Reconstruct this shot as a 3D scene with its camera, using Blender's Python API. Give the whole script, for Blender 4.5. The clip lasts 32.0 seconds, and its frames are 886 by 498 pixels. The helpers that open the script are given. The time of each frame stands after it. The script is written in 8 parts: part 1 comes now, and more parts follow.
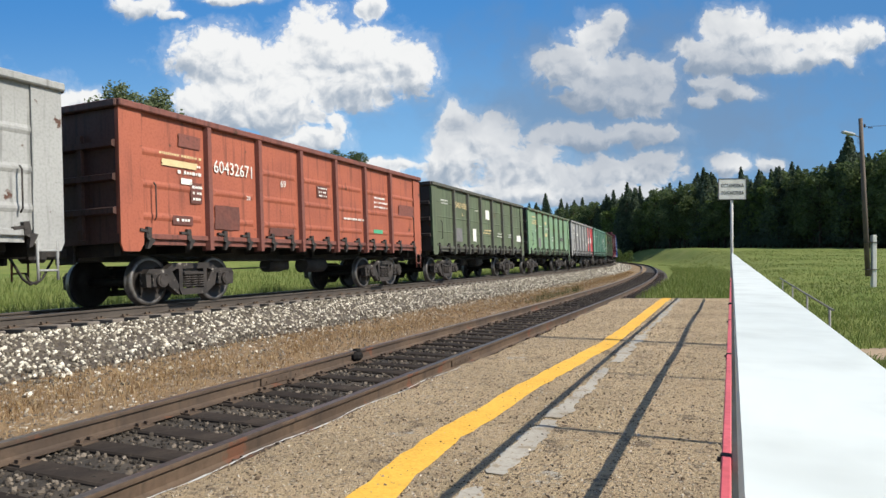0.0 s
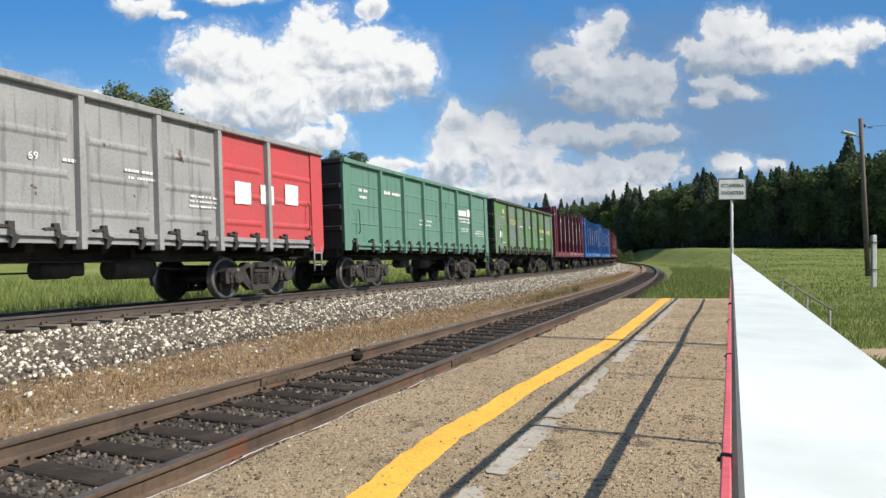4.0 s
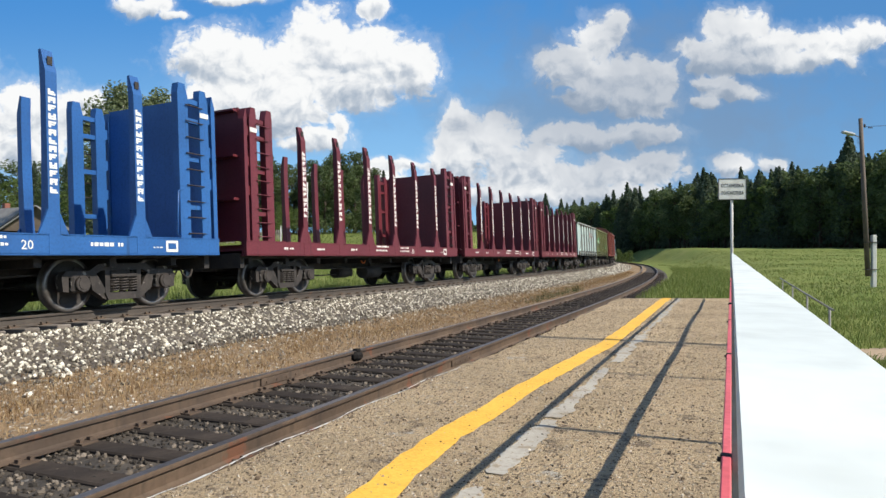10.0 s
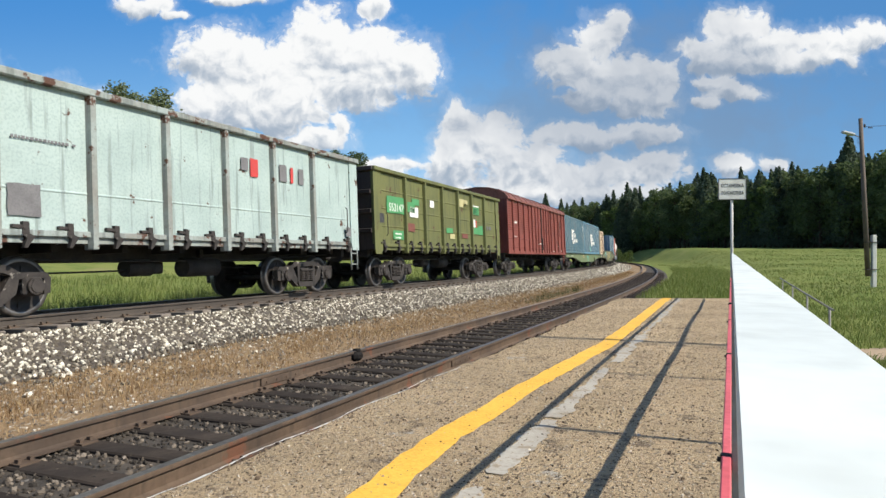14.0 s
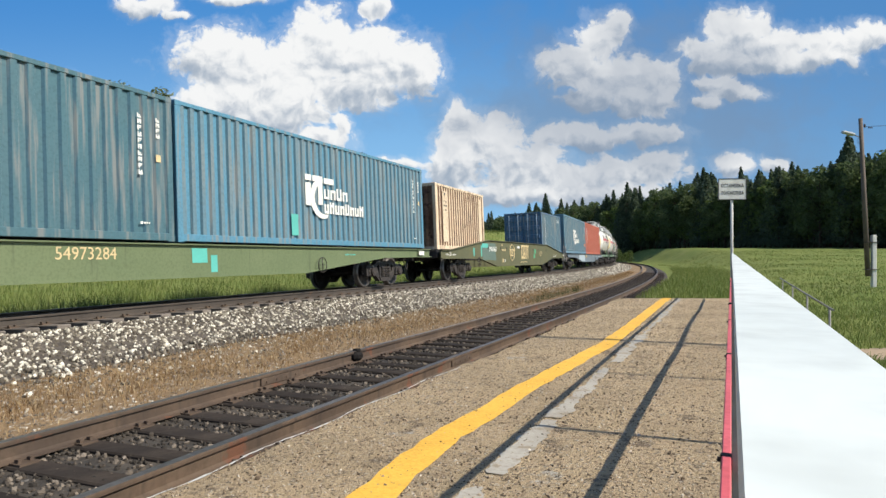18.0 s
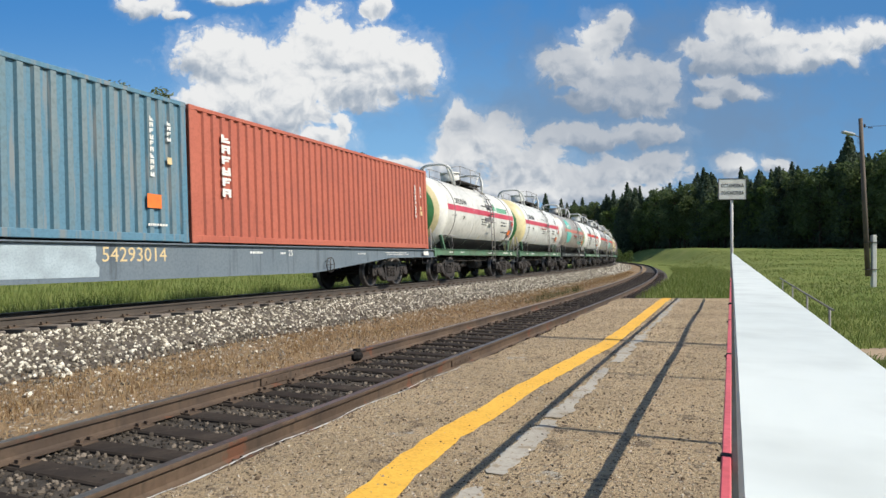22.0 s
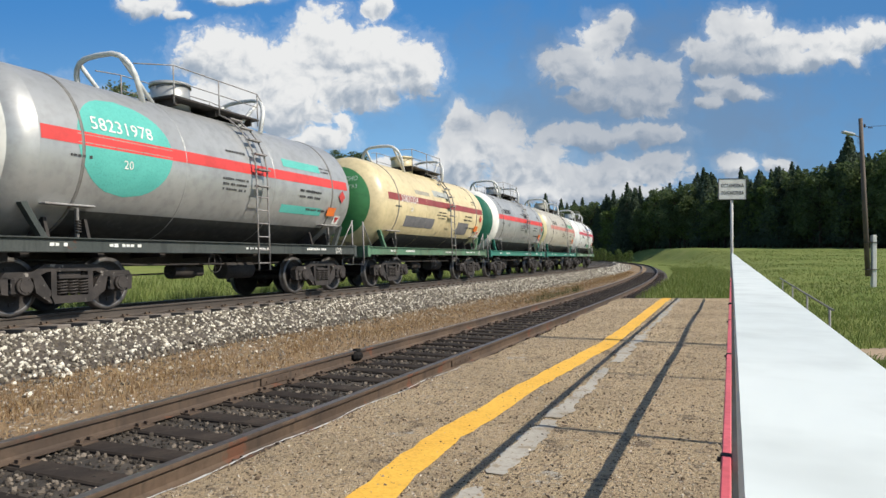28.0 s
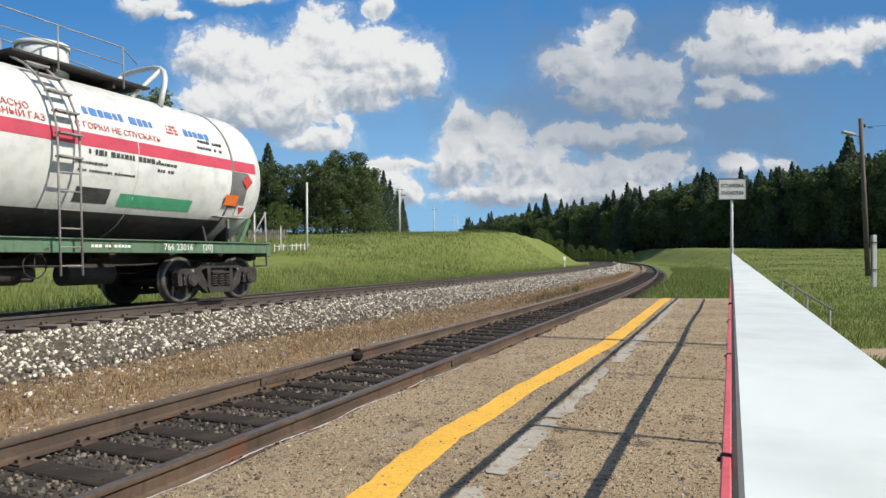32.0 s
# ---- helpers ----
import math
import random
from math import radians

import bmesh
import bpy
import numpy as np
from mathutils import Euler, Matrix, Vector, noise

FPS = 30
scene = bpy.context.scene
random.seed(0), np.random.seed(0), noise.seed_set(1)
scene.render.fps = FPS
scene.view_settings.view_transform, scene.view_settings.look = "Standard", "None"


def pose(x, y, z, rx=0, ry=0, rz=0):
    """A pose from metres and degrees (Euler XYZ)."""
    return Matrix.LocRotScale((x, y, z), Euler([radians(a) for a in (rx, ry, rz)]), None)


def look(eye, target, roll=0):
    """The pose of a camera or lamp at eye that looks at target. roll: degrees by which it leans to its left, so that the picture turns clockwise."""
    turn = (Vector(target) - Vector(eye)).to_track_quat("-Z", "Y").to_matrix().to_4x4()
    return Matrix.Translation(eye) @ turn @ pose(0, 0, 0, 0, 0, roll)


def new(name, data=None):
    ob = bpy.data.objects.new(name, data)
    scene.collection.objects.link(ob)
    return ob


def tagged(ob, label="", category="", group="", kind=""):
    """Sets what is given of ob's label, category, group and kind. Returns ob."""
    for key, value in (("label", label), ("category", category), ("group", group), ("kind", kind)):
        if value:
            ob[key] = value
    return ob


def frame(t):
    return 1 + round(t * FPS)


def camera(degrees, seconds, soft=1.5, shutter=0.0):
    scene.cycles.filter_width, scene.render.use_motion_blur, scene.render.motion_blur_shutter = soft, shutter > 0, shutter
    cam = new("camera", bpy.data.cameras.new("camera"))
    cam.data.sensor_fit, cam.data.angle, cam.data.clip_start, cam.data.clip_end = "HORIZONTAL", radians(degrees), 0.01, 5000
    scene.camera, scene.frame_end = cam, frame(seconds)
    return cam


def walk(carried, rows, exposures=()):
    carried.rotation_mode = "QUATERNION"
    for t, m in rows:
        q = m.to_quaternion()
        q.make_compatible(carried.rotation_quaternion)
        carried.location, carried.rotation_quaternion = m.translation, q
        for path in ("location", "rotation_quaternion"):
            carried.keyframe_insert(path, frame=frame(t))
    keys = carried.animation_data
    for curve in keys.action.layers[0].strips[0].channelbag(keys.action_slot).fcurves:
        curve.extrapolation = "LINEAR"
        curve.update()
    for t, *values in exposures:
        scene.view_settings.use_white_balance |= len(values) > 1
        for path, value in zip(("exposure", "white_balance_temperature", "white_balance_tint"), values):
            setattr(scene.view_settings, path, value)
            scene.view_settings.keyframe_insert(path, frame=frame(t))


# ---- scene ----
# A railway halt on a curve: a goods train runs past a low platform.
# World: metres, z up; z = 0 at the rail heads of the main track beside the platform.
# ---- camera ----
cam = camera(65.97, 32.0, soft=1.5, shutter=0.0)
EYE = (0.0, 0.0, 1.0765)
walk(cam, [(0.0, look(EYE, (0, 1, 1.0765 + math.tan(radians(0.256))))),
           (32.0, look(EYE, (0, 1, 1.0765 + math.tan(radians(0.256)))))],
     exposures=[(0.0, 0.34), (7.0, 0.42), (12.0, 0.42), (17.0, 0.38), (20.0, 0.30), (23.0, 0.20), (26.0, 0.15), (29.0, 0.24), (32.0, 0.20)])

# ---- light ----
SUN_DIR = Vector((0.93, -0.367, 0.0)).normalized() * math.cos(radians(41.3)) + Vector((0, 0, math.sin(radians(41.3))))
sun = new("sun", bpy.data.lights.new("sun", "SUN"))
sun.data.energy, sun.data.angle, sun.data.color = 5.0, radians(0.5), (1.0, 0.93, 0.80)
sun.matrix_world = look(SUN_DIR * 50, (0, 0, 0))
world = bpy.data.worlds.new("world")
scene.world = world
world.use_nodes = True
wn = world.node_tree.nodes
sky = wn.new("ShaderNodeTexSky")
sky.sky_type, sky.sun_disc = "NISHITA", False
sky.sun_elevation, sky.sun_rotation = radians(41.3), math.atan2(0.93, -0.367)
sky.air_density, sky.dust_density, sky.ozone_density = 1.0, 0.4, 2.0
wn["Background"].inputs[1].default_value = 0.118
tint = wn.new("ShaderNodeMix")
tint.data_type, tint.blend_type = "RGBA", "MULTIPLY"
tint.inputs[0].default_value, tint.inputs[7].default_value = 1.0, (0.90, 0.98, 1.04, 1.0)
world.node_tree.links.new(sky.outputs[0], tint.inputs[6])
world.node_tree.links.new(tint.outputs[2], wn["Background"].inputs[0])

# ---- the line of the tracks ----
X0, Y0, HEAD = -6.68, 13.37, radians(67.66)
CANT = radians(2.52)
SIDE, SIDE_Z = 6.95, -0.3975        # the siding: offset and height of its rail heads
PLAT_Z = -0.1975


def grade(s):
    return np.where(np.asarray(s) > 0, -0.00743 * np.asarray(s), -0.0037 * np.asarray(s))


# nearly straight beside the platform, then easing into the bend
LINE_S = np.arange(-170.0, 640.0, 0.5)
BEND = np.interp(LINE_S, [5, 20, 35, 55, 80], [1 / 1990, 1 / 860, 1 / 640, 1 / 731, 1 / 760])
LINE_H = np.concatenate([[0], np.cumsum((BEND[1:] + BEND[:-1]) * 0.25)])
LINE_H = LINE_H - np.interp(0.0, LINE_S, LINE_H) + HEAD
LINE_X = np.concatenate([[0], np.cumsum((np.cos(LINE_H[1:]) + np.cos(LINE_H[:-1])) * 0.25)])
LINE_Y = np.concatenate([[0], np.cumsum((np.sin(LINE_H[1:]) + np.sin(LINE_H[:-1])) * 0.25)])
LINE_X, LINE_Y = LINE_X - np.interp(0.0, LINE_S, LINE_X) + X0, LINE_Y - np.interp(0.0, LINE_S, LINE_Y) + Y0


def trk(s, d=0.0):
    """x, y and heading at s along the main track, d metres to the platform's side."""
    s = np.asarray(s, dtype=float)
    th = np.interp(s, LINE_S, LINE_H)
    return np.interp(s, LINE_S, LINE_X) + np.sin(th) * d, np.interp(s, LINE_S, LINE_Y) - np.cos(th) * d, th


def sd(x, y):
    """The nearest place along the track and the signed distance from it."""
    x, y = np.asarray(x, dtype=float), np.asarray(y, dtype=float)
    s, best = np.zeros(x.shape), np.full(x.shape, 1e18)
    for k in range(0, len(LINE_S), 24):
        q = (x - LINE_X[k]) ** 2 + (y - LINE_Y[k]) ** 2
        s, best = np.where(q < best, LINE_S[k], s), np.minimum(q, best)
    for _ in range(4):
        cx, cy, th = trk(s)
        s = np.clip(s + 0.8 * ((x - cx) * np.cos(th) + (y - cy) * np.sin(th)), -169, 638)
    cx, cy, th = trk(s)
    side = (x - cx) * np.sin(th) - (y - cy) * np.cos(th)
    return s, np.copysign(np.hypot(x - cx, y - cy), side)


def drift(s):
    """How far the siding draws in towards the main track along the bend."""
    u = np.clip((np.asarray(s, dtype=float) - 5) / 90, 0, 1)
    return -1.0 * u * u * (3 - 2 * u)


def sstep(x):
    x = np.clip(x, 0, 1)
    return x * x * (3 - 2 * x)


def ground_z(x, y):
    s, d = sd(x, y)
    zt = grade(np.clip(s, -150, 500))
    r = np.hypot(x, y)
    bump = 0.10 * np.sin(x * 0.31 + 1) * np.sin(y * 0.27) + 0.05 * np.sin(x * 0.9) * np.sin(y * 1.1 + 2)
    right = -1.0 + 3.1 * sstep((r - 18) / 175) + bump + 6.0 * sstep((r - 210) / 900)
    bank = zt - 0.80
    wr = sstep((d - 10.5) / np.clip(2.0 + (s - 18) * 0.15, 2.0, 9.0))
    zr = bank * (1 - wr) + right * wr + np.where((d > 8.5) & (d < 14) & (s > 9), 0.35 * sstep((s - 9) / 8), 0.0) * (1 - wr)
    hs = 1.0 + 4.7 * sstep((s - 10) / 95)
    run = 34 - 23 * sstep((s - 10) / 80)
    zl = zt - 0.42 - 0.25 * sstep((-d - 2.4) / 1.6) + hs * sstep((-d - 3.6 - 1.2 * sstep((s - 25) / 60)) / run) + bump * sstep((-d - 5) / 10) + 0.012 * np.clip(-d - 40, 0, 200)
    return np.where(d > -1.0, np.where(d > 0, zr, bank), np.where(d < -2.0, zl, bank))


# ---- builders ----
def bm_box(bm, c, size, m=None, bevel=0.0, mi=0):
    vs = [bm.verts.new((c[0] + size[0] * i / 2, c[1] + size[1] * j / 2, c[2] + size[2] * k / 2))
          for i in (-1, 1) for j in (-1, 1) for k in (-1, 1)]
    fs = [bm.faces.new([vs[i] for i in q]) for q in ((0, 1, 3, 2), (4, 6, 7, 5), (0, 4, 5, 1), (2, 3, 7, 6), (0, 2, 6, 4), (1, 5, 7, 3))]
    for f in fs:
        f.material_index = mi
    if bevel:
        r = bmesh.ops.bevel(bm, geom=list({e for f in fs for e in f.edges}), offset=bevel, segments=1, affect="EDGES")
        vs = list({v for f in r["faces"] for v in f.verts} | {v for v in vs if v.is_valid})
    if m is not None:
        for v in vs:
            v.co = m @ v.co
    return vs


def bm_cyl(bm, a, b, r, n=12, r2=None, caps=True, smooth=True, mi=0):
    a, b = Vector(a), Vector(b)
    q = (b - a).to_track_quat("Z", "Y")
    r2 = r if r2 is None else r2
    rings = []
    for p, rr in ((a, r), (b, r2)):
        rings.append([bm.verts.new(p + q @ Vector((math.cos(t) * rr, math.sin(t) * rr, 0))) for t in [2 * math.pi * i / n for i in range(n)]])
    for i in range(n):
        f = bm.faces.new((rings[0][i], rings[0][(i + 1) % n], rings[1][(i + 1) % n], rings[1][i]))
        f.smooth, f.material_index = smooth, mi
    if caps:
        bm.faces.new(rings[0][::-1]).material_index = mi
        bm.faces.new(rings[1]).material_index = mi


def bm_tube(bm, pts, r, n=6, mi=0):
    pts = [Vector(p) for p in pts]
    rings = []
    for i, p in enumerate(pts):
        t = (pts[min(i + 1, len(pts) - 1)] - pts[max(i - 1, 0)]).normalized()
        q = t.to_track_quat("Z", "Y")
        rings.append([bm.verts.new(p + q @ Vector((math.cos(a) * r, math.sin(a) * r, 0))) for a in [2 * math.pi * k / n for k in range(n)]])
    for a, b in zip(rings, rings[1:]):
        # match the rings so that the tube does not twist
        off = min(range(n), key=lambda o: sum((a[k].co - b[(k + o) % n].co).length for k in range(n)))
        for k in range(n):
            f = bm.faces.new((a[k], a[(k + 1) % n], b[(k + 1 + off) % n], b[(k + off) % n]))
            f.smooth, f.material_index = True, mi
        b[:] = [b[(k + off) % n] for k in range(n)]
    bm.faces.new(rings[0][::-1]), bm.faces.new(rings[-1])


def bm_prism(bm, prof, axis, a, b, mi=0):
    """A profile of (p, q) pulled along an axis from a to b. axis x: (y, z); y: (x, z); z: (x, y)."""
    def at(p, q, w):
        return {"x": (w, p, q), "y": (p, w, q), "z": (p, q, w)}[axis]
    r0 = [bm.verts.new(at(p, q, a)) for p, q in prof]
    r1 = [bm.verts.new(at(p, q, b)) for p, q in prof]
    n = len(prof)
    for i in range(n):
        bm.faces.new((r0[i], r0[(i + 1) % n], r1[(i + 1) % n], r1[i])).material_index = mi
    bm.faces.new(r0[::-1]).material_index = mi
    bm.faces.new(r1).material_index = mi


def finish(name, bm, material):
    bmesh.ops.recalc_face_normals(bm, faces=bm.faces)
    me = bpy.data.meshes.new(name)
    bm.to_mesh(me)
    bm.free()
    for m in (material if isinstance(material, (list, tuple)) else [material]):
        me.materials.append(m)
    return me


def put(name, me, parent=None, label="", m=None):
    ob = new(name, me)
    if parent is not None:
        ob.parent = parent
    if m is not None:
        ob.matrix_basis = m
    if label:
        ob["label"] = label
    return ob


def part(name, bm, material, parent, label=""):
    return put(name, finish(name, bm, material), parent, label)


def soup(name, verts, faces, material, smooth=False):
    """One mesh object from arrays."""
    me = bpy.data.meshes.new(name)
    me.from_pydata(np.asarray(verts).tolist(), [], np.asarray(faces).tolist())
    me.materials.append(material)
    if smooth:
        me.polygons.foreach_set("use_smooth", [True] * len(me.polygons))
    me.update()
    return new(name, me)


# ---- materials ----
def rgb(c):
    return (*c, 1.0)


class Nodes:
    def __init__(self, name):
        self.m = bpy.data.materials.new(name)
        self.m.use_nodes = True
        self.t = self.m.node_tree
        self.bsdf = self.t.nodes["Principled BSDF"]

    def n(self, kind, **kw):
        nd = self.t.nodes.new("ShaderNode" + kind)
        for k, v in kw.items():
            setattr(nd, k, v)
        return nd

    def link(self, a, b):
        self.t.links.new(a, b)

    def coords(self, scale=(1, 1, 1), which="Object"):
        tc, mp = self.n("TexCoord"), self.n("Mapping")
        self.link(tc.outputs[which], mp.inputs[0])
        mp.inputs["Scale"].default_value = scale
        return mp.outputs[0]

    def noise(self, vec, scale, detail=4, rough=0.55, dist=0.0):
        nz = self.n("TexNoise")
        self.link(vec, nz.inputs["Vector"])
        nz.inputs["Scale"].default_value, nz.inputs["Detail"].default_value = scale, detail
        nz.inputs["Roughness"].default_value, nz.inputs["Distortion"].default_value = rough, dist
        return nz.outputs["Fac"]

    def ramp(self, fac, lo, hi):
        mr = self.n("MapRange", interpolation_type="SMOOTHSTEP")
        self.link(fac, mr.inputs[0])
        mr.inputs[1].default_value, mr.inputs[2].default_value = lo, hi
        return mr.outputs[0]

    def mix(self, fac, a, b, blend="MIX"):
        mx = self.n("Mix", data_type="RGBA", blend_type=blend)
        if isinstance(fac, (int, float)):
            mx.inputs[0].default_value = fac
        else:
            self.link(fac, mx.inputs[0])
        for sock, v in ((mx.inputs[6], a), (mx.inputs[7], b)):
            if isinstance(v, tuple):
                sock.default_value = rgb(v)
            else:
                self.link(v, sock)
        return mx.outputs[2]

    def math(self, op, a, b=0.0):
        md = self.n("Math", operation=op)
        for sock, v in ((md.inputs[0], a), (md.inputs[1], b)):
            if isinstance(v, (int, float)):
                sock.default_value = v
            else:
                self.link(v, sock)
        return md.outputs[0]

    def bump(self, h, strength, dist=0.02):
        bp = self.n("Bump")
        bp.inputs["Strength"].default_value, bp.inputs["Distance"].default_value = strength, dist
        self.link(h, bp.inputs["Height"])
        self.link(bp.outputs[0], self.bsdf.inputs["Normal"])

    def done(self, colour, rough=0.7, metal=0.0, spec=0.5):
        if isinstance(colour, tuple):
            self.bsdf.inputs["Base Color"].default_value = rgb(colour)
        else:
            self.link(colour, self.bsdf.inputs["Base Color"])
        if isinstance(rough, (int, float)):
            self.bsdf.inputs["Roughness"].default_value = rough
        else:
            self.link(rough, self.bsdf.inputs["Roughness"])
        self.bsdf.inputs["Metallic"].default_value = metal
        self.bsdf.inputs["Specular IOR Level"].default_value = spec
        return self.m


def surf(name, c1, c2=None, rough=0.75, metal=0.0, scale=2.0, fine=30.0, spot=None, streak=None, bump=0.25, bdist=0.01, vary=0.0, spec=0.4):
    """Two tones at two scales. spot: (colour, threshold, scale); streak: (colour, threshold), runs down the sides."""
    k = Nodes(name)
    v = k.coords()
    c2 = c2 or tuple(x * 0.75 for x in c1)
    big = k.ramp(k.noise(v, scale, 5), 0.35, 0.68)
    col = k.mix(big, c1, c2)
    f = k.noise(v, fine, 3)
    col = k.mix(k.ramp(f, 0.4, 0.75), col, k.mix(0.35, col, tuple(x * 0.45 for x in c1)))
    if streak:
        w = k.coords((5.0, 5.0, 0.35))
        col = k.mix(k.math("MULTIPLY", k.ramp(k.noise(w, 1.6, 5), streak[1], streak[1] + 0.16), 0.75), col, streak[0])
    if spot:
        col = k.mix(k.ramp(k.noise(v, spot[2], 6, 0.62), spot[1], spot[1] + 0.05), col, spot[0])
    if vary:
        oi = k.n("ObjectInfo")
        hsv = k.n("HueSaturation")
        k.link(col, hsv.inputs["Color"])
        k.link(k.math("ADD", k.math("MULTIPLY", oi.outputs["Random"], vary), 1 - vary / 2), hsv.inputs["Value"])
        col = hsv.outputs[0]
    if bump:
        k.bump(f, bump, bdist)
    r = k.math("ADD", k.math("MULTIPLY", f, 0.25), rough - 0.12)
    return k.done(col, r, metal, spec)


def rusty(name, c, faded=None, rust=0.62, dirt=0.5, rough=0.62):
    """Old wagon paint: faded patches, rust spots, dirt running down, darker low on the weathered steel."""
    return surf(name, c, faded or tuple(min(1, x * 0.82 + 0.015) for x in c), rough, 0.0, 0.9, 22.0,
                spot=((0.075, 0.032, 0.018), rust, 3.1), streak=((tuple(x * 0.42 + 0.006 for x in c)), dirt), bump=0.18, bdist=0.006)


M_STEEL_DARK = surf("dark_underframe", (0.022, 0.020, 0.020), (0.042, 0.033, 0.028), 0.75, 0.0, 3, 25)
M_BOGIE = surf("bogie_steel", (0.046, 0.038, 0.034), (0.020, 0.017, 0.016), 0.65, 0.1, 3, 22, spot=((0.24, 0.215, 0.19), 0.60, 4))
M_WHEEL = surf("wheel_steel", (0.034, 0.028, 0.026), (0.020, 0.017, 0.016), 0.6, 0.3, 4, 20)
M_TREAD = surf("wheel_tread", (0.20, 0.185, 0.175), (0.10, 0.09, 0.085), 0.40, 0.6, 4, 20)
M_RAIL = surf("rail_steel", (0.118, 0.080, 0.054), (0.070, 0.049, 0.036), 0.75, 0.1, 1.2, 18, spot=((0.13, 0.058, 0.034), 0.6, 2.0), streak=((0.05, 0.036, 0.028), 0.55))
M_RAILTOP = surf("rail_head", (0.13, 0.115, 0.10), (0.19, 0.17, 0.155), 0.42, 0.6, 0.6, 18)
M_SLEEPER = surf("weathered_sleeper", (0.175, 0.148, 0.125), (0.110, 0.092, 0.078), 0.85, 0, 2, 18, vary=0.5)
M_SLEEPER_D = surf("tarred_sleeper", (0.026, 0.021, 0.018), (0.046, 0.036, 0.029), 0.95, 0, 2.5, 16, spot=((0.085, 0.068, 0.052), 0.62, 7), vary=0.5, spec=0.15)

# ---- ground ----
def grass_ground():
    k = Nodes("meadow_ground")
    v = k.coords()
    a = k.ramp(k.noise(v, 0.06, 5), 0.35, 0.65)
    b = k.ramp(k.noise(v, 0.55, 5), 0.38, 0.7)
    c = k.noise(v, 6.0, 5, 0.7)
    col = k.mix(a, (0.148, 0.178, 0.045), (0.195, 0.212, 0.064))
    col = k.mix(b, col, (0.112, 0.155, 0.038))
    col = k.mix(k.ramp(c, 0.45, 0.75), col, (0.175, 0.195, 0.062))
    col = k.mix(k.ramp(k.noise(v, 0.20, 4), 0.63, 0.72), col, (0.215, 0.205, 0.085))
    k.bump(c, 0.5, 0.06)
    return k.done(col, 0.95, 0, 0.1)


M_GROUND = grass_ground()
rings = np.concatenate([[0.0], np.geomspace(0.8, 3600, 190)])
angs = np.concatenate([np.linspace(-70, 250, 321)[:-1], np.linspace(250, 290, 21)[:-1]])
aa = np.radians(angs)
gx, gy = np.outer(rings, np.cos(aa)), np.outer(rings, np.sin(aa))
gz = ground_z(gx, gy)
na, nr = len(aa), len(rings)
idx = np.arange(nr * na).reshape(nr, na)
q = np.stack([idx[:-1, :], idx[1:, :], np.roll(idx, -1, 1)[1:, :], np.roll(idx, -1, 1)[:-1, :]], -1).reshape(-1, 4)
ground = soup("ground", np.stack([gx, gy, gz], -1).reshape(-1, 3), q, M_GROUND, smooth=True)
tagged(ground, "green summer meadow rising to a wooded horizon", "ground", kind="structure")


def strip(name, prof, s0, s1, step, material, siding=False, jitter=0.0):
    """A sheet of a cross profile [(d, z), ...] drawn along the main track or the siding."""
    ss = np.arange(s0, s1 + step * 0.5, step)
    rnd = np.random.RandomState(3)
    V = []
    for s in ss:
        zt = float(grade(s))
        for d, z in prof:
            x, y, _ = trk(s, d + rnd.uniform(-jitter, jitter) + (float(drift(s)) if siding else 0.0))
            V.append((x, y, z + zt + rnd.uniform(-jitter, jitter) * 0.25))
    n = len(prof)
    ii = np.arange(len(ss) * n).reshape(len(ss), n)
    F = np.stack([ii[:-1, :-1], ii[:-1, 1:], ii[1:, 1:], ii[1:, :-1]], -1).reshape(-1, 4)
    ob = soup(name, V, F, material, smooth=True)
    return tagged(ob, kind="structure")


M_BALLAST = surf("ballast_bed", (0.075, 0.062, 0.050), (0.120, 0.100, 0.082), 0.9, 0, 3, 14, bump=1.0, bdist=0.04)
M_VERGE = surf("dry_verge", (0.25, 0.165, 0.085), (0.18, 0.120, 0.066), 0.95, 0, 2.6, 14, spot=((0.40, 0.34, 0.26), 0.58, 14), bump=0.9, bdist=0.04)
M_SIDEBED = surf("oily_siding_bed", (0.038, 0.032, 0.026), (0.075, 0.061, 0.047), 0.9, 0, 1.5, 16, spot=((0.20, 0.18, 0.155), 0.66, 9), bump=1.0, bdist=0.03)
zs = SIDE_Z
M_TRACKBED = surf("dark_track_bed", (0.036, 0.030, 0.026), (0.060, 0.050, 0.042), 0.95, 0, 3, 14, bump=0.8, bdist=0.03)
tagged(strip("track_bed", [(-4.6, -0.75), (-3.2, -0.62), (-1.9, -0.36), (-1.3, -0.32), (0.9, -0.285), (1.29, -0.265)], -45, 330, 0.75, M_TRACKBED, jitter=0.02),
       "dark stone bed between the main rails", "ballast bed")
tagged(strip("ballast_shoulder", [(1.27, -0.275), (1.43, -0.178), (1.64, -0.165), (2.6, -0.45), (3.5, -0.66), (4.2, -0.75)],
             -45, 330, 0.75, M_BALLAST, jitter=0.03), "pale crushed stone bed under the main track", "ballast bed")
tagged(strip("verge", [(2.5, -0.60), (3.1, -0.565), (3.8, -0.56), (4.6, -0.57), (5.3, -0.555), (5.75, -0.56)], -45, 200, 0.6, M_VERGE, jitter=0.03),
       "dry brown grassy verge between the tracks", "verge")
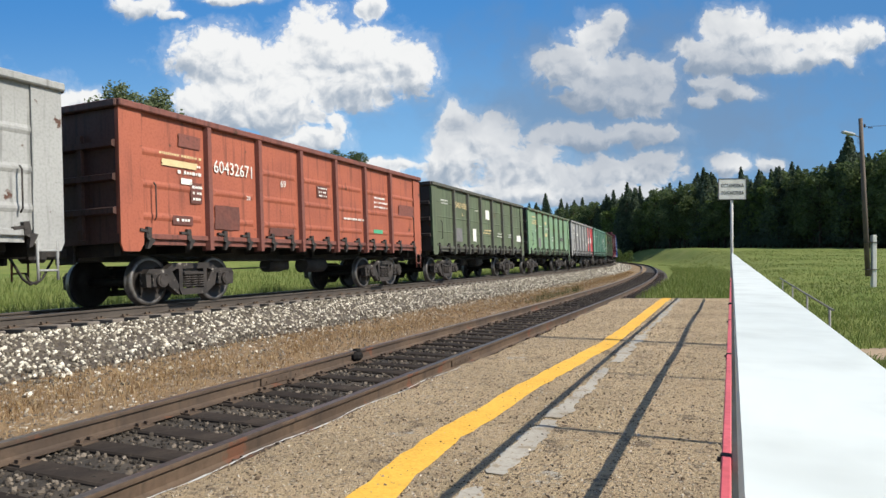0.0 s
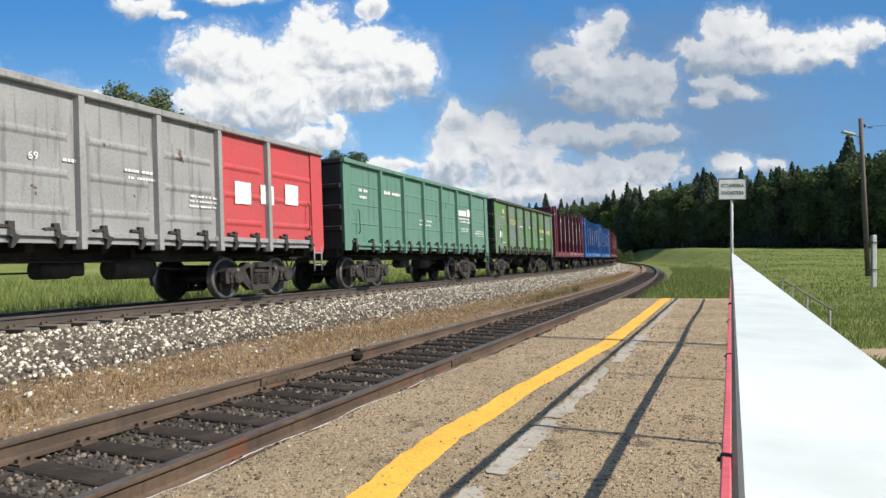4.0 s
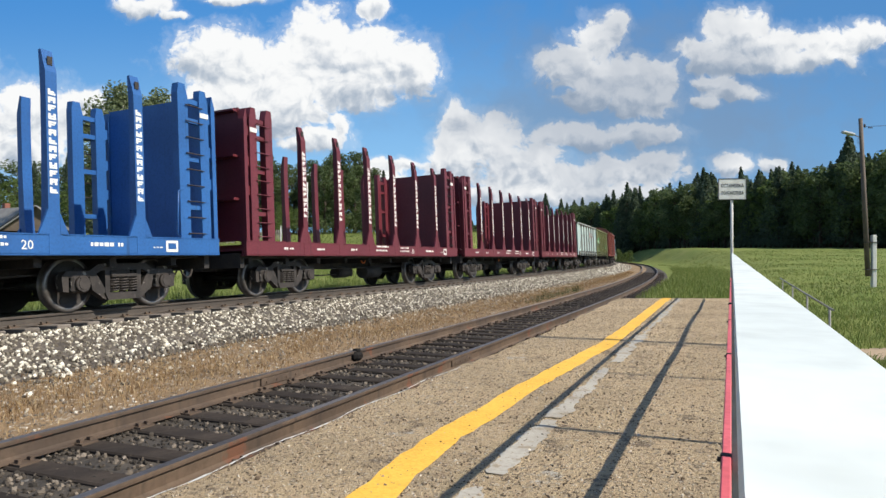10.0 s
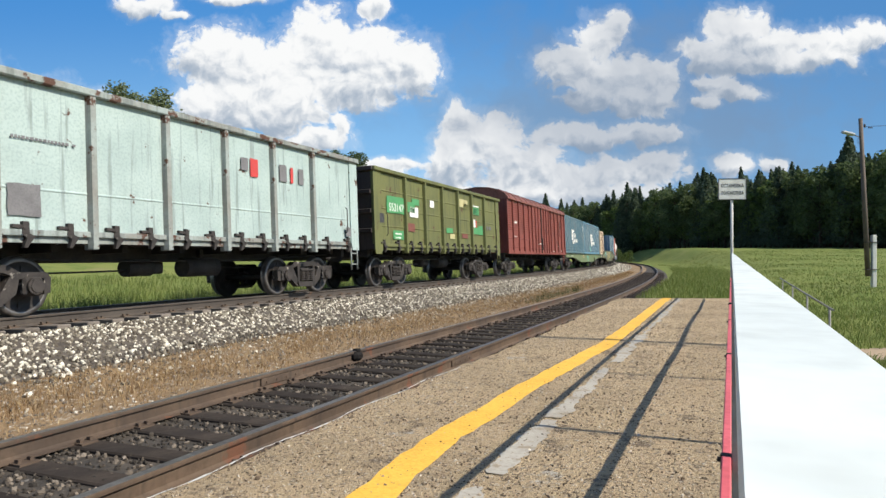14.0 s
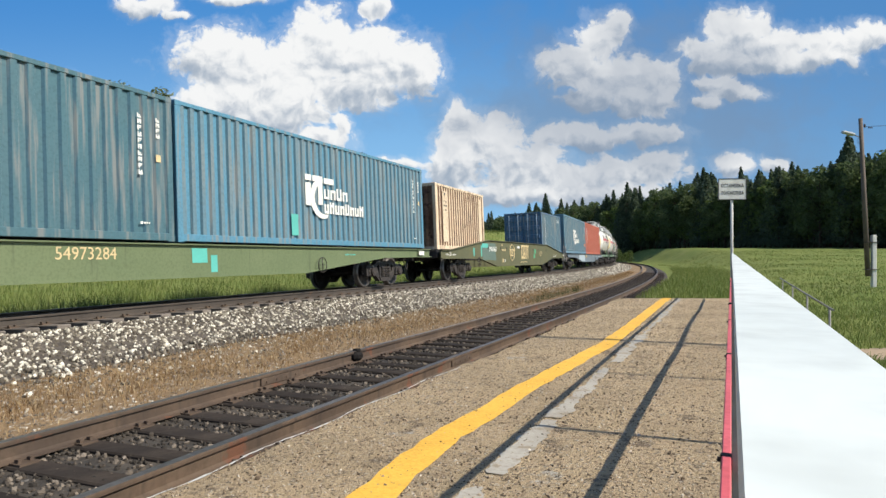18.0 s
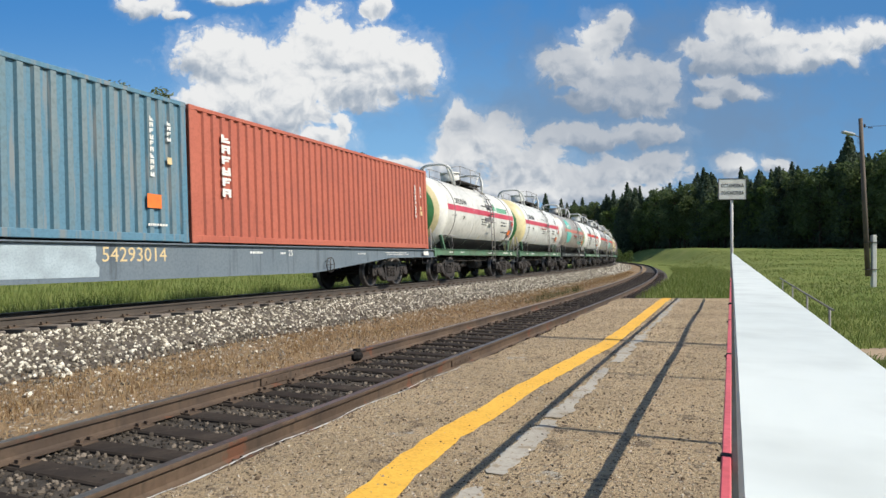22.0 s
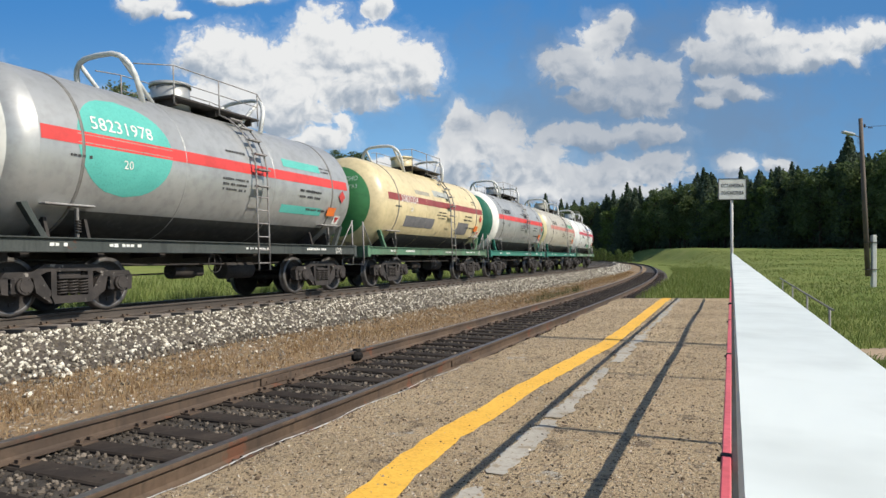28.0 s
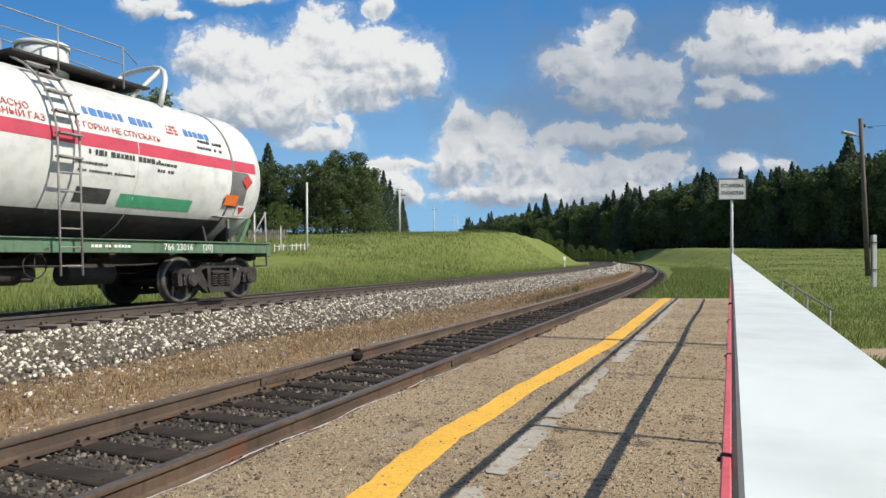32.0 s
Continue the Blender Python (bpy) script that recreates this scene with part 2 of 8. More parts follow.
tagged(strip("siding_bed", [(4.9, -0.72), (5.65, zs - 0.20), (6.2, zs - 0.205), (6.95, zs - 0.205), (7.7, zs - 0.205), (8.3, zs - 0.20), (9.0, zs - 0.5)], -45, 330, 0.6, M_SIDEBED, siding=True, jitter=0.015),
       "dark oily gravel bed under the siding", "ballast bed")

# ---- rails ----
RAIL_PROF = [(-0.036, 0.0), (0.036, 0.0), (0.038, -0.014), (0.036, -0.036), (0.011, -0.046), (0.009, -0.135), (0.030, -0.150), (0.070, -0.160), (0.070, -0.172),
             (-0.070, -0.172), (-0.070, -0.160), (-0.030, -0.150), (-0.009, -0.135), (-0.011, -0.046), (-0.036, -0.036), (-0.038, -0.014)]


def rail(parent, d, z, s0, s1, label, steel):
    ss = np.concatenate([np.arange(s0, 70, 1.0), np.arange(70, s1, 4.0)])
    V, n = [], len(RAIL_PROF)
    for s in ss:
        zt = float(grade(s))
        for p, h in RAIL_PROF:
            x, y, _ = trk(s, d + p + (float(drift(s)) if d > 3 else 0.0))
            V.append((x, y, z + h + zt))
    me = bpy.data.meshes.new("rail")
    F, MI = [], []
    for i in range(len(ss) - 1):
        for k in range(n):
            F.append((i * n + k, i * n + (k + 1) % n, (i + 1) * n + (k + 1) % n, (i + 1) * n + k))
            MI.append(1 if k == 0 else 0)
    me.from_pydata(V, [], F)
    me.materials.append(steel), me.materials.append(M_RAILTOP)
    me.polygons.foreach_set("material_index", MI)
    me.update()
    return put("rail", me, parent, label)


M_RAIL_GREY = surf("grey_rail_steel", (0.088, 0.072, 0.060), (0.062, 0.050, 0.042), 0.7, 0.2, 1.2, 18, spot=((0.12, 0.065, 0.038), 0.64, 2.0))
main_track = tagged(new("main_track"), "main railway track with rusty rails on grey sleepers", "track", kind="structure")
side_track = tagged(new("side_track"), "worn siding with brown rails on dark tarred sleepers", "track", kind="structure")
lift = 0.79 * math.sin(CANT)
rail(main_track, 0.79, lift, -45, 330, "canted outer rail with dull worn head", M_RAIL_GREY)
rail(main_track, -0.79, -lift, -45, 330, "inner rail with dull worn head", M_RAIL_GREY)
rail(side_track, SIDE - 0.79, zs, -45, 330, "rusty brown rail with worn head", M_RAIL)
rail(side_track, SIDE + 0.79, zs, -45, 330, "rusty brown rail with worn head", M_RAIL)

# ---- platform ----
def asphalt():
    k = Nodes("platform_asphalt")
    v = k.coords()
    f = k.noise(v, 26, 4, 0.7)
    g = k.noise(v, 90, 3, 0.6)
    col = k.mix(k.ramp(k.noise(v, 0.9, 5), 0.35, 0.65), (0.560, 0.420, 0.258), (0.470, 0.352, 0.216))
    col = k.mix(k.ramp(k.noise(v, 14, 5, 0.75), 0.53, 0.66), col, (0.27, 0.198, 0.125))
    col = k.mix(k.ramp(f, 0.58, 0.67), col, (0.52, 0.44, 0.33))
    col = k.mix(k.ramp(k.noise(v, 3.2, 8, 0.75), 0.57, 0.64), col, (0.23, 0.175, 0.118))
    col = k.mix(k.ramp(k.noise(v, 1.4, 8, 0.75), 0.62, 0.68), col, (0.50, 0.46, 0.39))
    col = k.mix(k.ramp(k.noise(k.coords((1, 1.3, 1)), 34, 2, 0.6), 0.60, 0.66), col, (0.105, 0.080, 0.055))
    col = k.mix(k.ramp(k.noise(k.coords((1.2, 1, 1)), 47, 2, 0.6), 0.63, 0.68), col, (0.60, 0.52, 0.40))
    k.bump(k.math("ADD", g, k.math("MULTIPLY", f, 1.6)), 1.0, 0.035)
    return k.done(col, 0.92, 0, 0.2)


M_PLAT = asphalt()
M_CONC = surf("pale_concrete", (0.40, 0.365, 0.305), (0.33, 0.295, 0.24), 0.9, 0, 3, 30, spot=((0.27, 0.22, 0.155), 0.56, 6), bump=0.4)
M_YELLOW = surf("yellow_line_paint", (0.80, 0.45, 0.06), (0.72, 0.39, 0.05), 0.75, 0, 3, 40, spot=((0.36, 0.25, 0.12), 0.655, 9), bump=0.35)
FX, FY = math.cos(radians(67.08)), math.sin(radians(67.08))      # along the railing
NX, NY = FY, -FX                                               # away from the tracks
PLAT_END = 18.9                                                # along y


EDGE_CX, EDGE_CY = X0 - math.sin(radians(67.81)) * 770.0, Y0 + math.cos(radians(67.81)) * 770.0


def edge_at(y):
    """x of the platform's edge by the track."""
    return EDGE_CX + math.sqrt(max((770.0 + SIDE + 1.66) ** 2 - (y - EDGE_CY) ** 2, 0)) - 0.13 * (1 - float(sstep((y - 6) / 5)))


def rail_x(y, off=0.0):
    """x of the railing's line at y, off metres to the field's side."""
    return (y * FX + off) / FY


bm = bmesh.new()
rnd = random.Random(5)
rows_ = []
ys = [-14 + i * 0.22 for i in range(int((PLAT_END + 14) / 0.22) + 1)]
for i, y in enumerate(ys):
    e = edge_at(y) + rnd.uniform(-0.03, 0.035) + 0.03 * math.sin(y * 3.1)
    xr = rail_x(y, 0.20)
    row = [(e + 0.05, y, PLAT_Z - 0.62), (e, y, PLAT_Z - 0.05), (e + 0.03, y, PLAT_Z - 0.006)]
    for t in (0.03, 0.25, 0.5, 0.75, 1.0):
        row.append((e + 0.03 + (xr - e - 0.03) * t, y, PLAT_Z + (rnd.uniform(-0.004, 0.004) if 0 < t < 1 else 0)))
    row.append((xr, y, PLAT_Z - 0.95))
    rows_.append([bm.verts.new(p) for p in row])
for a, b in zip(rows_, rows_[1:]):
    for k in range(len(a) - 1):
        bm.faces.new((a[k], a[k + 1], b[k + 1], b[k])).smooth = 2 < k < 6
bm.faces.new(rows_[-1])
platform = put("platform", finish("platform", bm, M_PLAT))
tagged(platform, "worn tan asphalt platform with a crumbling edge", "platform", kind="structure")


def ribbon(name, line, width, z, material, label, seed, ragged=0.02):
    """A painted or patched band lying on the platform: line gives (x, y) along its middle."""
    rr = random.Random(seed)
    V, F = [], []
    for i, (x, y) in enumerate(line):
        x2, y2 = line[min(i + 1, len(line) - 1)]
        x1, y1 = line[max(i - 1, 0)]
        l = math.hypot(x2 - x1, y2 - y1)
        nx, ny = (y2 - y1) / l, -(x2 - x1) / l
        w = width(i / (len(line) - 1)) if callable(width) else width
        a, b = w / 2 + rr.uniform(-ragged, ragged), w / 2 + rr.uniform(-ragged, ragged)
        V += [(x - nx * a, y - ny * a, z), (x + nx * b, y + ny * b, z)]
        if i:
            F.append((2 * i - 2, 2 * i - 1, 2 * i + 1, 2 * i))
    ob = soup(name, V, F, material)
    ob.parent = platform
    ob["label"] = label
    return ob


def on_edge(y, off):
    return (edge_at(y) + off / math.sin(radians(68)), y)


YEL_Y = [-14.0, 3.53, 4.14, 4.76, 5.62, 6.24, 7.56, 9.41, 12.45, 16.99, 18.9]
YEL_X = [-7.64, -0.37, -0.19, 0.04, 0.45, 0.7, 1.34, 2.26, 3.53, 5.4, 6.2]
ribbon("yellow_line", [(float(np.interp(y, YEL_Y, YEL_X)), y) for y in np.arange(-14, 18.86, 0.16)],
       0.23, PLAT_Z + 0.006, M_YELLOW, "hand-painted yellow safety line with worn edges", 8, 0.014)
PATCH_Y, PATCH_X = [3.0, 4.0, 5.24, 7.2, 10.0, 17.8, 19.0], [-0.10, 0.32, 0.86, 1.68, 2.87, 6.12, 6.62]


def patch_line(y0, y1, step):
    return [(float(np.interp(y, PATCH_Y, PATCH_X)), y) for y in np.arange(y0, y1, step)]


ribbon("concrete_patch", patch_line(3.2, 3.75, 0.05), lambda t: 0.05 + 0.10 * math.sin(t * 3.1), PLAT_Z + 0.005, M_CONC, "pale concrete crack filling", 4, 0.02)
ribbon("concrete_patch", patch_line(3.92, 5.2, 0.05), lambda t: 0.11 + 0.06 * math.sin(t * 3.1), PLAT_Z + 0.005, M_CONC, "pale concrete crack filling", 14, 0.022)
ribbon("concrete_patch", patch_line(5.24, 7.5, 0.07), lambda t: 0.135 - 0.04 * t + 0.025 * math.sin(t * 17), PLAT_Z + 0.005, M_CONC, "pale concrete crack filling", 15, 0.024)
ribbon("concrete_patch", patch_line(7.9, 18.8, 0.12), lambda t: 0.09 + 0.04 * math.sin(t * 14) + 0.03 * math.sin(t * 37), PLAT_Z + 0.005, M_CONC, "pale concrete crack filling", 24, 0.045)
M_CHIP = surf("chipped_white_edge", (0.66, 0.64, 0.60), (0.50, 0.48, 0.43), 0.85, 0, 6, 30)
ribbon("chipped_edge", [on_edge(y, 0.035 + 0.02 * math.sin(y * 5.3)) for y in np.arange(2.6, 7.6, 0.05)], 0.012, PLAT_Z + 0.004, M_CHIP, "broken whitish rim of the platform", 31, 0.007)

# ---- railing ----
M_WHITE = surf("pale_grey_rail_paint", (0.77, 0.80, 0.745), (0.60, 0.635, 0.60), 0.45, 0, 1.6, 25, spot=((0.84, 0.84, 0.82), 0.655, 5), bump=0.12, spec=0.5)
M_RED = surf("faded_red_paint", (0.62, 0.115, 0.13), (0.55, 0.095, 0.11), 0.5, 0, 2, 20, spot=((0.30, 0.22, 0.2), 0.70, 8), bump=0.2)
M_POST = surf("grey_post_paint", (0.30, 0.29, 0.28), (0.20, 0.18, 0.17), 0.7, 0, 4, 20)
railing = tagged(new("railing"), "platform railing with a flat white top rail and red lower rail", "railing")
RM = Matrix(((FX, NX, 0, 0), (FY, NY, 0, 0), (0, 0, 1, PLAT_Z), (0, 0, 0, 1)))     # u along, v outward, z from the platform
railing.matrix_basis = RM
U0, U1 = -6.0, 20.2
bm = bmesh.new()
n = 44
prev = None
for i in range(n + 1):
    u = U0 + (U1 - U0) * i / n
    w = 0.0003 * math.sin(u * 1.7)
    dz = 0.0006 * math.sin(u * 0.9 + 1)
    ring_ = [bm.verts.new((u, a, b)) for a, b in ((0.0014 + w, 1.2145 + dz), (0.0010 + w, 1.2380 + dz), (0.0016 + w, 1.240 + dz), (0.0404 + w, 1.240 + dz), (0.0408 + w, 1.2385 + dz), (0.0404 + w, 1.2145 + dz))]
    if prev:
        for k in range(6):
            bm.faces.new((prev[k], prev[(k + 1) % 6], ring_[(k + 1) % 6], ring_[k]))
    else:
        bm.faces.new(ring_)
    prev = ring_
bm.faces.new(prev)
part("top_board", bm, M_WHITE, railing, "flat top rail painted glossy pale grey")
bm = bmesh.new()
prev = None
for i in range(89):
    u = U0 + (U1 - U0 - 0.6) * i / 88
    sag = -0.018 * math.exp(-((u - 9.6) / 1.3) ** 2) + 0.014 * math.exp(-((u - 13.0) / 1.4) ** 2) - 0.016 * math.exp(-((u - 16.2) / 1.2) ** 2)
    ring_ = [bm.verts.new((u, -0.018 + a, 0.578 + sag + b)) for a, b in ((-0.014, -0.021), (-0.014, 0.018), (-0.010, 0.022), (0.012, 0.022), (0.016, 0.018), (0.016, -0.021))]
    if prev:
        for k in range(6):
            bm.faces.new((prev[k], prev[(k + 1) % 6], ring_[(k + 1) % 6], ring_[k]))
    else:
        bm.faces.new(ring_)
    prev = ring_
bm.faces.new(prev)
part("lower_rail", bm, M_RED, railing, "faded red painted lower rail")
bm = bmesh.new()
bm_box(bm, (0, 0.016, 0.607), (0.050, 0.034, 1.214), bevel=0.004)
post_me = finish("post", bm, M_POST)
bm = bmesh.new()
bm_box(bm, (0, -0.017, 0.578), (0.035, 0.038, 0.050), bevel=0.003)
bm_cyl(bm, (0, -0.034, 0.583), (0, -0.046, 0.583), 0.009, 6)
strap_me = finish("strap", bm, M_STEEL_DARK)
for i in range(10):
    u = -4.89 + 2.45 * i
    put("post", post_me, railing, m=pose(u, 0, 0))
    put("strap", strap_me, railing, m=pose(u, 0, 0))


# ---- lettering and marks ----
M_LET_W = surf("white_stencil_paint", (0.72, 0.71, 0.67), (0.60, 0.59, 0.55), 0.7, 0, 6, 40, spot=((0.30, 0.28, 0.25), 0.66, 9), bump=0.0)
M_LET_K = surf("dark_stencil_paint", (0.035, 0.035, 0.038), (0.06, 0.06, 0.06), 0.7, 0, 6, 40, bump=0.0)
M_LET_Y = surf("cream_stencil_paint", (0.62, 0.48, 0.26), (0.52, 0.40, 0.22), 0.7, 0, 6, 40, bump=0.0)
M_LET_G = surf("green_stencil_paint", (0.06, 0.30, 0.16), (0.09, 0.34, 0.2), 0.6, 0, 6, 40, bump=0.0)
M_LET_T = surf("turquoise_paint", (0.10, 0.42, 0.36), (0.08, 0.36, 0.31), 0.6, 0, 2, 30, bump=0.0)
M_LET_R = surf("red_stencil_paint", (0.48, 0.05, 0.045), (0.40, 0.05, 0.045), 0.6, 0, 4, 40, bump=0.0)
M_LET_B = surf("blue_stencil_paint", (0.06, 0.16, 0.42), (0.08, 0.2, 0.46), 0.6, 0, 4, 40, bump=0.0)
M_LET_O = surf("orange_plate", (0.72, 0.18, 0.03), (0.65, 0.14, 0.03), 0.6, 0, 4, 40, bump=0.0)
M_GREYPATCH = surf("grey_paint_patch", (0.16, 0.155, 0.16), (0.12, 0.115, 0.12), 0.7, 0, 3, 30, bump=0.05)
LETTERS = {}


def letters(text, h, material):
    key = (text, h, material.name)
    if key not in LETTERS:
        cu = bpy.data.curves.new("lettering", "FONT")
        cu.body, cu.size, cu.extrude, cu.resolution_u = text, h / 0.72, 0.0015, 2
        ob = bpy.data.objects.new("lettering", cu)
        scene.collection.objects.link(ob)
        bpy.context.view_layer.update()
        me = bpy.data.meshes.new_from_object(ob.evaluated_get(bpy.context.evaluated_depsgraph_get()))
        bpy.data.objects.remove(ob)
        me.name = "lettering"
        me.materials.clear()
        me.materials.append(material)
        LETTERS[key] = me
    return LETTERS[key]


def side_m(x, z, y, tilt=0.0):
    """On a side wall at y (near side), the lettering's lower left corner at x, z."""
    return pose(x, y, z, 90 - tilt, 0, 0)


def write(parent, text, x, z, h, y, material=None, tilt=0.0, wide=1.0):
    ob = put("lettering", letters(text, h, material or M_LET_W), parent, m=side_m(x, z, y, tilt) @ Matrix.Diagonal((wide, 1, 1, 1)))
    return ob


MARKS = {}


def marks(parent, x, z, w, h, y, material=None, rows=1, seed=1, tilt=0.0, name="small_print", vertical=False):
    """Writing too small to read: rows of short bars."""
    key = (round(w, 2), round(h, 2), rows, seed, (material or M_LET_W).name, vertical)
    if key not in MARKS:
        rr = random.Random(seed)
        bm = bmesh.new()
        if vertical:
            n = rows
            st = h / n
            for i in range(n):
                zz = h - (i + 0.5) * st
                bm_box(bm, (w * 0.18, zz, 0), (w * 0.30, st * 0.72, 0.003))
                if i % 2:
                    bm_box(bm, (w * 0.80, zz, 0), (w * 0.30, st * 0.72, 0.003))
                bm_box(bm, (w * 0.5, zz + st * (0.28 if i % 3 else -0.26), 0), (w * 0.94, st * 0.24, 0.0034))
                bm_box(bm, (w * 0.55, zz, 0), (w * 0.5, st * 0.18, 0.0032))
        else:
            st = h / rows
            for i in range(rows):
                p, end = rr.uniform(0, 0.15) * w, w * rr.uniform(0.8, 1.0)
                while p < end:
                    l = rr.uniform(0.25, 0.6) * st
                    bm_box(bm, (p + l / 2, h - (i + 0.5) * st, 0), (l, st * rr.uniform(0.32, 0.46) * (1.5 if name == "brand_mark" else 1.0), 0.003))
                    p += l + st * (0.16 if rr.random() < 0.8 else 0.6)
        MARKS[key] = finish(name, bm, material or M_LET_W)
    return put(name, MARKS[key], parent, m=side_m(x, z, y, tilt))


def patch(parent, x, z, w, h, y, material, name="paint_patch", tilt=0.0, lab=""):
    bm = bmesh.new()
    rr = random.Random(int(x * 100) + int(z * 77))
    pts = []
    for i in range(16):
        a = 2 * math.pi * i / 16
        cx, cy = math.cos(a), math.sin(a)
        k = 1 / max(abs(cx), abs(cy))
        pts.append((w / 2 + cx * k * w / 2 * rr.uniform(0.95, 1.02) * (rr.uniform(0.6, 1.0) if name == "scorched_patch" else 1), h / 2 + cy * k * h / 2 * rr.uniform(0.95, 1.02)))
    bm_prism(bm, pts, "z", 0, 0.002)
    return put(name, finish(name, bm, material), parent, lab, side_m(x, z, y, tilt))


# ---- bogies ----
def build_bogie_meshes():
    out = {}
    bm = bmesh.new()
    bm_box(bm, (0, 0, 0.62), (0.46, 2.1, 0.22), bevel=0.03)
    for y in (-1.06, 1.06):
        bm_box(bm, (0, y, 0.60), (0.58, 0.2, 0.06), bevel=0.01)
    bm_cyl(bm, (0, 0, 0.70), (0, 0, 0.88), 0.22, 14)
    for y in (-0.62, 0.62):
        bm_box(bm, (0, y, 0.56), (1.3, 0.06, 0.08))
        bm_box(bm, (0.42, y, 0.45), (0.07, 0.12, 0.36))
        bm_box(bm, (-0.42, y, 0.45), (0.07, 0.12, 0.36))
    out["bogie"] = finish("bogie", bm, M_STEEL_DARK)
    bm = bmesh.new()
    # cast side frame: top chord, sloped shoulders, pedestals, diagonal legs and spring seat
    top = [(-1.26, 0.60), (-1.18, 0.70), (-0.72, 0.70), (-0.52, 0.82), (0.52, 0.82), (0.72, 0.70), (1.18, 0.70), (1.26, 0.60), (0.70, 0.60), (0.46, 0.70), (-0.46, 0.70), (-0.70, 0.60)]
    bm_prism(bm, top, "y", -0.08, 0.08)
    for s in (-1, 1):
        bm_prism(bm, [(s * 1.13, 0.62), (s * 1.26, 0.62), (s * 1.24, 0.36), (s * 1.13, 0.34)], "y", -0.08, 0.08)
        bm_prism(bm, [(s * 0.72, 0.62), (s * 0.58, 0.66), (s * 0.30, 0.22), (s * 0.40, 0.18), (s * 0.66, 0.36)], "y", -0.075, 0.075)
        bm_prism(bm, [(s * 0.40, 0.72), (s * 0.30, 0.72), (s * 0.30, 0.24), (s * 0.40, 0.24)], "y", -0.085, 0.085)
    bm_prism(bm, [(-0.42, 0.30), (0.42, 0.30), (0.36, 0.17), (-0.36, 0.17)], "y", -0.11, 0.11)
    out["side_frame"] = finish("side_frame", bm, M_BOGIE)
    bm = bmesh.new()
    coil = [(0.088 * math.cos(a), 0.06 + 0.088 * math.sin(a), 0.33 + a * 0.24 / (2 * math.pi * 5)) for a in [2 * math.pi * 5 * i / 60 for i in range(61)]]
    bm_tube(bm, coil, 0.016, 5)
    out["spring"] = finish("spring", bm, M_BOGIE)
    bm = bmesh.new()
    bm_box(bm, (0, 0, 0.475), (0.34, 0.26, 0.30), bevel=0.04)
    bm_cyl(bm, (0, -0.12, 0.475), (0, -0.19, 0.475), 0.135, 14)
    bm_cyl(bm, (0, -0.18, 0.475), (0, -0.205, 0.475), 0.10, 12)
    for a in range(6):
        bm_cyl(bm, (0.115 * math.cos(a * 1.047), -0.185, 0.475 + 0.115 * math.sin(a * 1.047)), (0.115 * math.cos(a * 1.047), -0.2, 0.475 + 0.115 * math.sin(a * 1.047)), 0.014, 5)
    out["axle_box"] = finish("axle_box", bm, M_BOGIE)
    bm = bmesh.new()
    n = 36
    prof = [(0.08, 0.10), (0.14, 0.095), (0.20, 0.06), (0.36, 0.035), (0.405, 0.065), (0.472, 0.07), (0.478, 0.0), (0.482, -0.05), (0.505, -0.062), (0.495, -0.085), (0.41, -0.085), (0.36, -0.03), (0.20, -0.01), (0.14, -0.07), (0.08, -0.08)]
    for side in (-1, 1):
        rg = [[bm.verts.new((r * math.cos(2 * math.pi * i / n), side * (0.79 + w), r * math.sin(2 * math.pi * i / n))) for i in range(n)] for r, w in prof]
        for k in range(len(rg) - 1):
            for i in range(n):
                f = bm.faces.new((rg[k][i], rg[k][(i + 1) % n], rg[k + 1][(i + 1) % n], rg[k + 1][i]))
                f.smooth = True
                f.material_index = 1 if k in (4, 5, 6, 7) else 0
        for h in range(4):      # balance marks and webs that show the wheel turn
            a = h * math.pi / 2
            bm_box(bm, (0.285 * math.cos(a), side * 0.845, 0.285 * math.sin(a)), (0.10, 0.012, 0.05))
    bm_cyl(bm, (0, -0.98, 0), (0, 0.98, 0), 0.08, 12)
    out["wheelset"] = finish("wheelset", bm, [M_WHEEL, M_TREAD])
    return out


BOGIE = build_bogie_meshes()
WHEELSETS = []          # (wheelset, x in its bogie, place of its wagon)


def bogie(wagon, x, c):
    b = put("bogie", BOGIE["bogie"], wagon, "dark cast steel bogie", pose(x, 0, 0))
    for y in (-1.03, 1.03):
        put("side_frame", BOGIE["side_frame"], b, m=pose(0, y, 0))
        for dx in (-0.2, 0.0, 0.2):
            put("spring", BOGIE["spring"], b, m=pose(dx, y, 0, 0, 0, 180 if y < 0 else 0))
        for dx in (-0.925, 0.925):
            put("axle_box", BOGIE["axle_box"], b, m=pose(dx, y, 0, 0, 0, 0 if y < 0 else 180))
    for dx in (-0.925, 0.925):
        w = put("wheelset", BOGIE["wheelset"], b, m=pose(dx, 0, 0.475))
        WHEELSETS.append((w, dx, c))


def coupler_mesh():
    bm = bmesh.new()
    bm_box(bm, (0.25, 0, 1.04), (0.62, 0.16, 0.18), bevel=0.03)
    bm_box(bm, (0.58, 0, 1.04), (0.20, 0.38, 0.34), bevel=0.06)
    bm_box(bm, (0.0, 0, 1.04), (0.06, 0.5, 0.42), bevel=0.02)
    return finish("coupler", bm, M_STEEL_DARK)


def hose_mesh():
    bm = bmesh.new()
    bm_tube(bm, [(0, -0.30, 0.98), (0.12, -0.30, 0.80), (0.26, -0.27, 0.60), (0.42, -0.24, 0.50), (0.58, -0.2, 0.55), (0.66, -0.18, 0.70)], 0.022, 6)
    return finish("brake_hose", bm, M_STEEL_DARK)


COUPLER, HOSE = coupler_mesh(), hose_mesh()


